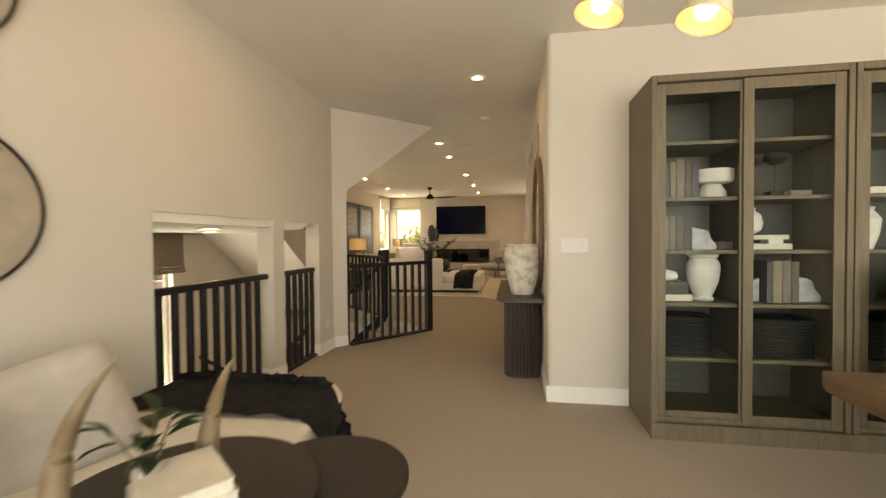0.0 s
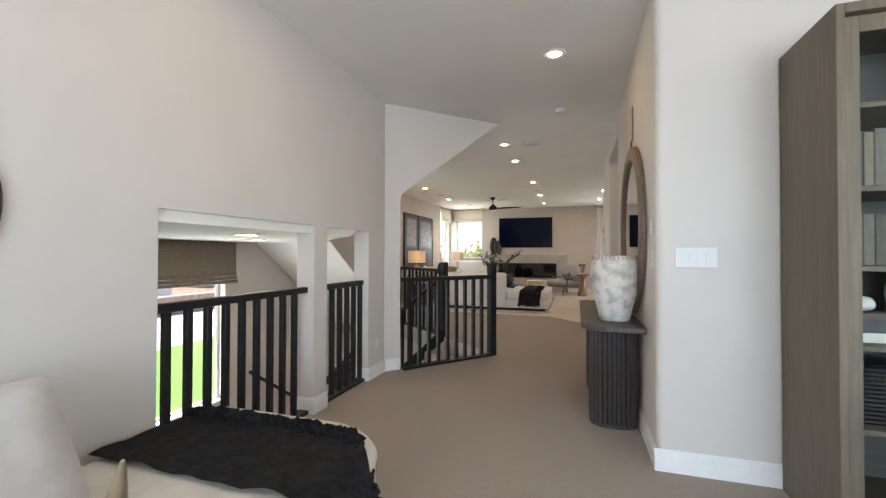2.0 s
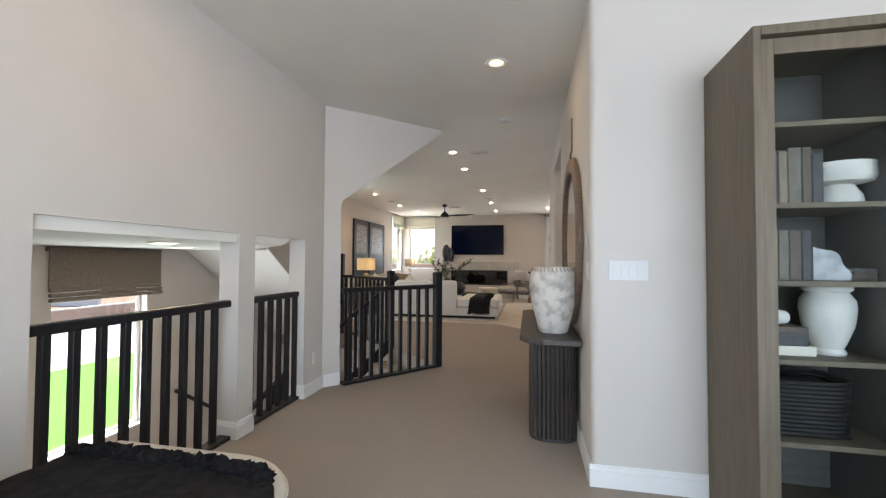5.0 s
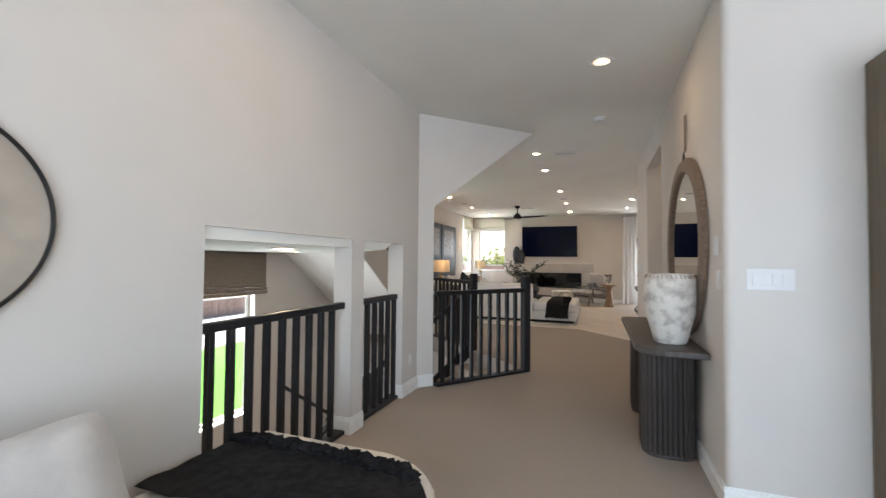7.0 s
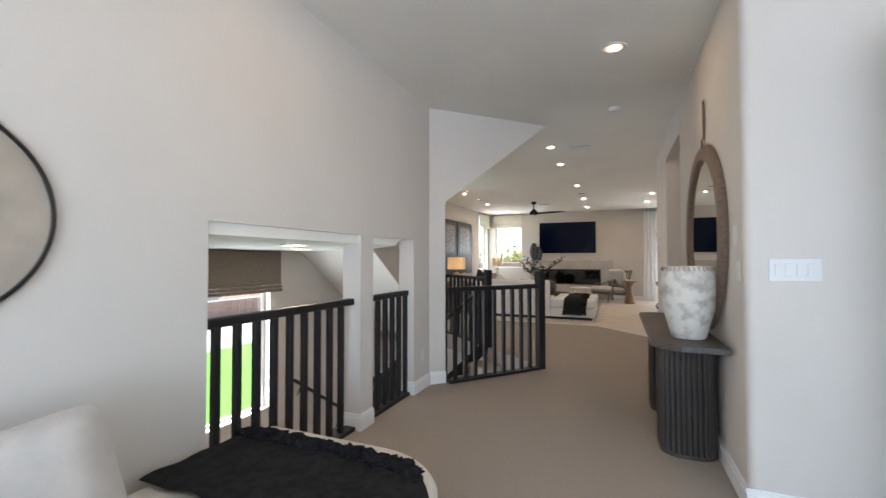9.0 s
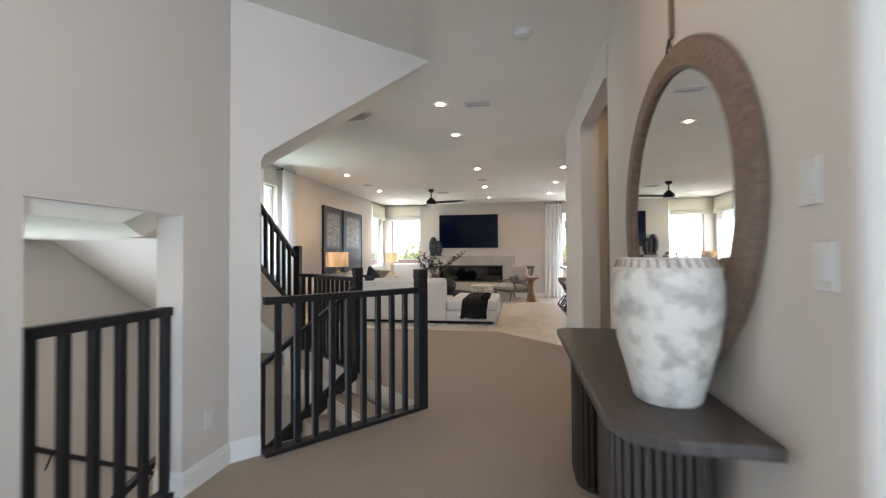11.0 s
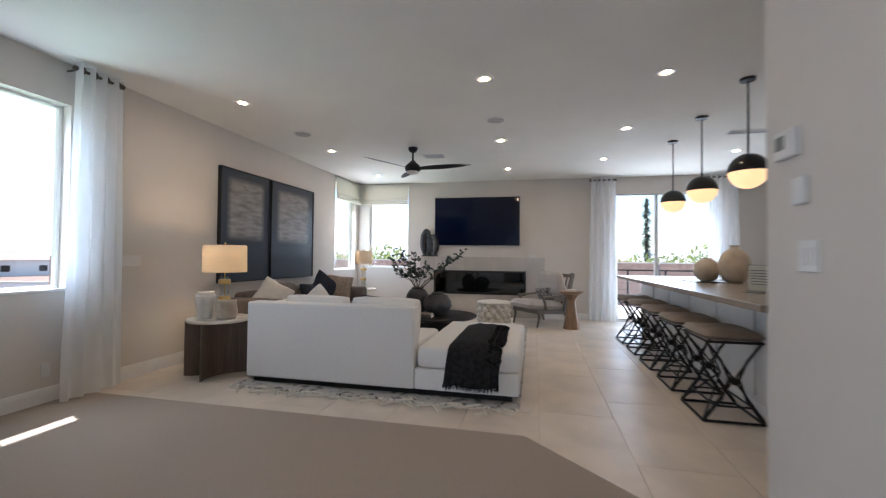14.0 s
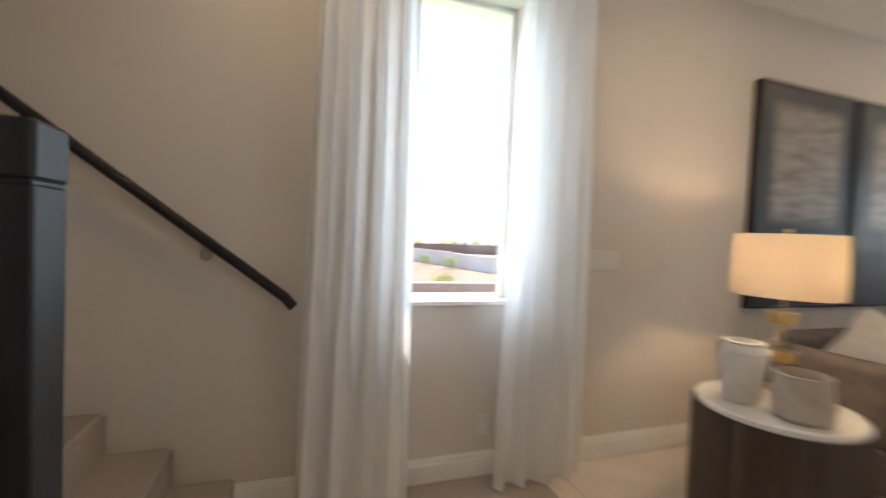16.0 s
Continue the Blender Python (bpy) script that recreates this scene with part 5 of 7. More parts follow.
def canvas_painting():
    t = thing("canvas_painting", "abstract canvas in cream, taupe and black", "painting", Matrix.Translation((0.90, 7.63, 0.72)))
    W, Hh = 1.15, 1.74
    base = mat("canvas_cream", (0.74, 0.67, 0.55), 0.8, base2=(0.64, 0.56, 0.44), scale=4, bump=0.3, bscale=200)
    tone = mat("canvas_taupe", (0.20, 0.155, 0.11), 0.8, base2=(0.30, 0.25, 0.19), scale=5, mix=(0.35, 0.7), bump=0.4, bscale=60)
    ink = mat("canvas_black", (0.012, 0.012, 0.016), 0.6, vary=0.3)
    wash = mat("canvas_wash", (0.40, 0.33, 0.25), 0.85, vary=0.2, scale=10)
    white = mat("canvas_white", (0.56, 0.50, 0.41), 0.8, vary=0.1, scale=9)
    ash = mat("canvas_ash", (0.10, 0.085, 0.075), 0.8, vary=0.2, scale=12)
    smoke = mat("canvas_smoke", (0.56, 0.49, 0.385), 0.85, vary=0.12, scale=7)
    rust = mat("canvas_rust", (0.22, 0.12, 0.085), 0.8, vary=0.3, scale=20)
    part("canvas", box(0, W, -0.05, 0, 0, Hh, 0.004), base, t)

    def dab(pts, m, d=0.0015, name="brushwork"):
        fine = []
        for (ax, az), (bx, bz) in zip(pts, pts[1:] + pts[:1]):
            n = max(2, int(math.hypot(bx - ax, bz - az) / 0.012))
            for i in range(n):
                x, z = ax + (bx - ax) * i / n, az + (bz - az) * i / n
                edge = x < 0.01 or x > W - 0.01 or z < 0.01 or z > Hh - 0.01
                k = 0.0 if edge else 0.022
                fine.append((min(W, max(0, x + k * noise.noise((x * 14, z * 14, d * 900)) + k * 0.5 * noise.noise((x * 60, z * 60, 3)))), min(Hh, max(0, z + k * noise.noise((x * 14, z * 14, 9))))))
        part(name, flat_poly(fine, -0.05 - d), m, t)
    dab([(0.001, 1.33), (W, 1.33), (W, Hh), (0.001, Hh)], tone)
    dab([(0.36, 1.26), (0.37, 1.36), (0.38, 1.50), (0.38, 1.56), (0.46, 1.61), (0.54, 1.59), (0.58, 1.46), (0.50, 1.37), (0.42, 1.25)], white, 0.0025)
    dab([(0.29, 1.47), (0.33, 1.50), (0.34, 1.45), (0.38, 1.38), (0.355, 1.34), (0.34, 1.24), (0.315, 1.21), (0.315, 1.10), (0.27, 1.10), (0.265, 1.16), (0.22, 1.17), (0.20, 1.22), (0.225, 1.24), (0.22, 1.38), (0.285, 1.40)], ink, 0.0035)
    dab([(0.315, 1.465), (0.415, 1.475), (0.43, 1.455), (0.43, 1.405), (0.32, 1.39)], ash, 0.0045)
    dab([(0.36, 0.0), (0.38, 0.05), (0.56, 0.06), (0.54, 0.13), (0.90, 0.20), (W, 0.25), (W, 0.0)], tone, 0.002)
    dab([(0.002, 0.58), (0.03, 0.67), (0.10, 0.66), (0.19, 0.63), (0.23, 0.65), (0.22, 0.58), (0.15, 0.57), (0.10, 0.54), (0.04, 0.55)], smoke, 0.0015)
    dab([(0.002, 0.66), (0.05, 0.68), (0.08, 0.62), (0.13, 0.61), (0.11, 0.57), (0.002, 0.60)], wash, 0.0022)
    dab([(0.38, 0.27), (0.46, 0.28), (0.50, 0.25), (0.47, 0.21), (0.40, 0.22)], rust, 0.002)
    dab([(0.43, 0.31), (0.46, 0.31), (0.465, 0.43), (0.435, 0.43)], rust, 0.0024)
    dab([(0.002, 0.78), (0.06, 0.785), (0.16, 0.795), (0.15, 0.815), (0.05, 0.81), (0.002, 0.83)], smoke, 0.0015)
    rng = random.Random(8)
    bm = None
    for z, x0, n in ((0.92, 0.16, 13), (0.83, 0.36, 9)):
        for i in range(n):
            x = x0 + i * 0.045
            bm = bar((x, -0.052, z + rng.uniform(-0.012, 0.012)), (x + rng.uniform(0.012, 0.034), -0.052, z + rng.uniform(-0.02, 0.03)), 0.003, 0.010, bm)
    tagged(part("scribble", bm, wash, t, "faint illegible script"), kind="stuff")
    bm = None
    for pts in (((0.02, 0.41), (0.10, 0.43), (0.20, 0.435), (0.26, 0.43), (0.44, 0.435)), ((0.22, 0.30), (0.45, 0.31), (0.46, 0.43), (0.22, 0.435), (0.22, 0.30)), ((0.02, 0.355), (0.14, 0.35), (0.30, 0.37), (0.62, 0.36), (0.85, 0.34)), ((0.22, 0.45), (0.28, 0.46), (0.33, 0.50)), ((0.26, 0.47), (0.30, 0.51)), ((0.10, 0.285), (0.16, 0.27), (0.22, 0.30)), ((0.24, 0.40), (0.32, 0.405), (0.44, 0.38)), ((0.46, 0.30), (0.58, 0.27), (0.80, 0.29))):
        bm = tube([(x, -0.052, z) for x, z in pts], 0.0028, 5, bm)
    part("line_drawing", bm, ink, t)
    part("stain", flat_poly([(0.27, 0.325), (0.42, 0.33), (0.43, 0.355), (0.29, 0.36)], -0.0525), smoke, t)


def flat_poly(pts, y, thick=0.001):
    bm = bmesh.new()
    f = bm.faces.new([bm.verts.new((x, y, z)) for x, z in pts])
    r = bmesh.ops.extrude_face_region(bm, geom=[f])
    bmesh.ops.translate(bm, vec=(0, thick, 0), verts=[v for v in r["geom"] if isinstance(v, bmesh.types.BMVert)])
    bmesh.ops.triangulate(bm, faces=[f for f in bm.faces if len(f.verts) > 4])
    return bm


canvas_painting()


# ---- living room ----
def sofa():
    t = thing("sectional_sofa", "white upholstered sofa with an open-ended chaise", "sofa")
    x0, x1, x2, y0 = -3.29, -1.50, -0.53, 10.56
    # Dark plinth stands in for the strip of shadow under the sofa.
    part("plinth", box(x0 + 0.06, x2 - 0.06, y0 + 0.04, y0 + 1.0, 0.022, 0.085), METAL, t)
    part("base", box(x0, x1 - 0.003, y0, y0 + 1.05, 0.075, 0.27, 0.018, 3), WHITE_CLOTH, t, smooth=True)
    part("chaise_base", box(x1, x2, y0, y0 + 1.65, 0.075, 0.27, 0.018, 3), WHITE_CLOTH, t, smooth=True)
    part("backrest", box(x0, x1, y0 - 0.012, y0 + 0.17, 0.075, 0.835, 0.022, 3), WHITE_CLOTH, t, smooth=True)
    part("armrest", box(x0, x0 + 0.17, y0 + 0.16, y0 + 1.06, 0.075, 0.80, 0.022, 3), WHITE_CLOTH, t, smooth=True)
    part("seat_cushion", box(x0 + 0.175, -2.36, y0 + 0.18, y0 + 1.08, 0.27, 0.47, 0.05, 4), WHITE_CLOTH, t, smooth=True)
    part("seat_cushion", box(-2.35, x1 - 0.005, y0 + 0.18, y0 + 1.08, 0.27, 0.47, 0.05, 4), WHITE_CLOTH, t, smooth=True)
    part("chaise_cushion", box(x1 + 0.02, x2 + 0.01, y0 + 0.0, y0 + 1.66, 0.272, 0.475, 0.055, 4), WHITE_CLOTH, t, smooth=True)
    for cx in (-2.70, -1.92):
        part("back_cushion", cushion(0.78, 0.52, 0.24, 0.35), WHITE_CLOTH, t, smooth=True, at=pose(cx, y0 + 0.31, 0.635, 76, 0, 0))
    for x, y in ((x0 + 0.1, y0 + 0.08), (x2 - 0.1, y0 + 0.08), (x0 + 0.1, y0 + 0.95), (x2 - 0.1, y0 + 1.55)):
        part("foot", box(x - 0.03, x + 0.03, y - 0.03, y + 0.03, 0.018, 0.03), METAL, t)


sofa()
pillow("ivory pillow standing on point against the sofa", pose(-2.78, 11.05, 0.73, 72, 45, 0), 0.42, 0.42, 0.17, CREAM)
pillow("white edged pillow on the sofa seat", pose(-2.05, 11.0, 0.66, 66, 4, -6), 0.5, 0.45, 0.17, WHITE_CLOTH, 0.08, NAVY)


def chaise_drape():
    t = thing("throw_blanket", "charcoal tasselled throw draped over the sofa chaise", "blanket")
    path = [(11.75 - 0.115 * k, 0.494) for k in range(10)] + [(10.64, 0.494), (10.60, 0.486), (10.565, 0.466), (10.54, 0.435)] + [(10.53 - 0.001 * k, 0.40 - 0.035 * k) for k in range(8)]
    n = 28
    bm = bmesh.new()
    rows = []
    for j, (y, z) in enumerate(path):
        hang = max(0.0, 0.46 - z) / 0.30
        row = []
        for i in range(n + 1):
            u = i / n
            puff = 0.034 * math.sin(math.pi * u) ** 0.6 + 0.012 * noise.noise((u * 5, j * 0.25, 4.2))
            fold = hang * (0.018 * math.sin(u * 21 + 1.5 * noise.noise((u * 4, j * 0.12, 7))) + 0.014 * noise.noise((u * 9, j * 0.1, 2.0)))
            x = -1.175 + 0.475 * u + (u - 0.5) * 0.03 * hang - 0.02 * hang + 0.012 * noise.noise((j * 0.3, u * 2, 8))
            front = max(0.0, min(1.0, (10.66 - y) / 0.12))
            row.append(bm.verts.new((x, y - front * (0.012 + abs(puff) * 0.8 + abs(fold)), z + (1 - front) * abs(puff) + (0.022 * noise.noise((u * 6, 3, 3)) if j == len(path) - 1 else 0.0))))
        rows.append(row)
    for a, b in zip(rows, rows[1:]):
        for i in range(n):
            bm.faces.new((a[i], a[i + 1], b[i + 1], b[i]))
    edge = [v.co.copy() for v in rows[-1]]
    bmesh.ops.solidify(bm, geom=list(bm.faces), thickness=-0.014)
    part("cloth", bm, BLANKET, t, smooth=True)
    rng = random.Random(16)
    ends = bmesh.new()
    for a, b in zip(edge, edge[1:]):
        for k in range(3):
            p = a.lerp(b, k / 3) - Vector((0, 0.004, -0.008))
            join(ends, tube([p, p + Vector((rng.uniform(-0.012, 0.012), rng.uniform(-0.008, 0.002), -rng.uniform(0.022, 0.042)))], 0.003, 4))
    tagged(part("thread_ends", ends, TASSEL, t, "short loose thread ends"), kind="stuff")
    knots = blob_strip([((-0.74, 11.7, 0.51), (-0.74, 10.64, 0.515)), ((-0.70, 11.65, 0.502), (-0.69, 10.64, 0.50)), ((-0.79, 11.6, 0.525), (-0.80, 10.62, 0.525)), ((-0.73, 10.60, 0.50), (-0.75, 10.515, 0.36)), ((-0.78, 10.60, 0.505), (-0.79, 10.505, 0.39)), ((-0.70, 10.60, 0.485), (-0.715, 10.52, 0.37))], 0.021, 6, 26)
    tagged(part("fringe", knots, TASSEL, t, "knotted tassel fringe"), kind="stuff")


chaise_drape()


def rug():
    t = thing("area_rug", "ivory woven rug with dark flecks and braided tassels", "rug")
    m = mat("ivory_wool_rug", (0.50, 0.47, 0.43), 1.0, base2=(0.15, 0.14, 0.13), scale=14, mix=(0.38, 0.47), bump=0.7, bscale=150)
    part("woven_body", box(-3.36, -0.52, 10.42, 14.75, 0.001, 0.018, 0.006), m, t)
    rng = random.Random(21)
    bm = bmesh.new()
    for i in range(96):
        x = -3.36 + 2.84 * i / 95 + rng.uniform(-0.012, 0.012)
        p = Vector((x, 10.43, 0.012))
        a, turn = -1.57 + rng.uniform(-0.9, 0.9), rng.choice((-1, 1)) * rng.uniform(0.15, 0.75)
        pts = [p]
        lift = rng.choice((0.004, 0.006, 0.03))
        n = rng.randint(5, 7)
        for k in range(n):
            p = p + Vector((math.cos(a), math.sin(a), 0)) * rng.uniform(0.026, 0.036)
            pts.append(Vector((p.x, p.y, 0.009 + lift * math.sin(math.pi * (k + 1) / n))))
            a += turn + rng.uniform(-0.25, 0.25)
        join(bm, tube(pts, 0.0065, 5, radii=[0.0065] * (len(pts) - 1) + [0.0085]))
    tagged(part("tassel_fringe", bm, mat("ivory_yarn", (0.72, 0.68, 0.60), 1.0, vary=0.10, scale=60, bump=0.4, bscale=200), t, "braided ivory tassels", smooth=True), kind="stuff")


rug()


SMOKED = wood("smoked_walnut", (0.15, 0.112, 0.09), (0.085, 0.063, 0.05), 0.5)


def drum_table(x, y, z, r):
    t = thing("side_table", "round marble side table on curved dark wood panels", "side table", Matrix.Translation((x, y, 0)))
    part("tabletop", lathe([(0, z - 0.035), (r - 0.01, z - 0.035), (r, z - 0.026), (r, z - 0.008), (r - 0.008, z), (0, z)], 56), MARBLE, t, smooth=True)
    for side in (1, -1):
        pts = []
        for k in range(17):
            a = radians(-62 + 124 * k / 16)
            pts.append((side * (0.385 - 0.345 * math.cos(a)) * r / 0.4, 0.36 * math.sin(a) * r / 0.38))
        inner = [(px + side * 0.028, py) for px, py in pts[::-1]]
        part("leg_panel", prism(pts + inner, 0.006, z - 0.036), SMOKED, t, at=Matrix.Rotation(radians(-25), 4, "Z"))


drum_table(-3.80, 10.765, 0.625, 0.325)


def table_lamp(x, y, z0, zb, zt, r, name_label):
    t = thing("table_lamp", name_label, "table lamp", Matrix.Translation((x, y, z0)))
    b, tt = zb - z0, zt - z0
    part("base", lathe([(0, 0), (0.06, 0), (0.06, 0.02), (0.03, 0.026), (0, 0.026)], 28), BRASS, t, smooth=True)
    h = b - 0.05
    part("crystal_column", lathe([(0.05, 0.026), (0.05, h)], 28), CRYSTAL, t, "clear crystal column", smooth=True)
    for k in (0.42, 0.86):
        part("brass_band", lathe([(0.0, h * k - 0.028), (0.062, h * k - 0.028), (0.065, h * k), (0.062, h * k + 0.028), (0, h * k + 0.028)], 28), BRASS, t, smooth=True)
    part("stem", tube([(0, 0, 0.02), (0, 0, tt + 0.015)], 0.006, 8), BRASS, t)
    part("finial", lathe([(0, tt + 0.01), (0.012, tt + 0.015), (0.01, tt + 0.03), (0, tt + 0.034)], 12), BRASS, t, smooth=True)
    part("shade", lathe([(r, b), (r * 0.98, tt), (r * 0.975, tt), (r * 0.995, b)], 48), SHADE, t, "glowing cream linen drum shade", smooth=True)
    part("bulb", lathe([(0, b + 0.14), (0.025, b + 0.16), (0.03, b + 0.19), (0, b + 0.24)], 16), glow("lamp_bulb", (1.0, 0.72, 0.43), 95.0), t, smooth=True)


table_lamp(-3.92, 10.97, 0.625, 1.115, 1.425, 0.235, "crystal and brass table lamp with lit drum shade")
pot("ribbed_jar", "white ribbed ceramic jar on the marble table", -3.87, 10.635, 0.625, [(0, 0), (0.065, 0), (0.075, 0.012), (0.085, 0.11), (0.098, 0.215), (0.096, 0.23), (0.102, 0.236), (0.10, 0.252), (0.08, 0.272), (0.086, 0.284), (0.074, 0.287), (0.07, 0.265), (0, 0.22)], CLAY)
pot("stoneware_jar", "greige stoneware jar with wide mouth", -3.645, 10.68, 0.625, [(0, 0), (0.09, 0), (0.108, 0.02), (0.112, 0.08), (0.100, 0.15), (0.098, 0.18), (0.103, 0.195), (0.098, 0.20), (0.09, 0.18), (0.10, 0.08), (0, 0.05)], STONEWARE)


def grey_sofa():
    t = thing("sofa", "taupe velvet sofa along the window wall", "sofa")
    x0, x1, y0, y1 = -4.46, -3.52, 11.55, 14.25
    part("base", box(x0, x1, y0, y1, 0.08, 0.30, 0.02, 3), GREY_CLOTH, t, smooth=True)
    part("backrest", box(x0, x0 + 0.22, y0 + 0.21, y1 - 0.21, 0.305, 0.80, 0.06, 4), GREY_CLOTH, t, smooth=True)
    for a, b in ((y0, y0 + 0.2), (y1 - 0.2, y1)):
        part("armrest", box(x0, x1, a, b, 0.305, 0.74, 0.05, 4), GREY_CLOTH, t, smooth=True)
    for k in range(3):
        a = y0 + 0.21 + k * 0.76
        part("seat_cushion", box(x0 + 0.22, x1 + 0.02, a, a + 0.755, 0.305, 0.48, 0.05, 4), GREY_CLOTH, t, smooth=True)
    for x in (x0 + 0.08, x1 - 0.08):
        for y in (y0 + 0.08, y1 - 0.08):
            part("leg", box(x - 0.025, x + 0.025, y - 0.025, y + 0.025, 0.002, 0.08), DARKOAK, t)


grey_sofa()
pillow("ivory pillow leaning on the taupe sofa arm", pose(-3.95, 11.92, 0.74, 66, 30, 25), 0.46, 0.46, 0.16, CREAM)
pillow("grey pillow on the taupe sofa", pose(-4.12, 12.45, 0.70, 70, 8, 75), 0.48, 0.48, 0.17, GREY_CLOTH)
pillow("navy pillow on the taupe sofa", pose(-4.05, 13.55, 0.76, 68, 38, 60), 0.50, 0.50, 0.18, NAVY)
pillow("taupe woven pillow on the taupe sofa", pose(-3.92, 13.85, 0.74, 70, 6, 15), 0.50, 0.46, 0.18, TAUPE)
pillow("dark navy pillow lying against others", pose(-3.98, 13.05, 0.66, 55, 10, 70), 0.46, 0.42, 0.16, NAVY)
t = thing("end_table", "small dark round end table behind the sofa", "side table", Matrix.Translation((-3.95, 15.04, 0)))
part("tabletop", lathe([(0, 0.60), (0.27, 0.60), (0.275, 0.615), (0.27, 0.63), (0, 0.63)], 36), MARBLE, t, smooth=True)
part("pedestal", lathe([(0.2, 0.0), (0.2, 0.02), (0.05, 0.05), (0.05, 0.60)], 28), DARKOAK, t, smooth=True)
table_lamp(-3.95, 15.04, 0.63, 1.155, 1.43, 0.19, "second crystal and brass lamp in the window corner")

def misty_canvas():
    """Soft-edged grey field over midnight blue, painted on one canvas."""
    m = mat("misty_canvas_paint", (0.010, 0.017, 0.036), 0.45, base2=(0.014, 0.018, 0.030), scale=5, bump=0.35, bscale=45)
    n, l = m.node_tree.nodes, m.node_tree.links
    b = n["Principled BSDF"]
    old = b.inputs["Base Color"].links[0].from_socket
    tc, sp, wob = n.new("ShaderNodeTexCoord"), n.new("ShaderNodeSeparateXYZ"), n.new("ShaderNodeTexNoise")
    wob.inputs["Scale"].default_value, wob.inputs["Detail"].default_value = 5.0, 6.0
    l.new(tc.outputs["Generated"], sp.inputs[0])
    mp = n.new("ShaderNodeMapping")
    mp.inputs["Scale"].default_value = (1.0, 0.9, 3.6)
    l.new(tc.outputs["Object"], mp.inputs["Vector"])
    l.new(mp.outputs["Vector"], wob.inputs["Vector"])

    def ramp(src, p0, p1, p2, p3):
        r = n.new("ShaderNodeValToRGB")
        e = r.color_ramp.elements
        e[0].position, e[0].color, e[1].position, e[1].color = p0, (0, 0, 0, 1), p1, (1, 1, 1, 1)
        for p, c in ((p2, 1), (p3, 0)):
            k = e.new(p)
            k.color = (c, c, c, 1)
        l.new(src, r.inputs[0])
        return r.outputs["Color"]
    mul = n.new("ShaderNodeMix")
    mul.data_type, mul.blend_type = "RGBA", "MULTIPLY"
    mul.inputs["Factor"].default_value = 1.0
    l.new(ramp(sp.outputs["Y"], 0.10, 0.20, 0.80, 0.90), mul.inputs["A"])
    l.new(ramp(sp.outputs["Z"], 0.36, 0.44, 0.88, 0.94), mul.inputs["B"])
    grey = n.new("ShaderNodeValToRGB")
    grey.color_ramp.elements[0].position, grey.color_ramp.elements[0].color = 0.3, (0.15, 0.135, 0.13, 1)
    grey.color_ramp.elements[1].position, grey.color_ramp.elements[1].color = 0.7, (0.33, 0.30, 0.28, 1)
    l.new(wob.outputs["Fac"], grey.inputs[0])
    mx = n.new("ShaderNodeMix")
    mx.data_type = "RGBA"
    l.new(mul.outputs["Result"], mx.inputs["Factor"])
    l.new(old, mx.inputs["A"])
    l.new(grey.outputs["Color"], mx.inputs["B"])
    l.new(mx.outputs["Result"], b.inputs["Base Color"])
    return m


MISTY = misty_canvas()
for i, (a, b) in enumerate(((11.60, 12.635), (12.70, 13.97))):
    t = thing("framed_painting", "dark framed abstract of misty grey over navy", "painting", Matrix.Translation((OX, a, 0.94)), "pair of paintings")
    w, hh = b - a, 1.575
    part("canvas", box(0, 0.045, 0, w, 0, hh, 0.004), MISTY, t)
    fr = part("frame", boxes([(0, 0.055, -0.012, 0.006, -0.012, hh + 0.012), (0, 0.055, w - 0.006, w + 0.012, -0.012, hh + 0.012), (0, 0.055, 0.006, w - 0.006, -0.012, 0.006), (0, 0.055, 0.006, w - 0.006, hh - 0.006, hh + 0.012)], 0.002), BLACK, t)


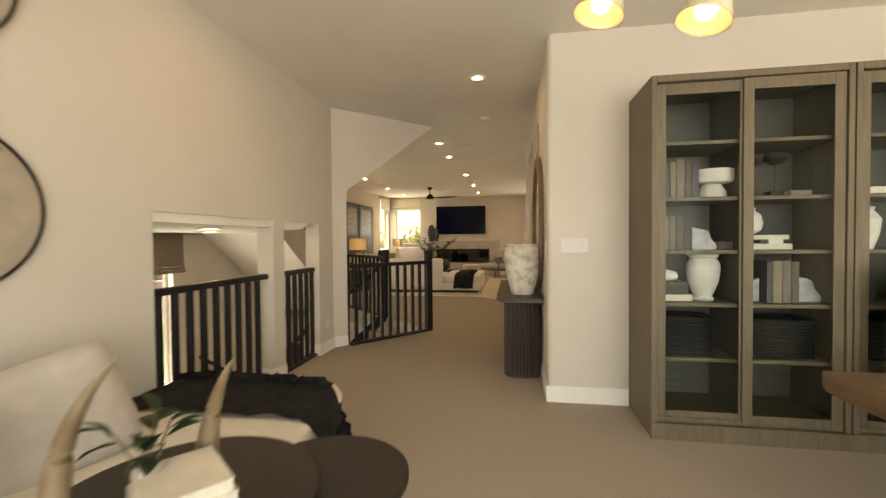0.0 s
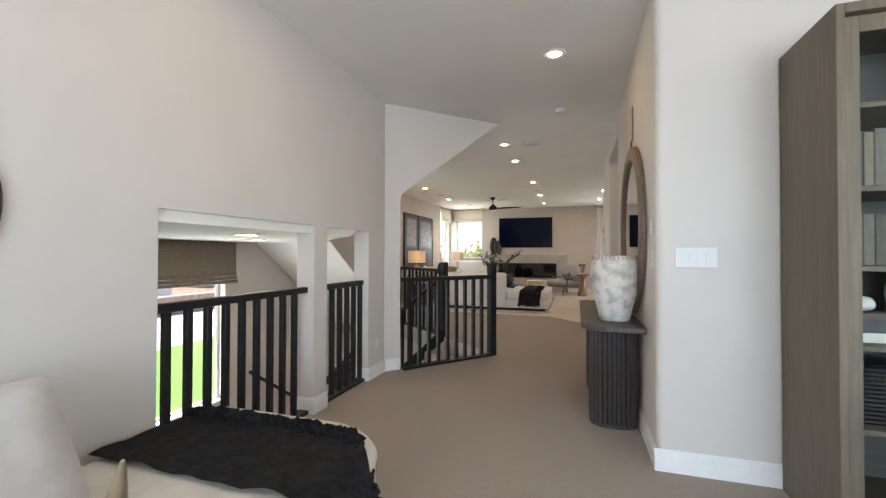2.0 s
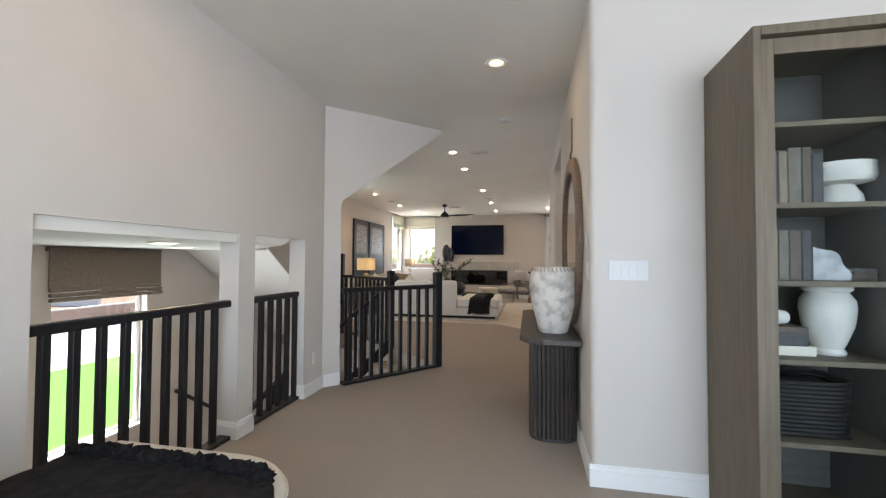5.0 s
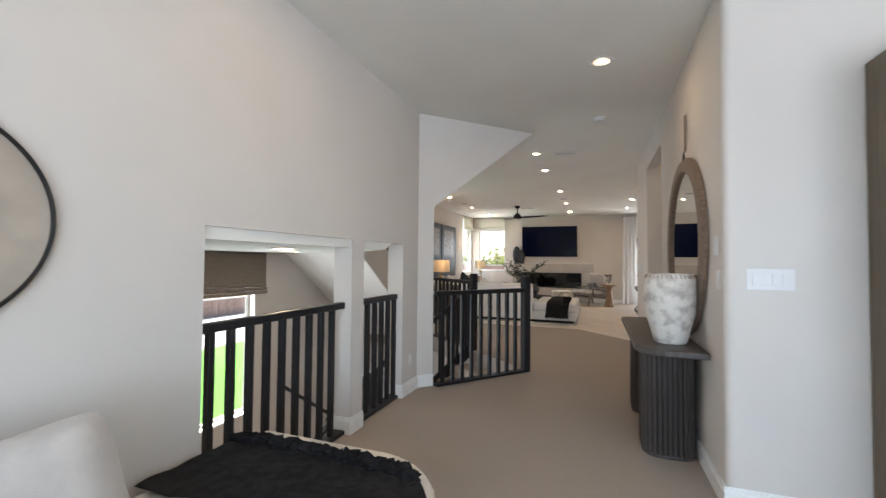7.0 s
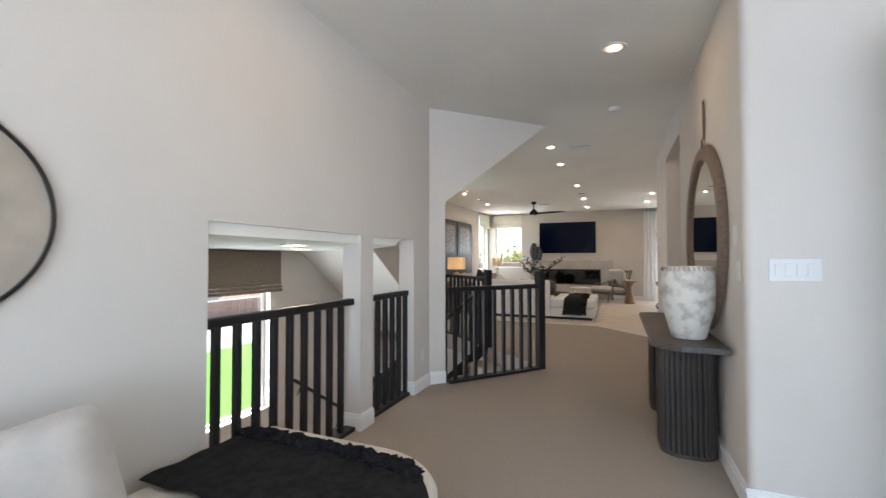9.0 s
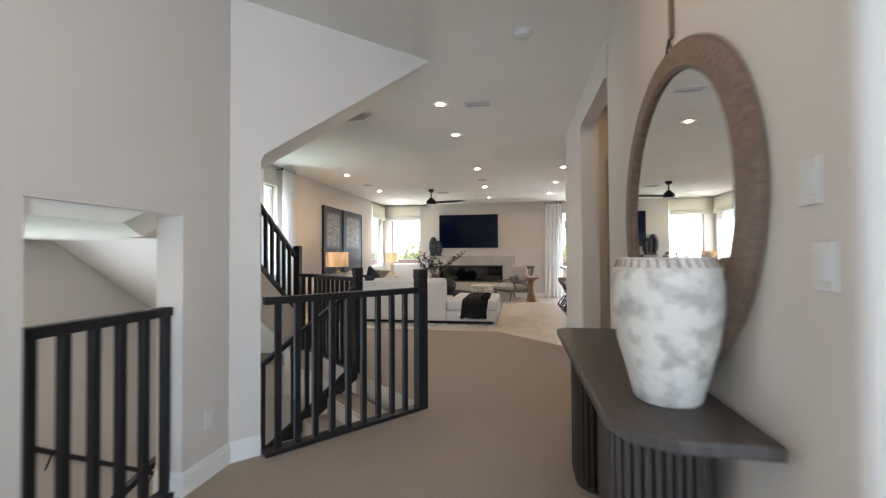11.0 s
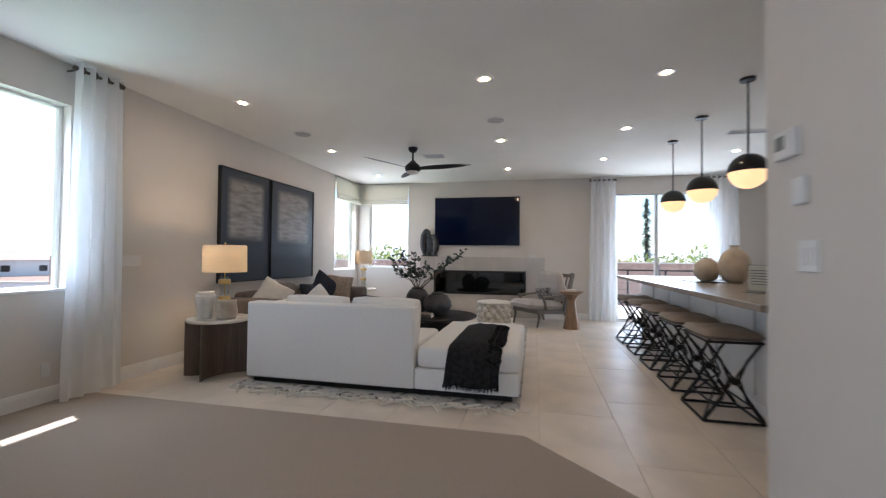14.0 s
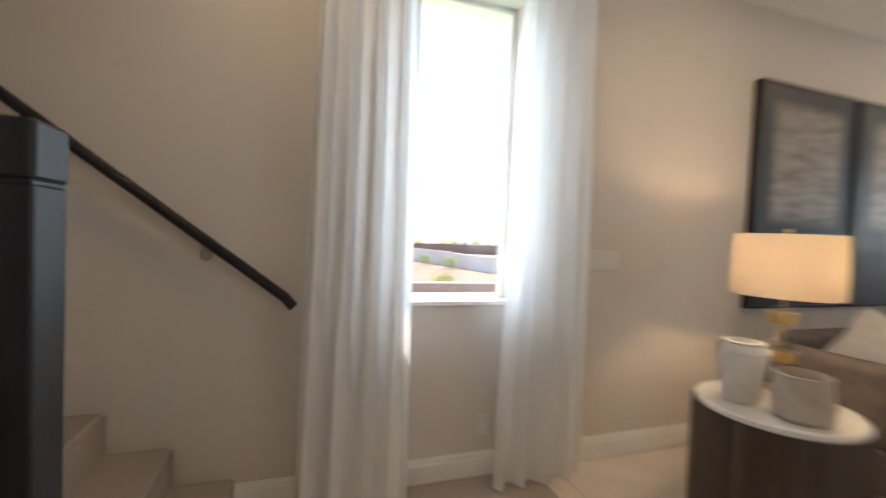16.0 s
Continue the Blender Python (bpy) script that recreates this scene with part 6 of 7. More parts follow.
def coffee_set():
    t = thing("coffee_table", "large black round coffee table", "coffee table", Matrix.Translation((-1.95, 13.3, 0)))
    part("tabletop", lathe([(0, 0.355), (0.63, 0.355), (0.66, 0.37), (0.66, 0.385), (0.645, 0.395), (0, 0.395)], 64), BLACK, t, smooth=True)
    part("drum_base", lathe([(0.42, 0.02), (0.42, 0.355)], 48), BLACK, t, smooth=True)
    pot("round_vase", "charcoal stoneware round vase", -1.90, 13.2, 0.395, [(0, 0), (0.09, 0), (0.17, 0.045), (0.225, 0.15), (0.22, 0.23), (0.165, 0.31), (0.09, 0.345), (0.10, 0.36), (0.075, 0.355), (0, 0.28)], DARKCLAY)
    v = pot("tall_vase", "charcoal stoneware vase holding leafy branches", -2.27, 13.35, 0.395, [(0, 0), (0.09, 0), (0.15, 0.06), (0.19, 0.20), (0.18, 0.30), (0.13, 0.38), (0.09, 0.40), (0.10, 0.42), (0.08, 0.415), (0, 0.3)], DARKCLAY)
    flat_book(-2.25, 12.82, 0.395, 0.34, 0.26, 0.035, BOOKM[1], "dark book lying on the coffee table")
    flat_book(-2.22, 12.84, 0.43, 0.30, 0.22, 0.025, BOOKM[3], "ash book lying on the coffee table")
    rng = random.Random(12)
    leaves = [finish(leaf_mesh(0.060, 0.042)), finish(leaf_mesh(0.050, 0.036))]
    tips = [(-0.46, 0.05, 0.72), (-0.40, -0.12, 0.86), (-0.33, 0.10, 1.03), (-0.24, -0.06, 0.92), (-0.12, 0.12, 0.98), (-0.02, -0.10, 0.88), (0.10, 0.08, 0.80), (0.20, -0.08, 0.74),
            (-0.30, -0.20, 0.70), (-0.16, 0.02, 0.78), (-0.38, 0.0, 0.95), (0.02, 0.05, 0.66), (0.80, -0.04, 1.02), (0.70, 0.06, 0.94), (0.58, -0.10, 0.86), (0.44, 0.08, 0.74)]
    for tip in tips:
        tip = Vector(tip)
        pts = [(0, 0, 0.34), (tip.x * 0.25, tip.y * 0.3, 0.52), (tip.x * 0.68, tip.y * 0.72, tip.z * 0.84), tuple(tip)]
        b = part("branch", tube(pts, 0.004, 5, radii=[0.006, 0.005, 0.004, 0.002]), TWIG, v)
        for q in range(8):
            s = 0.48 + 0.52 * q / 7
            i0 = min(2, int(s * 3))
            p = Vector(pts[i0]).lerp(Vector(pts[i0 + 1]), s * 3 - i0)
            a = rng.uniform(0, 6.28)
            out = p + Vector((math.cos(a), math.sin(a), rng.uniform(0.1, 0.8))) * rng.uniform(0.035, 0.085)
            part("twig", tube([p, out], 0.0018, 4), TWIG, b)
            for k in range(3):
                part("leaf", leaves[(q + k) % 2], LEAF, b, at=Matrix.Translation(p.lerp(out, 1 - 0.4 * k)) @ Euler((rng.uniform(-1.4, 1.4), rng.uniform(-1.0, 0.7), a + rng.uniform(-0.9, 0.9))).to_matrix().to_4x4())


coffee_set()


def tufted_stool():
    t = thing("tufted_ottoman", "round cream button-tufted ottoman", "ottoman", Matrix.Translation((-1.16, 14.84, 0)))
    bm = bmesh.new()
    n, rows = 60, 14
    rings = []
    for j in range(rows + 1):
        z = 0.02 + 0.42 * j / rows
        ring = []
        for i in range(n):
            a = 2 * math.pi * i / n
            d = abs(math.sin(6 * a + (math.pi * 2.2) * j / rows)) * abs(math.sin(6 * a - (math.pi * 2.2) * j / rows))
            r = 0.256 + 0.078 * d ** 0.6
            ring.append(bm.verts.new((r * math.cos(a), r * math.sin(a), z)))
        rings.append(ring)
    for a, b in zip(rings, rings[1:]):
        for i in range(n):
            bm.faces.new((a[i], a[(i + 1) % n], b[(i + 1) % n], b[i]))
    part("tufted_side", bm, CREAM, t, smooth=True)
    part("seat_top", lathe([(0.31, 0.43), (0.33, 0.45), (0.315, 0.475), (0.2, 0.49), (0, 0.493)], 48), CREAM, t, smooth=True)
    part("base_ring", lathe([(0.29, 0.019), (0.30, 0.02), (0.30, 0.03)], 40), DARKOAK, t)
    for j in range(4):
        for i in range(12):
            a = 2 * math.pi * (i + 0.5 * ((j + 1) % 2)) / 12
            part("button", lathe([(0, 0.012), (0.012, 0.008), (0.016, 0)], 8), TAUPE, t, at=Matrix.Translation((0.262 * math.cos(a), 0.262 * math.sin(a), 0.1155 + 0.0955 * j)) @ Euler((0, radians(90), a)).to_matrix().to_4x4())


tufted_stool()


def lounge_chair():
    t = thing("lounge_chair", "weathered wood lounge chair with grey cushions", "armchair", pose(-0.30, 15.30, 0, 0, 0, 130))
    cloth = mat("pale_grey_linen", (0.54, 0.50, 0.465), 0.95, vary=0.06, bump=0.3, bscale=260)
    wd = wood("driftwood", (0.19, 0.16, 0.135), (0.11, 0.09, 0.075), 0.6)
    for sx in (-0.36, 0.36):
        part("front_leg", tube([(sx, 0.36, 0.002), (sx, 0.31, 0.20), (sx, 0.33, 0.33)], 0.02, 10, radii=[0.014, 0.026, 0.034]), wd, t, smooth=True)
        part("rear_leg", tube([(sx, -0.44, 0.002), (sx, -0.32, 0.28)], 0.024, 10, radii=[0.016, 0.034]), wd, t, smooth=True)
        part("back_post", bar((sx, -0.31, 0.26), (sx, -0.54, 1.02), 0.045, 0.085), wd, t)
        part("armrest", bar((sx, 0.24, 0.565), (sx, -0.40, 0.60), 0.075, 0.032), wd, t)
        part("arm_post", bar((sx, 0.14, 0.30), (sx, 0.20, 0.56), 0.035, 0.045), wd, t)
        part("side_rail", bar((sx, 0.37, 0.31), (sx, -0.36, 0.26), 0.036, 0.075), wd, t)
    part("front_rail", bar((-0.36, 0.35, 0.30), (0.36, 0.35, 0.30), 0.036, 0.07), wd, t)
    part("top_rail", bar((-0.36, -0.52, 0.97), (0.36, -0.52, 0.97), 0.036, 0.07), wd, t)
    part("seat_deck", box(-0.34, 0.34, -0.30, 0.35, 0.28, 0.315), wd, t)
    for x in (-0.24, -0.12, 0.0, 0.12, 0.24):
        part("back_slat", bar((x, -0.33, 0.32), (x, -0.51, 0.96), 0.035, 0.016), wd, t)
    part("seat_cushion", cushion(0.70, 0.84, 0.19, 0.22), cloth, t, smooth=True, at=pose(0, 0.08, 0.405, 4, 0, 0))
    part("back_cushion", cushion(0.66, 0.66, 0.19, 0.22), cloth, t, smooth=True, at=pose(0, -0.35, 0.74, 73, 0, 0))
    return t


lounge_chair()
pillow("striped grey lumbar pillow on the lounge chair", pose(-0.20, 15.35, 0.60, 66, 6, 128), 0.46, 0.28, 0.12, mat("stripe_cloth", (0.30, 0.28, 0.26), 0.95, base2=(0.08, 0.08, 0.08), scale=22, mix=(0.45, 0.55)))
t = thing("accent_table", "golden wood accent table with waisted pedestal", "side table", Matrix.Translation((0.28, 14.90, 0)))
part("tabletop", lathe([(0, 0.64), (0.15, 0.645), (0.22, 0.67), (0.225, 0.70), (0.215, 0.705), (0, 0.70)], 40), MANGO, t, smooth=True)
part("pedestal", lathe([(0.0, 0.002), (0.15, 0.002), (0.15, 0.02), (0.075, 0.45), (0.075, 0.55), (0.14, 0.645)], 8), MANGO, t)
flat_book(0.19, 14.80, 0.705, 0.16, 0.2, 0.03, PAPER, "pale book on the accent table")


def hearth():
    t = thing("fireplace", "linear glass-fronted fireplace in a pale stone surround", "fireplace")
    stone = mat("polished_pale_stone", (0.53, 0.485, 0.43), 0.26, base2=(0.45, 0.41, 0.36), scale=2.5, mix=(0.3, 0.7), obj_rand=0.06)
    x0, x1, zt, yf = -2.99, -0.18, 1.33, TY - 0.10
    fx0, fx1, fz0, fz1 = -2.64, -0.59, 0.50, 1.01
    cols = [x0, fx0, -1.95, -1.28, fx1, x1]
    for a, b in zip(cols, cols[1:]):
        for lo, hi in ((0.002, fz0), (fz0, fz1), (fz1, zt)):
            if lo == fz0 and a >= fx0 - 0.01 and b <= fx1 + 0.01:
                continue
            part("stone_slab", box(a + 0.0015, b - 0.0015, yf, TY - 0.002, lo + 0.0015, hi - 0.0015, 0.002, 1), stone, t)
    part("firebox", boxes([(fx0, fx1, TY - 0.012, TY - 0.004, fz0, fz1), (fx0, fx1, yf + 0.02, TY - 0.012, fz0, fz0 + 0.02)]), METAL, t)
    part("trim_frame", boxes([(fx0 - 0.01, fx0 + 0.03, yf - 0.012, yf + 0.02, fz0 - 0.01, fz1 + 0.01), (fx1 - 0.03, fx1 + 0.01, yf - 0.012, yf + 0.02, fz0 - 0.01, fz1 + 0.01), (fx0 + 0.03, fx1 - 0.03, yf - 0.012, yf + 0.02, fz1 - 0.03, fz1 + 0.01), (fx0 + 0.03, fx1 - 0.03, yf - 0.012, yf + 0.02, fz0 - 0.01, fz0 + 0.04)]), METAL, t)
    part("glass_front", box(fx0 + 0.03, fx1 - 0.03, yf + 0.002, yf + 0.006, fz0 + 0.04, fz1 - 0.03), glass_mat("smoked_glass", (0.10, 0.12, 0.13), 0.02, 0.08), t, "smoky reflecting glass")
    bm = None
    rng = random.Random(5)
    for i in range(40):
        out = bmesh.new()
        bmesh.ops.create_icosphere(out, subdivisions=1, radius=rng.uniform(0.015, 0.03))
        bmesh.ops.translate(out, vec=(fx0 + 0.06 + 1.93 * i / 39, TY - 0.055, fz0 + 0.045), verts=out.verts)
        bm = join(bm, out)
    part("ember_stones", bm, mat("fire_glass", (0.30, 0.31, 0.33), 0.2), t)


hearth()


def ring_sculpture(x, y, z, h, w, turn):
    t = thing("ring_sculpture", "dark carved loop sculpture on the hearth ledge", "sculpture", pose(x, y, z, 0, 0, turn))
    pts = [(w / 2 * math.cos(a), 0, h / 2 + 0.02 + (h / 2 - 0.03) * math.sin(a)) for a in [2 * math.pi * i / 28 for i in range(28)]]
    part("loop", tube(pts, 0.05, 10, closed=True, radii=[0.052 + 0.02 * math.cos(2 * math.pi * i / 28) ** 2 for i in range(28)]), DARKCLAY, t, smooth=True)
    part("base", box(-0.1, 0.1, -0.05, 0.05, 0, 0.03, 0.004), DARKCLAY, t)


ring_sculpture(-2.97 + 0.12, TY - 0.055, 1.33, 0.60, 0.15, 10)
ring_sculpture(-2.68, TY - 0.055, 1.33, 0.47, 0.13, -15)
tv = thing("television", "large black wall-mounted television", "television")
part("casing", box(-2.652, -0.724, TY - 0.055, TY - 0.02, 1.588, 2.678, 0.006), METAL, tv)
part("screen", box(-2.644, -0.732, TY - 0.058, TY - 0.0545, 1.602, 2.670), SCREEN, tv, "glossy black screen")
part("wall_bracket", box(-1.9, -1.5, TY - 0.022, TY - 0.001, 1.95, 2.35), METAL, tv)


def fan():
    t = thing("ceiling_fan", "black three-blade ceiling fan at rest", "ceiling fan", Matrix.Translation((-2.30, 13.1, 0)))
    part("canopy", lathe([(0.075, H), (0.075, H - 0.03), (0.05, H - 0.07), (0.015, H - 0.08)], 28), BLACK, t, smooth=True)
    part("downrod", tube([(0, 0, 2.80), (0, 0, H - 0.06)], 0.014, 10), BLACK, t)
    part("motor", lathe([(0, 2.84), (0.03, 2.84), (0.06, 2.81), (0.10, 2.775), (0.125, 2.74), (0.125, 2.69), (0.10, 2.67), (0, 2.67)], 36), BLACK, t, smooth=True)
    part("light_lens", lathe([(0.095, 2.67), (0.09, 2.645), (0.05, 2.63), (0, 2.628)], 32), CLAY, t, smooth=True)
    for ang in (-2, 118, 238):
        bm = bmesh.new()
        prev = None
        for i in range(13):
            s = i / 12
            w = 0.05 + 0.035 * math.sin(math.pi * min(1, s * 1.1)) - (0.045 * max(0, s - 0.8) / 0.2)
            tw = -radians(14 - 6 * s)
            row = [bm.verts.new((0.09 + 0.85 * s, u * w * math.cos(tw), 2.715 + 0.02 * s + u * w * math.sin(tw))) for u in (-1, -0.3, 0.4, 1)]
            if prev:
                for k in range(3):
                    bm.faces.new((prev[k], row[k], row[k + 1], prev[k + 1]))
            prev = row
        bmesh.ops.solidify(bm, geom=list(bm.faces), thickness=0.012)
        part("blade", bm, BLACK, t, smooth=True, at=Matrix.Rotation(radians(ang), 4, "Z"))


fan()


def curtain(label, a, b, plane, axis, ztop, zbot, seed, flare=1.15):
    t = thing("curtain", label, "curtain", group="sheer curtains")
    bm = bmesh.new()
    n, rows = 72, 18
    mid, half = (a + b) / 2, (b - a) / 2
    folds = max(4, round((b - a) / 0.115))
    grid = []
    for j in range(rows + 1):
        s = j / rows
        z = ztop + (zbot - ztop) * s
        k = 0.92 + (flare - 0.92) * s
        row = []
        for i in range(n + 1):
            u = 2 * i / n - 1
            amp = 0.045 * (1 - 0.25 * s) * (1 + 0.4 * noise.noise((u * 3, s * 2, seed)))
            off = amp * math.sin(u * folds * math.pi + 1.2 * noise.noise((u * 2, s * 1.5, seed + 7)) * s)
            q = mid + u * half * k + 0.02 * s * noise.noise((u * 5, s * 3, seed + 3))
            row.append(bm.verts.new((plane + off, q, z) if axis == "y" else (q, plane + off, z)))
        grid.append(row)
    for r0, r1 in zip(grid, grid[1:]):
        for i in range(n):
            bm.faces.new((r0[i], r0[i + 1], r1[i + 1], r1[i]))
    part("panel", bm, SHEER, t, smooth=True)
    for i in range(folds):
        q = mid + half * 0.92 * ((2 * i + 1) / folds - 1)
        m = Matrix.Translation((plane, q, ztop - 0.055) if axis == "y" else (q, plane, ztop - 0.055)) @ Matrix.Rotation(radians(90), 4, "X" if axis == "y" else "Y")
        part("grommet", tube(ring_points(0.029, 0, 18), 0.009, 6, closed=True), BRONZE, t, smooth=True, at=m)


def rod(label, p, q):
    t = thing("curtain_rod", label, "curtain rod")
    p, q = Vector(p), Vector(q)
    part("pole", tube([p, q], 0.0135, 10), BRONZE, t, smooth=True)
    d = (q - p).normalized()
    for e, s in ((p, -1), (q, 1)):
        part("finial", tube([e, e + d * s * 0.035], 0.024, 12), BRONZE, t, smooth=True)
    back = Vector((-1, 0, 0)) if abs(d.y) > 0.5 else Vector((0, 1, 0))
    for s in (0.03, 0.97):
        e = p.lerp(q, s)
        part("bracket", tube([e, e + back * 0.145], 0.008, 8), BRONZE, t)


curtain("sheer white grommet curtain beside the tall window", 8.66, 9.12, OX + 0.17, "y", 3.02, 0.02, 1)
curtain("sheer white grommet curtain by the lamp table", 9.66, 10.13, OX + 0.17, "y", 3.02, 0.02, 2)
rod("short nickel rod beside the tall window", (OX + 0.17, 8.64, 2.965), (OX + 0.17, 9.06, 2.965))
rod("short nickel rod above the lamp table curtain", (OX + 0.17, 9.70, 2.965), (OX + 0.17, 10.08, 2.965))
curtain("sheer white grommet curtain beside the patio door", 0.74, 1.26, TY - 0.17, "x", 3.02, 0.02, 3)
curtain("sheer white grommet curtain at the kitchen side", 2.98, 3.52, TY - 0.17, "x", 3.02, 0.02, 4)
rod("short nickel rod beside the patio door", (0.76, TY - 0.17, 2.965), (1.22, TY - 0.17, 2.965))
rod("short nickel rod at the kitchen side", (3.00, TY - 0.17, 2.965), (3.48, TY - 0.17, 2.965))


def roman(label, axis, plane, a, b, z0, z1, material, face):
    t = thing("roman_shade", label, "window shade")
    f = face
    def slab(p0, p1, lo, hi, bev=0.006):
        return box(min(p0, p1), max(p0, p1), a, b, lo, hi, bev) if axis == "y" else box(a, b, min(p0, p1), max(p0, p1), lo, hi, bev)
    part("headrail", slab(plane, plane + f * 0.05, z1 - 0.05, z1), material, t)
    part("drop", slab(plane + f * 0.05, plane + f * 0.062, z0 + 0.12, z1, 0.004), material, t)
    for k in range(3):
        part("fold", slab(plane + f * 0.045, plane + f * (0.105 - 0.012 * k), z0 + 0.05 * k, z0 + 0.05 * k + 0.046, 0.018), material, t)


roman("brown woven roman shade over the landing window", "y", OX, 4.21, 5.50, 0.92, 1.49, ROMAN, 1)
roman("cream roman shade over the side corner window", "y", OX, 14.90, TY - 0.07, 2.54, 3.04, CREAMSHADE, 1)
roman("cream roman shade over the corner window", "x", TY, -4.50, -3.30, 2.54, 3.04, CREAMSHADE, -1)


# ---- kitchen ----
t = thing("kitchen_island", "white kitchen island with taupe stone worktop", "kitchen island")
STONE = mat("taupe_quartz", (0.30, 0.25, 0.205), 0.22, vary=0.08, scale=30)
CABWHITE = mat("island_white_paint", (0.66, 0.65, 0.63), 0.5, vary=0.03)
part("body", box(1.47, 2.42, 10.1, 14.75, 0.10, 0.965, 0.004), CABWHITE, t)
part("toe_kick", box(1.49, 2.40, 10.15, 14.7, 0.0, 0.10), TRIM, t)
part("end_panel", box(1.46, 2.43, 14.75, 14.78, 0.0, 0.965, 0.003), CABWHITE, t)
for i in range(6):
    y = 10.1 + i * 0.775
    part("side_panel", box(1.455, 1.471, y + 0.03, y + 0.745, 0.15, 0.92, 0.005), CABWHITE, t)
part("worktop", prism([(1.07, 9.98), (2.50, 9.98), (2.50, 14.9), (1.07, 14.9)], 0.965, 1.015, 0.006), STONE, t)


def bar_stool(y):
    s = thing("bar_stool", "black wire-frame bar stool with taupe cushion", "bar stool", Matrix.Translation((1.16, y, 0)), "stools at the island")
    leather = mat("taupe_leather_seat", (0.23, 0.185, 0.15), 0.6, vary=0.08, bump=0.2, bscale=90)
    part("seat", cushion(0.46, 0.60, 0.085, 0.18, 12), leather, s, smooth=True, at=Matrix.Translation((0, 0, 0.70)))
    part("seat_frame", tube([(-0.2, -0.27, 0.655), (0.2, -0.27, 0.655), (0.2, 0.27, 0.655), (-0.2, 0.27, 0.655)], 0.011, 8, closed=True), METAL, s)
    for sy in (-0.25, 0.25):
        for sx in (-1, 1):
            pts = [(sx * 0.20, sy, 0.655), (sx * 0.09, sy, 0.50), (sx * 0.035, sy, 0.36), (sx * 0.09, sy, 0.20), (sx * 0.22, sy, 0.012)]
            part("leg", tube(pts, 0.011, 8), METAL, s, smooth=True)
            part("brace", tube([(sx * 0.20, sy, 0.655), (-sx * 0.22, sy, 0.03)], 0.008, 6), METAL, s)
        part("hub", lathe([(0, -0.02), (0.03, -0.02), (0.03, 0.02), (0, 0.02)], 12), METAL, s, at=pose(0, sy, 0.345, 90, 0, 0))
        part("floor_bar", tube([(-0.22, sy, 0.014), (0.22, sy, 0.014)], 0.012, 8), METAL, s)
        part("foot_rest", tube([(-0.14, sy, 0.14), (0.14, sy, 0.14)], 0.009, 8), METAL, s)
    for sx in (-0.22, 0.22):
        part("floor_bar", tube([(sx, -0.25, 0.014), (sx, 0.25, 0.014)], 0.012, 8), METAL, s)
    for sx in (-0.14, 0.14):
        part("foot_rest", tube([(sx, -0.25, 0.14), (sx, 0.25, 0.14)], 0.009, 8), METAL, s)
    for sy in (-1, 1):
        part("brace", tube([(-0.2, -0.27 * sy, 0.655), (0.0, 0.0, 0.35), (-0.22, 0.25 * sy, 0.03)], 0.008, 6), METAL, s)
    return s


one = bar_stool(10.82)
for i in range(1, 5):
    copy_thing(one, Matrix.Translation((1.16, 10.82 + 0.78 * i, 0)))


def pendant(x, y):
    p = thing("pendant_lamp", "black dome pendant lamp with glowing glass globe", "pendant lamp", Matrix.Translation((x, y, 2.16)), "pendants over the island")
    r = 0.165
    part("canopy", lathe([(0.065, H - 2.16), (0.065, H - 2.185), (0, H - 2.19)], 28), BLACK, p, smooth=True)
    part("rod", tube([(0, 0, r - 0.01), (0, 0, H - 2.18)], 0.009, 10), BLACK, p)
    part("dome", lathe([(r + 0.004, -0.01)] + [((r + 0.004) * math.cos(a), (r + 0.004) * math.sin(a)) for a in [i * math.pi / 20 for i in range(11)]], 40), mat("gloss_black_enamel", (0.012, 0.012, 0.013), 0.12), p, smooth=True)
    part("globe", lathe([((r) * math.cos(a), (r) * math.sin(a)) for a in [-i * math.pi / 20 for i in range(11)]], 40), PENDANT_GLOW, p, "softly lit amber glass", smooth=True)
    return p


pend = pendant(1.575, 11.26)
for y in (12.37, 13.44):
    copy_thing(pend, Matrix.Translation((1.575, y, 2.16)))
BEIGE = mat("sand_ceramic", (0.50, 0.42, 0.32), 0.75, vary=0.08, scale=8, bump=0.3, bscale=60)
pot("round_vase", "large sand-coloured round ceramic vase", 2.17, 12.96, 1.015, [(0, 0), (0.08, 0), (0.135, 0.04), (0.178, 0.13), (0.188, 0.22), (0.175, 0.31), (0.135, 0.39), (0.085, 0.435), (0.058, 0.45), (0.052, 0.475), (0.066, 0.495), (0.046, 0.49), (0, 0.3)], BEIGE)
pot("round_vase", "smaller sand-coloured round ceramic vase", 1.90, 13.12, 1.023, [(0, 0), (0.07, 0), (0.115, 0.03), (0.155, 0.11), (0.158, 0.18), (0.135, 0.245), (0.085, 0.29), (0.06, 0.30), (0.066, 0.318), (0.05, 0.312), (0, 0.2)], BEIGE)
t = thing("serving_tray", "dark rectangular tray under the vases", "tray", Matrix.Translation((1.90, 13.15, 1.015)))
part("base", box(-0.24, 0.16, -0.30, 0.30, 0.0, 0.008, 0.003), METAL, t)
t = thing("sign_holder", "clear acrylic stand with a printed sheet", "sign holder", pose(1.62, 11.1, 1.015, 0, 0, -65))
part("holder", box(-0.15, 0.15, -0.004, 0.004, 0.0, 0.26), CRYSTAL, t)
part("foot", box(-0.15, 0.15, -0.06, 0.06, 0.0, 0.006), CRYSTAL, t)
part("sheet", box(-0.14, 0.14, -0.0035, 0.0035, 0.02, 0.25), PAPER, t)
bm = None
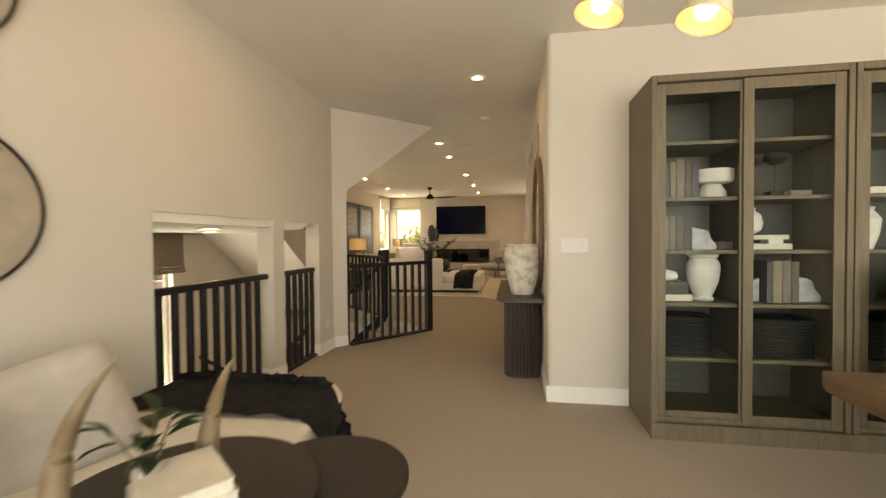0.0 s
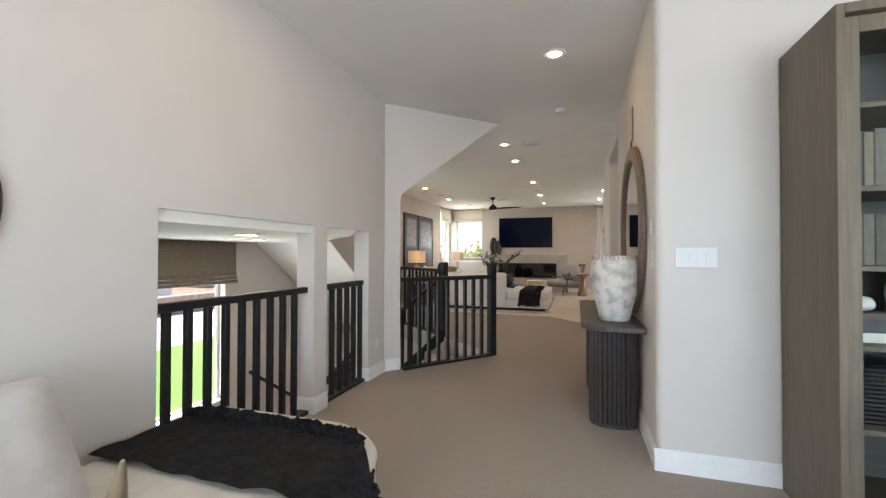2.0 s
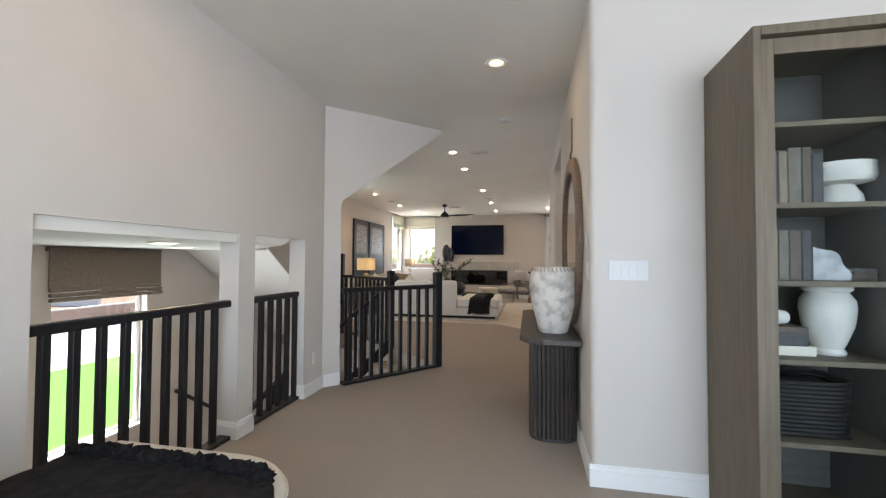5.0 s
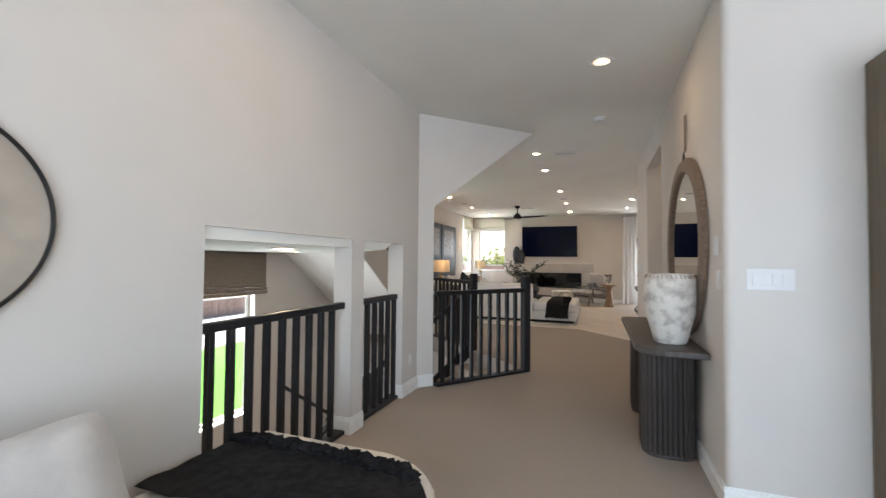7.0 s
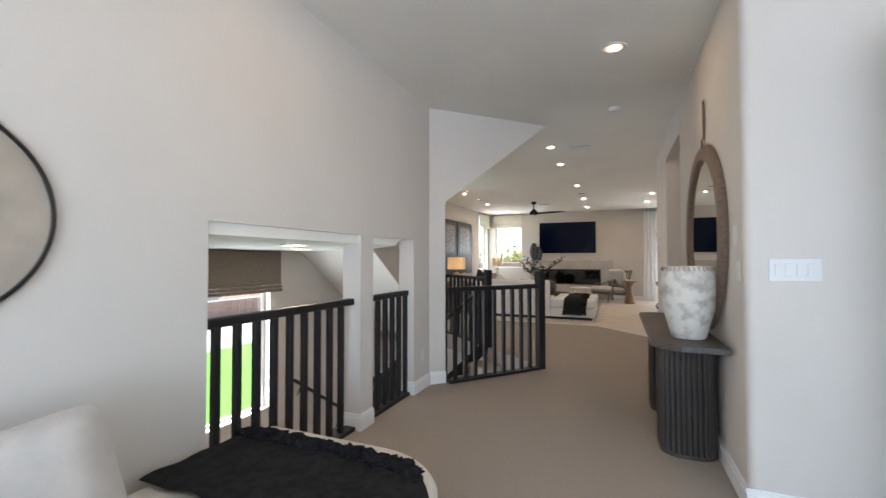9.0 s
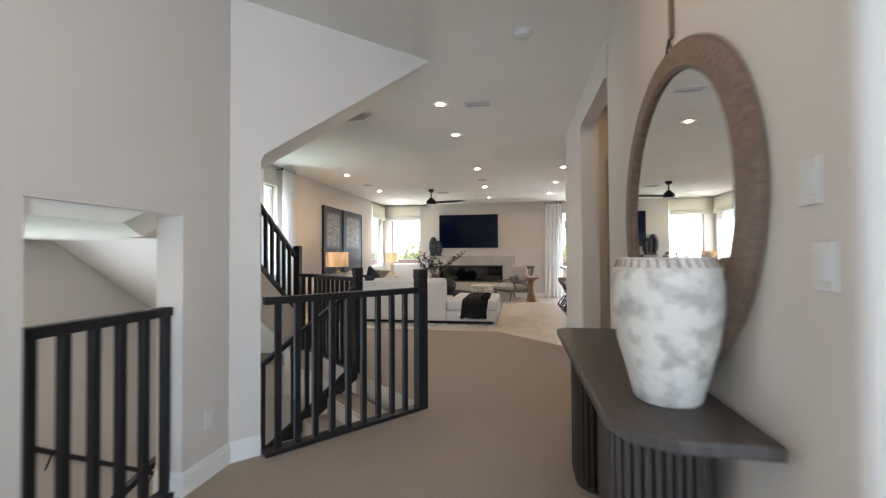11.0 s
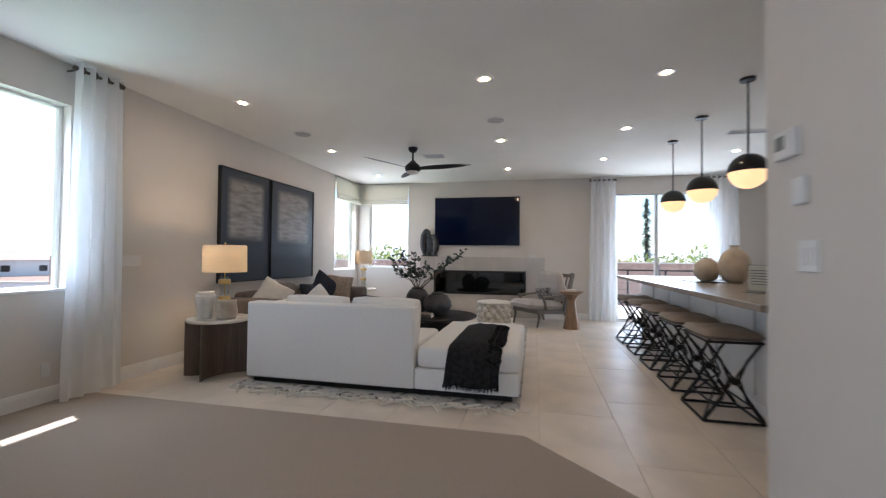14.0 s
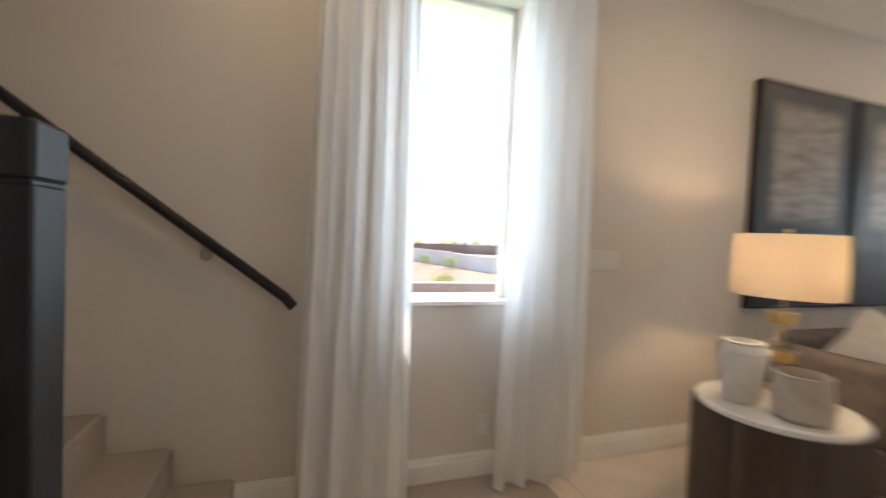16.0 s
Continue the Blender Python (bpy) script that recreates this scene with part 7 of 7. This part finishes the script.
for k in range(6):
    bm = box(-0.12, 0.10 - 0.03 * (k % 3), -0.0045, -0.0038, 0.20 - k * 0.025, 0.208 - k * 0.025, bm=bm)
part("text_lines", bm, mat("grey_ink", (0.18, 0.18, 0.18), 0.8), t, "illegible grey print lines")


def wall_units():
    door_m = mat("greige_cabinet_paint", (0.44, 0.42, 0.385), 0.5, vary=0.04)
    for y in [9.6 + 0.62 * i for i in range(10)]:
        u = thing("upper_cabinet", "greige wall cabinet with slim dark pulls", "cabinet", Matrix.Translation((0, y, 0)), "wall cabinets")
        part("body", box(4.22, 4.598, 0.0, 0.617, 1.47, 2.72, 0.002), door_m, u)
        for lo, hi in ((1.475, 2.22), (2.225, 2.715)):
            d = part("door", box(4.200, 4.2195, 0.004, 0.613, lo, hi, 0.003), door_m, u)
            part("pull", box(4.178, 4.198, 0.03, 0.045, lo + 0.04, lo + 0.20, 0.003), METAL, d)
        b = thing("base_cabinet", "greige base cabinet with slim dark pulls", "cabinet", Matrix.Translation((0, y, 0)), "base cabinets")
        part("body", box(3.98, 4.598, 0.0, 0.617, 0.10, 0.89, 0.002), door_m, b)
        part("toe_kick", box(4.04, 4.598, 0.0, 0.617, 0.0, 0.10), METAL, b)
        d = part("door", box(3.96, 3.9795, 0.004, 0.613, 0.11, 0.885, 0.003), door_m, b)
        part("pull", box(3.938, 3.958, 0.03, 0.045, 0.62, 0.80, 0.003), METAL, d)
    w = thing("worktop", "white quartz worktop along the kitchen wall", "worktop")
    part("slab", box(3.94, 4.598, 9.6, 15.8, 0.892, 0.932, 0.004), MARBLE, w)
    part("backsplash", box(4.585, 4.598, 9.6, 15.8, 0.935, 1.466), mat("charcoal_splashback", (0.035, 0.035, 0.037), 0.25), w, "dark backsplash")
    f = thing("kitchen_faucet", "matt black gooseneck faucet", "faucet", Matrix.Translation((2.30, 11.5, 1.015)))
    part("spout", tube([(0, 0, 0), (0, 0, 0.25)] + [(-0.10 + 0.10 * math.cos(a), 0, 0.25 + 0.10 * math.sin(a)) for a in [i * math.pi / 10 for i in range(1, 10)]] + [(-0.20, 0, 0.18)], 0.013, 10), METAL, f, smooth=True)
    part("base", lathe([(0.03, 0), (0.03, 0.01), (0.02, 0.03), (0, 0.03)], 20), METAL, f, smooth=True)
    part("lever", bar((0, 0.015, 0.07), (0, 0.09, 0.10), 0.014, 0.014), METAL, f)


wall_units()


# ---- outdoors ----
SAND = mat("pale_desert_sand", (0.52, 0.46, 0.40), 0.95, vary=0.12, scale=0.4, bump=0.3, bscale=8)
BLOCK = mat("reddish_block_wall", (0.30, 0.205, 0.165), 0.9, vary=0.12, scale=3, bump=0.3, bscale=20)
TURF = mat("bright_artificial_turf", (0.10, 0.30, 0.035), 0.95, vary=0.15, scale=20, bump=0.6, bscale=200)
STUCCO = mat("white_stucco", (0.72, 0.69, 0.64), 0.9, vary=0.04)
CONCRETE = mat("pale_concrete", (0.50, 0.48, 0.45), 0.9, vary=0.06, scale=3)
# Leaf colour raised above natural foliage to paint the bright outdoor haze.
SHRUB = sheer("hazed_shrub", (0.32, 0.36, 0.14), 0.0)
setting("ground", box(-2500, 2500, -2500, 2500, -3.75, -3.55), SAND, "pale desert ground around the house", "ground")
setting("lawn", prism([(-20.0, 3.5), (-6.2, 3.5), (-6.2, 10.0), (-10.5, 13.5), (-10.5, 24), (-20.0, 24)], -3.55, -3.50), TURF, "bright green artificial lawn", "lawn")
setting("pavement", box(-30, -20.0, -40, 60, -3.55, -3.52), CONCRETE, "pale concrete street beyond the lawn", "road")
# Unseen eave, sized so the sun leaves only a thin floor patch.
setting("unseen_eave", boxes([(OX - 1.04, OX - 0.17, 6.5, TY + 0.9, 3.10, 3.28), (OX - 0.17, 5.2, TY + 0.17, TY + 0.9, 3.10, 3.28)]), STUCCO, "unseen stucco eave that trims the sun patch", "eave")
# Unseen slab, added so no sky light leaks in above the ceiling.
setting("sky_block_slab", box(-4.75, 5.3, -3.3, TY + 0.17, 3.30, 3.45), STUCCO, "unseen slab that keeps sky light out of the rooms", "roof")
setting("balcony_floor", box(0.2, 5.2, TY + 0.18, 19.6, -0.25, -0.03), CONCRETE, "pale concrete balcony floor", "balcony")
br = thing("balcony_railing", "dark metal balcony railing", "railing")
part("top_rail", bar((0.2, 19.5, 1.0), (5.2, 19.5, 1.0), 0.05, 0.04), METAL, br)
part("bottom_rail", bar((0.2, 19.5, 0.07), (5.2, 19.5, 0.07), 0.04, 0.03), METAL, br)
for i in range(6):
    part("post", box(0.2 + i * 0.99, 0.25 + i * 0.99, 19.475, 19.525, -0.03, 1.0), METAL, br)
for i in range(4):
    part("cable", tube([(0.2, 19.5, 0.25 + i * 0.19), (5.2, 19.5, 0.25 + i * 0.19)], 0.006, 6), METAL, br)
for x0, x1, y0, y1, z in ((-31.0, -30.7, -60, 42, -2.12), (-60, 60, 47.0, 47.3, 0.95), (-110.3, -110, -90, 130, -0.9), (-90, 90, 85, 85.4, 0.3)):
    t = thing("block_wall", "reddish concrete block boundary wall", "wall", group="boundary walls")
    part("masonry", box(x0, x1, y0, y1, -3.55, z), BLOCK, t)
    part("coping", box(x0 - 0.04, x1 + 0.04, y0 - 0.04, y1 + 0.04, z, z + 0.1), CONCRETE, t)


def house(x, y, w, d, h, turn, roof_h):
    t = thing("house", "white stucco house with low tiled roof", "house", pose(x, y, -3.55, 0, 0, turn), "distant houses")
    part("walls", box(-w / 2, w / 2, -d / 2, d / 2, 0, h), STUCCO, t)
    bm = bmesh.new()
    a = [bm.verts.new(p) for p in ((-w / 2 - 0.5, -d / 2 - 0.5, h), (w / 2 + 0.5, -d / 2 - 0.5, h), (w / 2 + 0.5, d / 2 + 0.5, h), (-w / 2 - 0.5, d / 2 + 0.5, h))]
    b = [bm.verts.new(p) for p in ((-w / 4, 0, h + roof_h), (w / 4, 0, h + roof_h))]
    for f in ((a[0], a[1], b[1], b[0]), (a[1], a[2], b[1]), (a[2], a[3], b[0], b[1]), (a[3], a[0], b[0]), (a[3], a[2], a[1], a[0])):
        bm.faces.new(f)
    part("roof", bm, BLOCK, t)
    for i in range(3):
        for z in ((1.0,) if h < 4 else (1.0, 4.0)):
            for sd in (-1, 1):
                part("window", box(-w / 3 + i * w / 3 - 0.7, -w / 3 + i * w / 3 + 0.7, sd * (d / 2 + 0.02) - 0.02, sd * (d / 2 + 0.02) + 0.02, z, z + 1.3), METAL, t)


DIRT = mat("brown_graded_dirt", (0.19, 0.118, 0.082), 0.95, vary=0.2, scale=0.6, bump=0.4, bscale=5)
setting("ground_lot", box(-109.8, -31.2, -60, 110, -3.56, -3.46), DIRT, "bare brown building lots beyond the street", "ground")
for x0, y0, x1, y1, z in ((-76.0, 27.7, -64.0, 30.5, -1.2), (-64.0, 30.5, -43.0, 35.4, -1.35), (-96.0, 23.0, -76.0, 27.7, -1.1)):
    w = thing("garden_wall", "white rendered garden wall across the lots", "wall", group="white lot walls")
    part("masonry", bar((x0, y0, (z - 3.5) / 2), (x1, y1, (z - 3.5) / 2), 0.3, z + 3.5), STUCCO, w)
    part("coping", bar((x0, y0, z + 0.04), (x1, y1, z + 0.04), 0.4, 0.08), CONCRETE, w)
for args in ((-162, 71, 12, 9, 3.6, 70, 1.2), (-110, 70, 18, 12, 3.4, 80, 2), (-100, 8, 15, 11, 3.4, 95, 2), (-90, 105, 18, 12, 6, 60, 2), (-60, 130, 20, 12, 3.5, 20, 2), (20, 150, 22, 13, 3.5, 0, 2), (-25, 140, 18, 12, 6, 5, 2)):
    house(*args)


def bush_mesh(r, n, seed):
    rng = random.Random(seed)
    vs, fs = [], []
    for k in range(n):
        a, b = rng.uniform(0, 6.283), math.acos(rng.uniform(-0.2, 1))
        rr = r * rng.uniform(0.45, 1.0) * (1 + 0.3 * math.sin(3 * a + seed))
        p = Vector((math.cos(a) * math.sin(b), math.sin(a) * math.sin(b), math.cos(b) * 0.9)) * rr + Vector((0, 0, r * 0.55))
        q = Euler((rng.uniform(0, 6), rng.uniform(0, 6), rng.uniform(0, 6))).to_matrix()
        s = r * rng.uniform(0.06, 0.11)
        i = len(vs)
        vs += [tuple(p + q @ Vector(c) * s) for c in ((-1, 0, 0), (0, -0.45, 0.1), (1, 0, 0), (0, 0.45, 0.1))]
        fs.append((i, i + 1, i + 2, i + 3))
    me = bpy.data.meshes.new("bush")
    me.from_pydata(vs, [], fs)
    me.update()
    return me


def shrub(x, y, r, n, seed, z=-3.55):
    t = thing("shrub", "green desert shrub paled for haze", "shrub", pose(x, y, z, 0, 0, seed * 40), "shrubs")
    me = bush_mesh(r, n, seed)
    part("foliage", me, SHRUB, t)
    part("stem", tube([(0, 0, 0), (0, 0, r * 0.6)], r * 0.06, 6), TWIG, t)


rng = random.Random(77)
for i in range(18):
    shrub(-34 - rng.uniform(0, 30), rng.uniform(-20, 12), rng.uniform(0.6, 1.3), 260, i, -3.46)
for i, (x, y, r) in enumerate(((-36.6, 20.2, 1.15), (-67.0, 27.2, 1.2), (-60.0, 29.0, 1.3), (-48.5, 31.6, 0.8), (-72.5, 25.8, 1.0))):
    shrub(x, y, r, 600, i + 90, -3.46)
for i in range(26):
    shrub(-30 + i * 3.3 + rng.uniform(-1, 1), 52 + rng.uniform(0, 8), rng.uniform(3.0, 4.2), 2000, i + 20)
for i in range(16):
    shrub(-114 - rng.uniform(0, 8), -10 + i * 6 + rng.uniform(-2, 2), rng.uniform(2.6, 3.6), 500, i + 60)


def tall_tree(x, y, h, seed):
    t = thing("conifer_tree", "tall slender conifer paled for haze beyond the wall", "tree", Matrix.Translation((x, y, -3.55)))
    part("trunk", tube([(0, 0, 0), (0, 0, h * 0.98)], 0.2, 8, radii=[0.35, 0.08]), TWIG, t)
    rg = random.Random(seed)
    vs, fs = [], []
    for k in range(520):
        s = rg.uniform(0.22, 1.0)
        w = h * 0.10 * (1.05 - s) ** 0.55 * (0.75 + 0.25 * math.sin(s * 60))
        a = rg.uniform(0, 6.283)
        rr = w * rg.uniform(0.3, 1.0)
        p = Vector((rr * math.cos(a), rr * math.sin(a), h * s - rr * 0.25))
        d = Vector((math.cos(a), math.sin(a), -0.3))
        e = d.cross(Vector((0, 0, 1))).normalized() * 0.19
        i = len(vs)
        vs += [tuple(p - d * 0.55), tuple(p + e), tuple(p + d * 0.55), tuple(p - e)]
        fs.append((i, i + 1, i + 2, i + 3))
    me = bpy.data.meshes.new("needles")
    me.from_pydata(vs, [], fs)
    me.update()
    # Needles are lightened: distance haze is put into their colour.
    part("crown", me, sheer("hazed_conifer", (0.24, 0.29, 0.24), 0.0), t)


tall_tree(14.6, 68, 13.2, 5)


def hills():
    bm = bmesh.new()
    lo, hi = [], []
    for i in range(121):
        a = radians(30 + 200 * i / 120)
        r = 1400
        h = 30 + 38 * max(0, noise.noise((i * 0.11, 0.3, 0))) + 7 * noise.noise((i * 0.45, 2, 0))
        lo.append(bm.verts.new((r * math.cos(a), r * math.sin(a), -4)))
        hi.append(bm.verts.new((1.25 * r * math.cos(a), 1.25 * r * math.sin(a), h)))
    for i in range(120):
        bm.faces.new((lo[i], lo[i + 1], hi[i + 1], hi[i]))
    return bm


setting("backdrop", hills(), mat("hazy_hill", (0.42, 0.43, 0.47), 1.0, vary=0.1, scale=0.01), "hazy desert hills on the horizon", "hills")


# ---- floor tiles ----
TILE_MESH = {}


def floor_tile(x0, x1, y0, y1):
    w, d = round(x1 - x0 - 0.004, 4), round(y1 - y0 - 0.004, 4)
    if (w, d) not in TILE_MESH:
        TILE_MESH[w, d] = finish(box(-w / 2, w / 2, -d / 2, d / 2, -0.0045, 0.0, 0.0012, 1))
        TILE_MESH[w, d].materials.append(TILE)
    ob = new("tile", TILE_MESH[w, d])
    ob.parent = tile_floor
    ob.location = ((x0 + x1) / 2, (y0 + y1) / 2, 0.0005)


col = 0
x = -4.56
while x < 4.55:
    y = 8.88 - 1.2 + (0.4 * (col % 3))
    while y < TY:
        a, b = max(y, 8.88), min(y + 1.2, TY - 0.005)
        if b - a > 0.05 and not (b < 9.9 and x + 0.6 < -0.9):
            floor_tile(x, min(x + 0.6, 4.58), a, b)
        y += 1.2
    x += 0.6
    col += 1
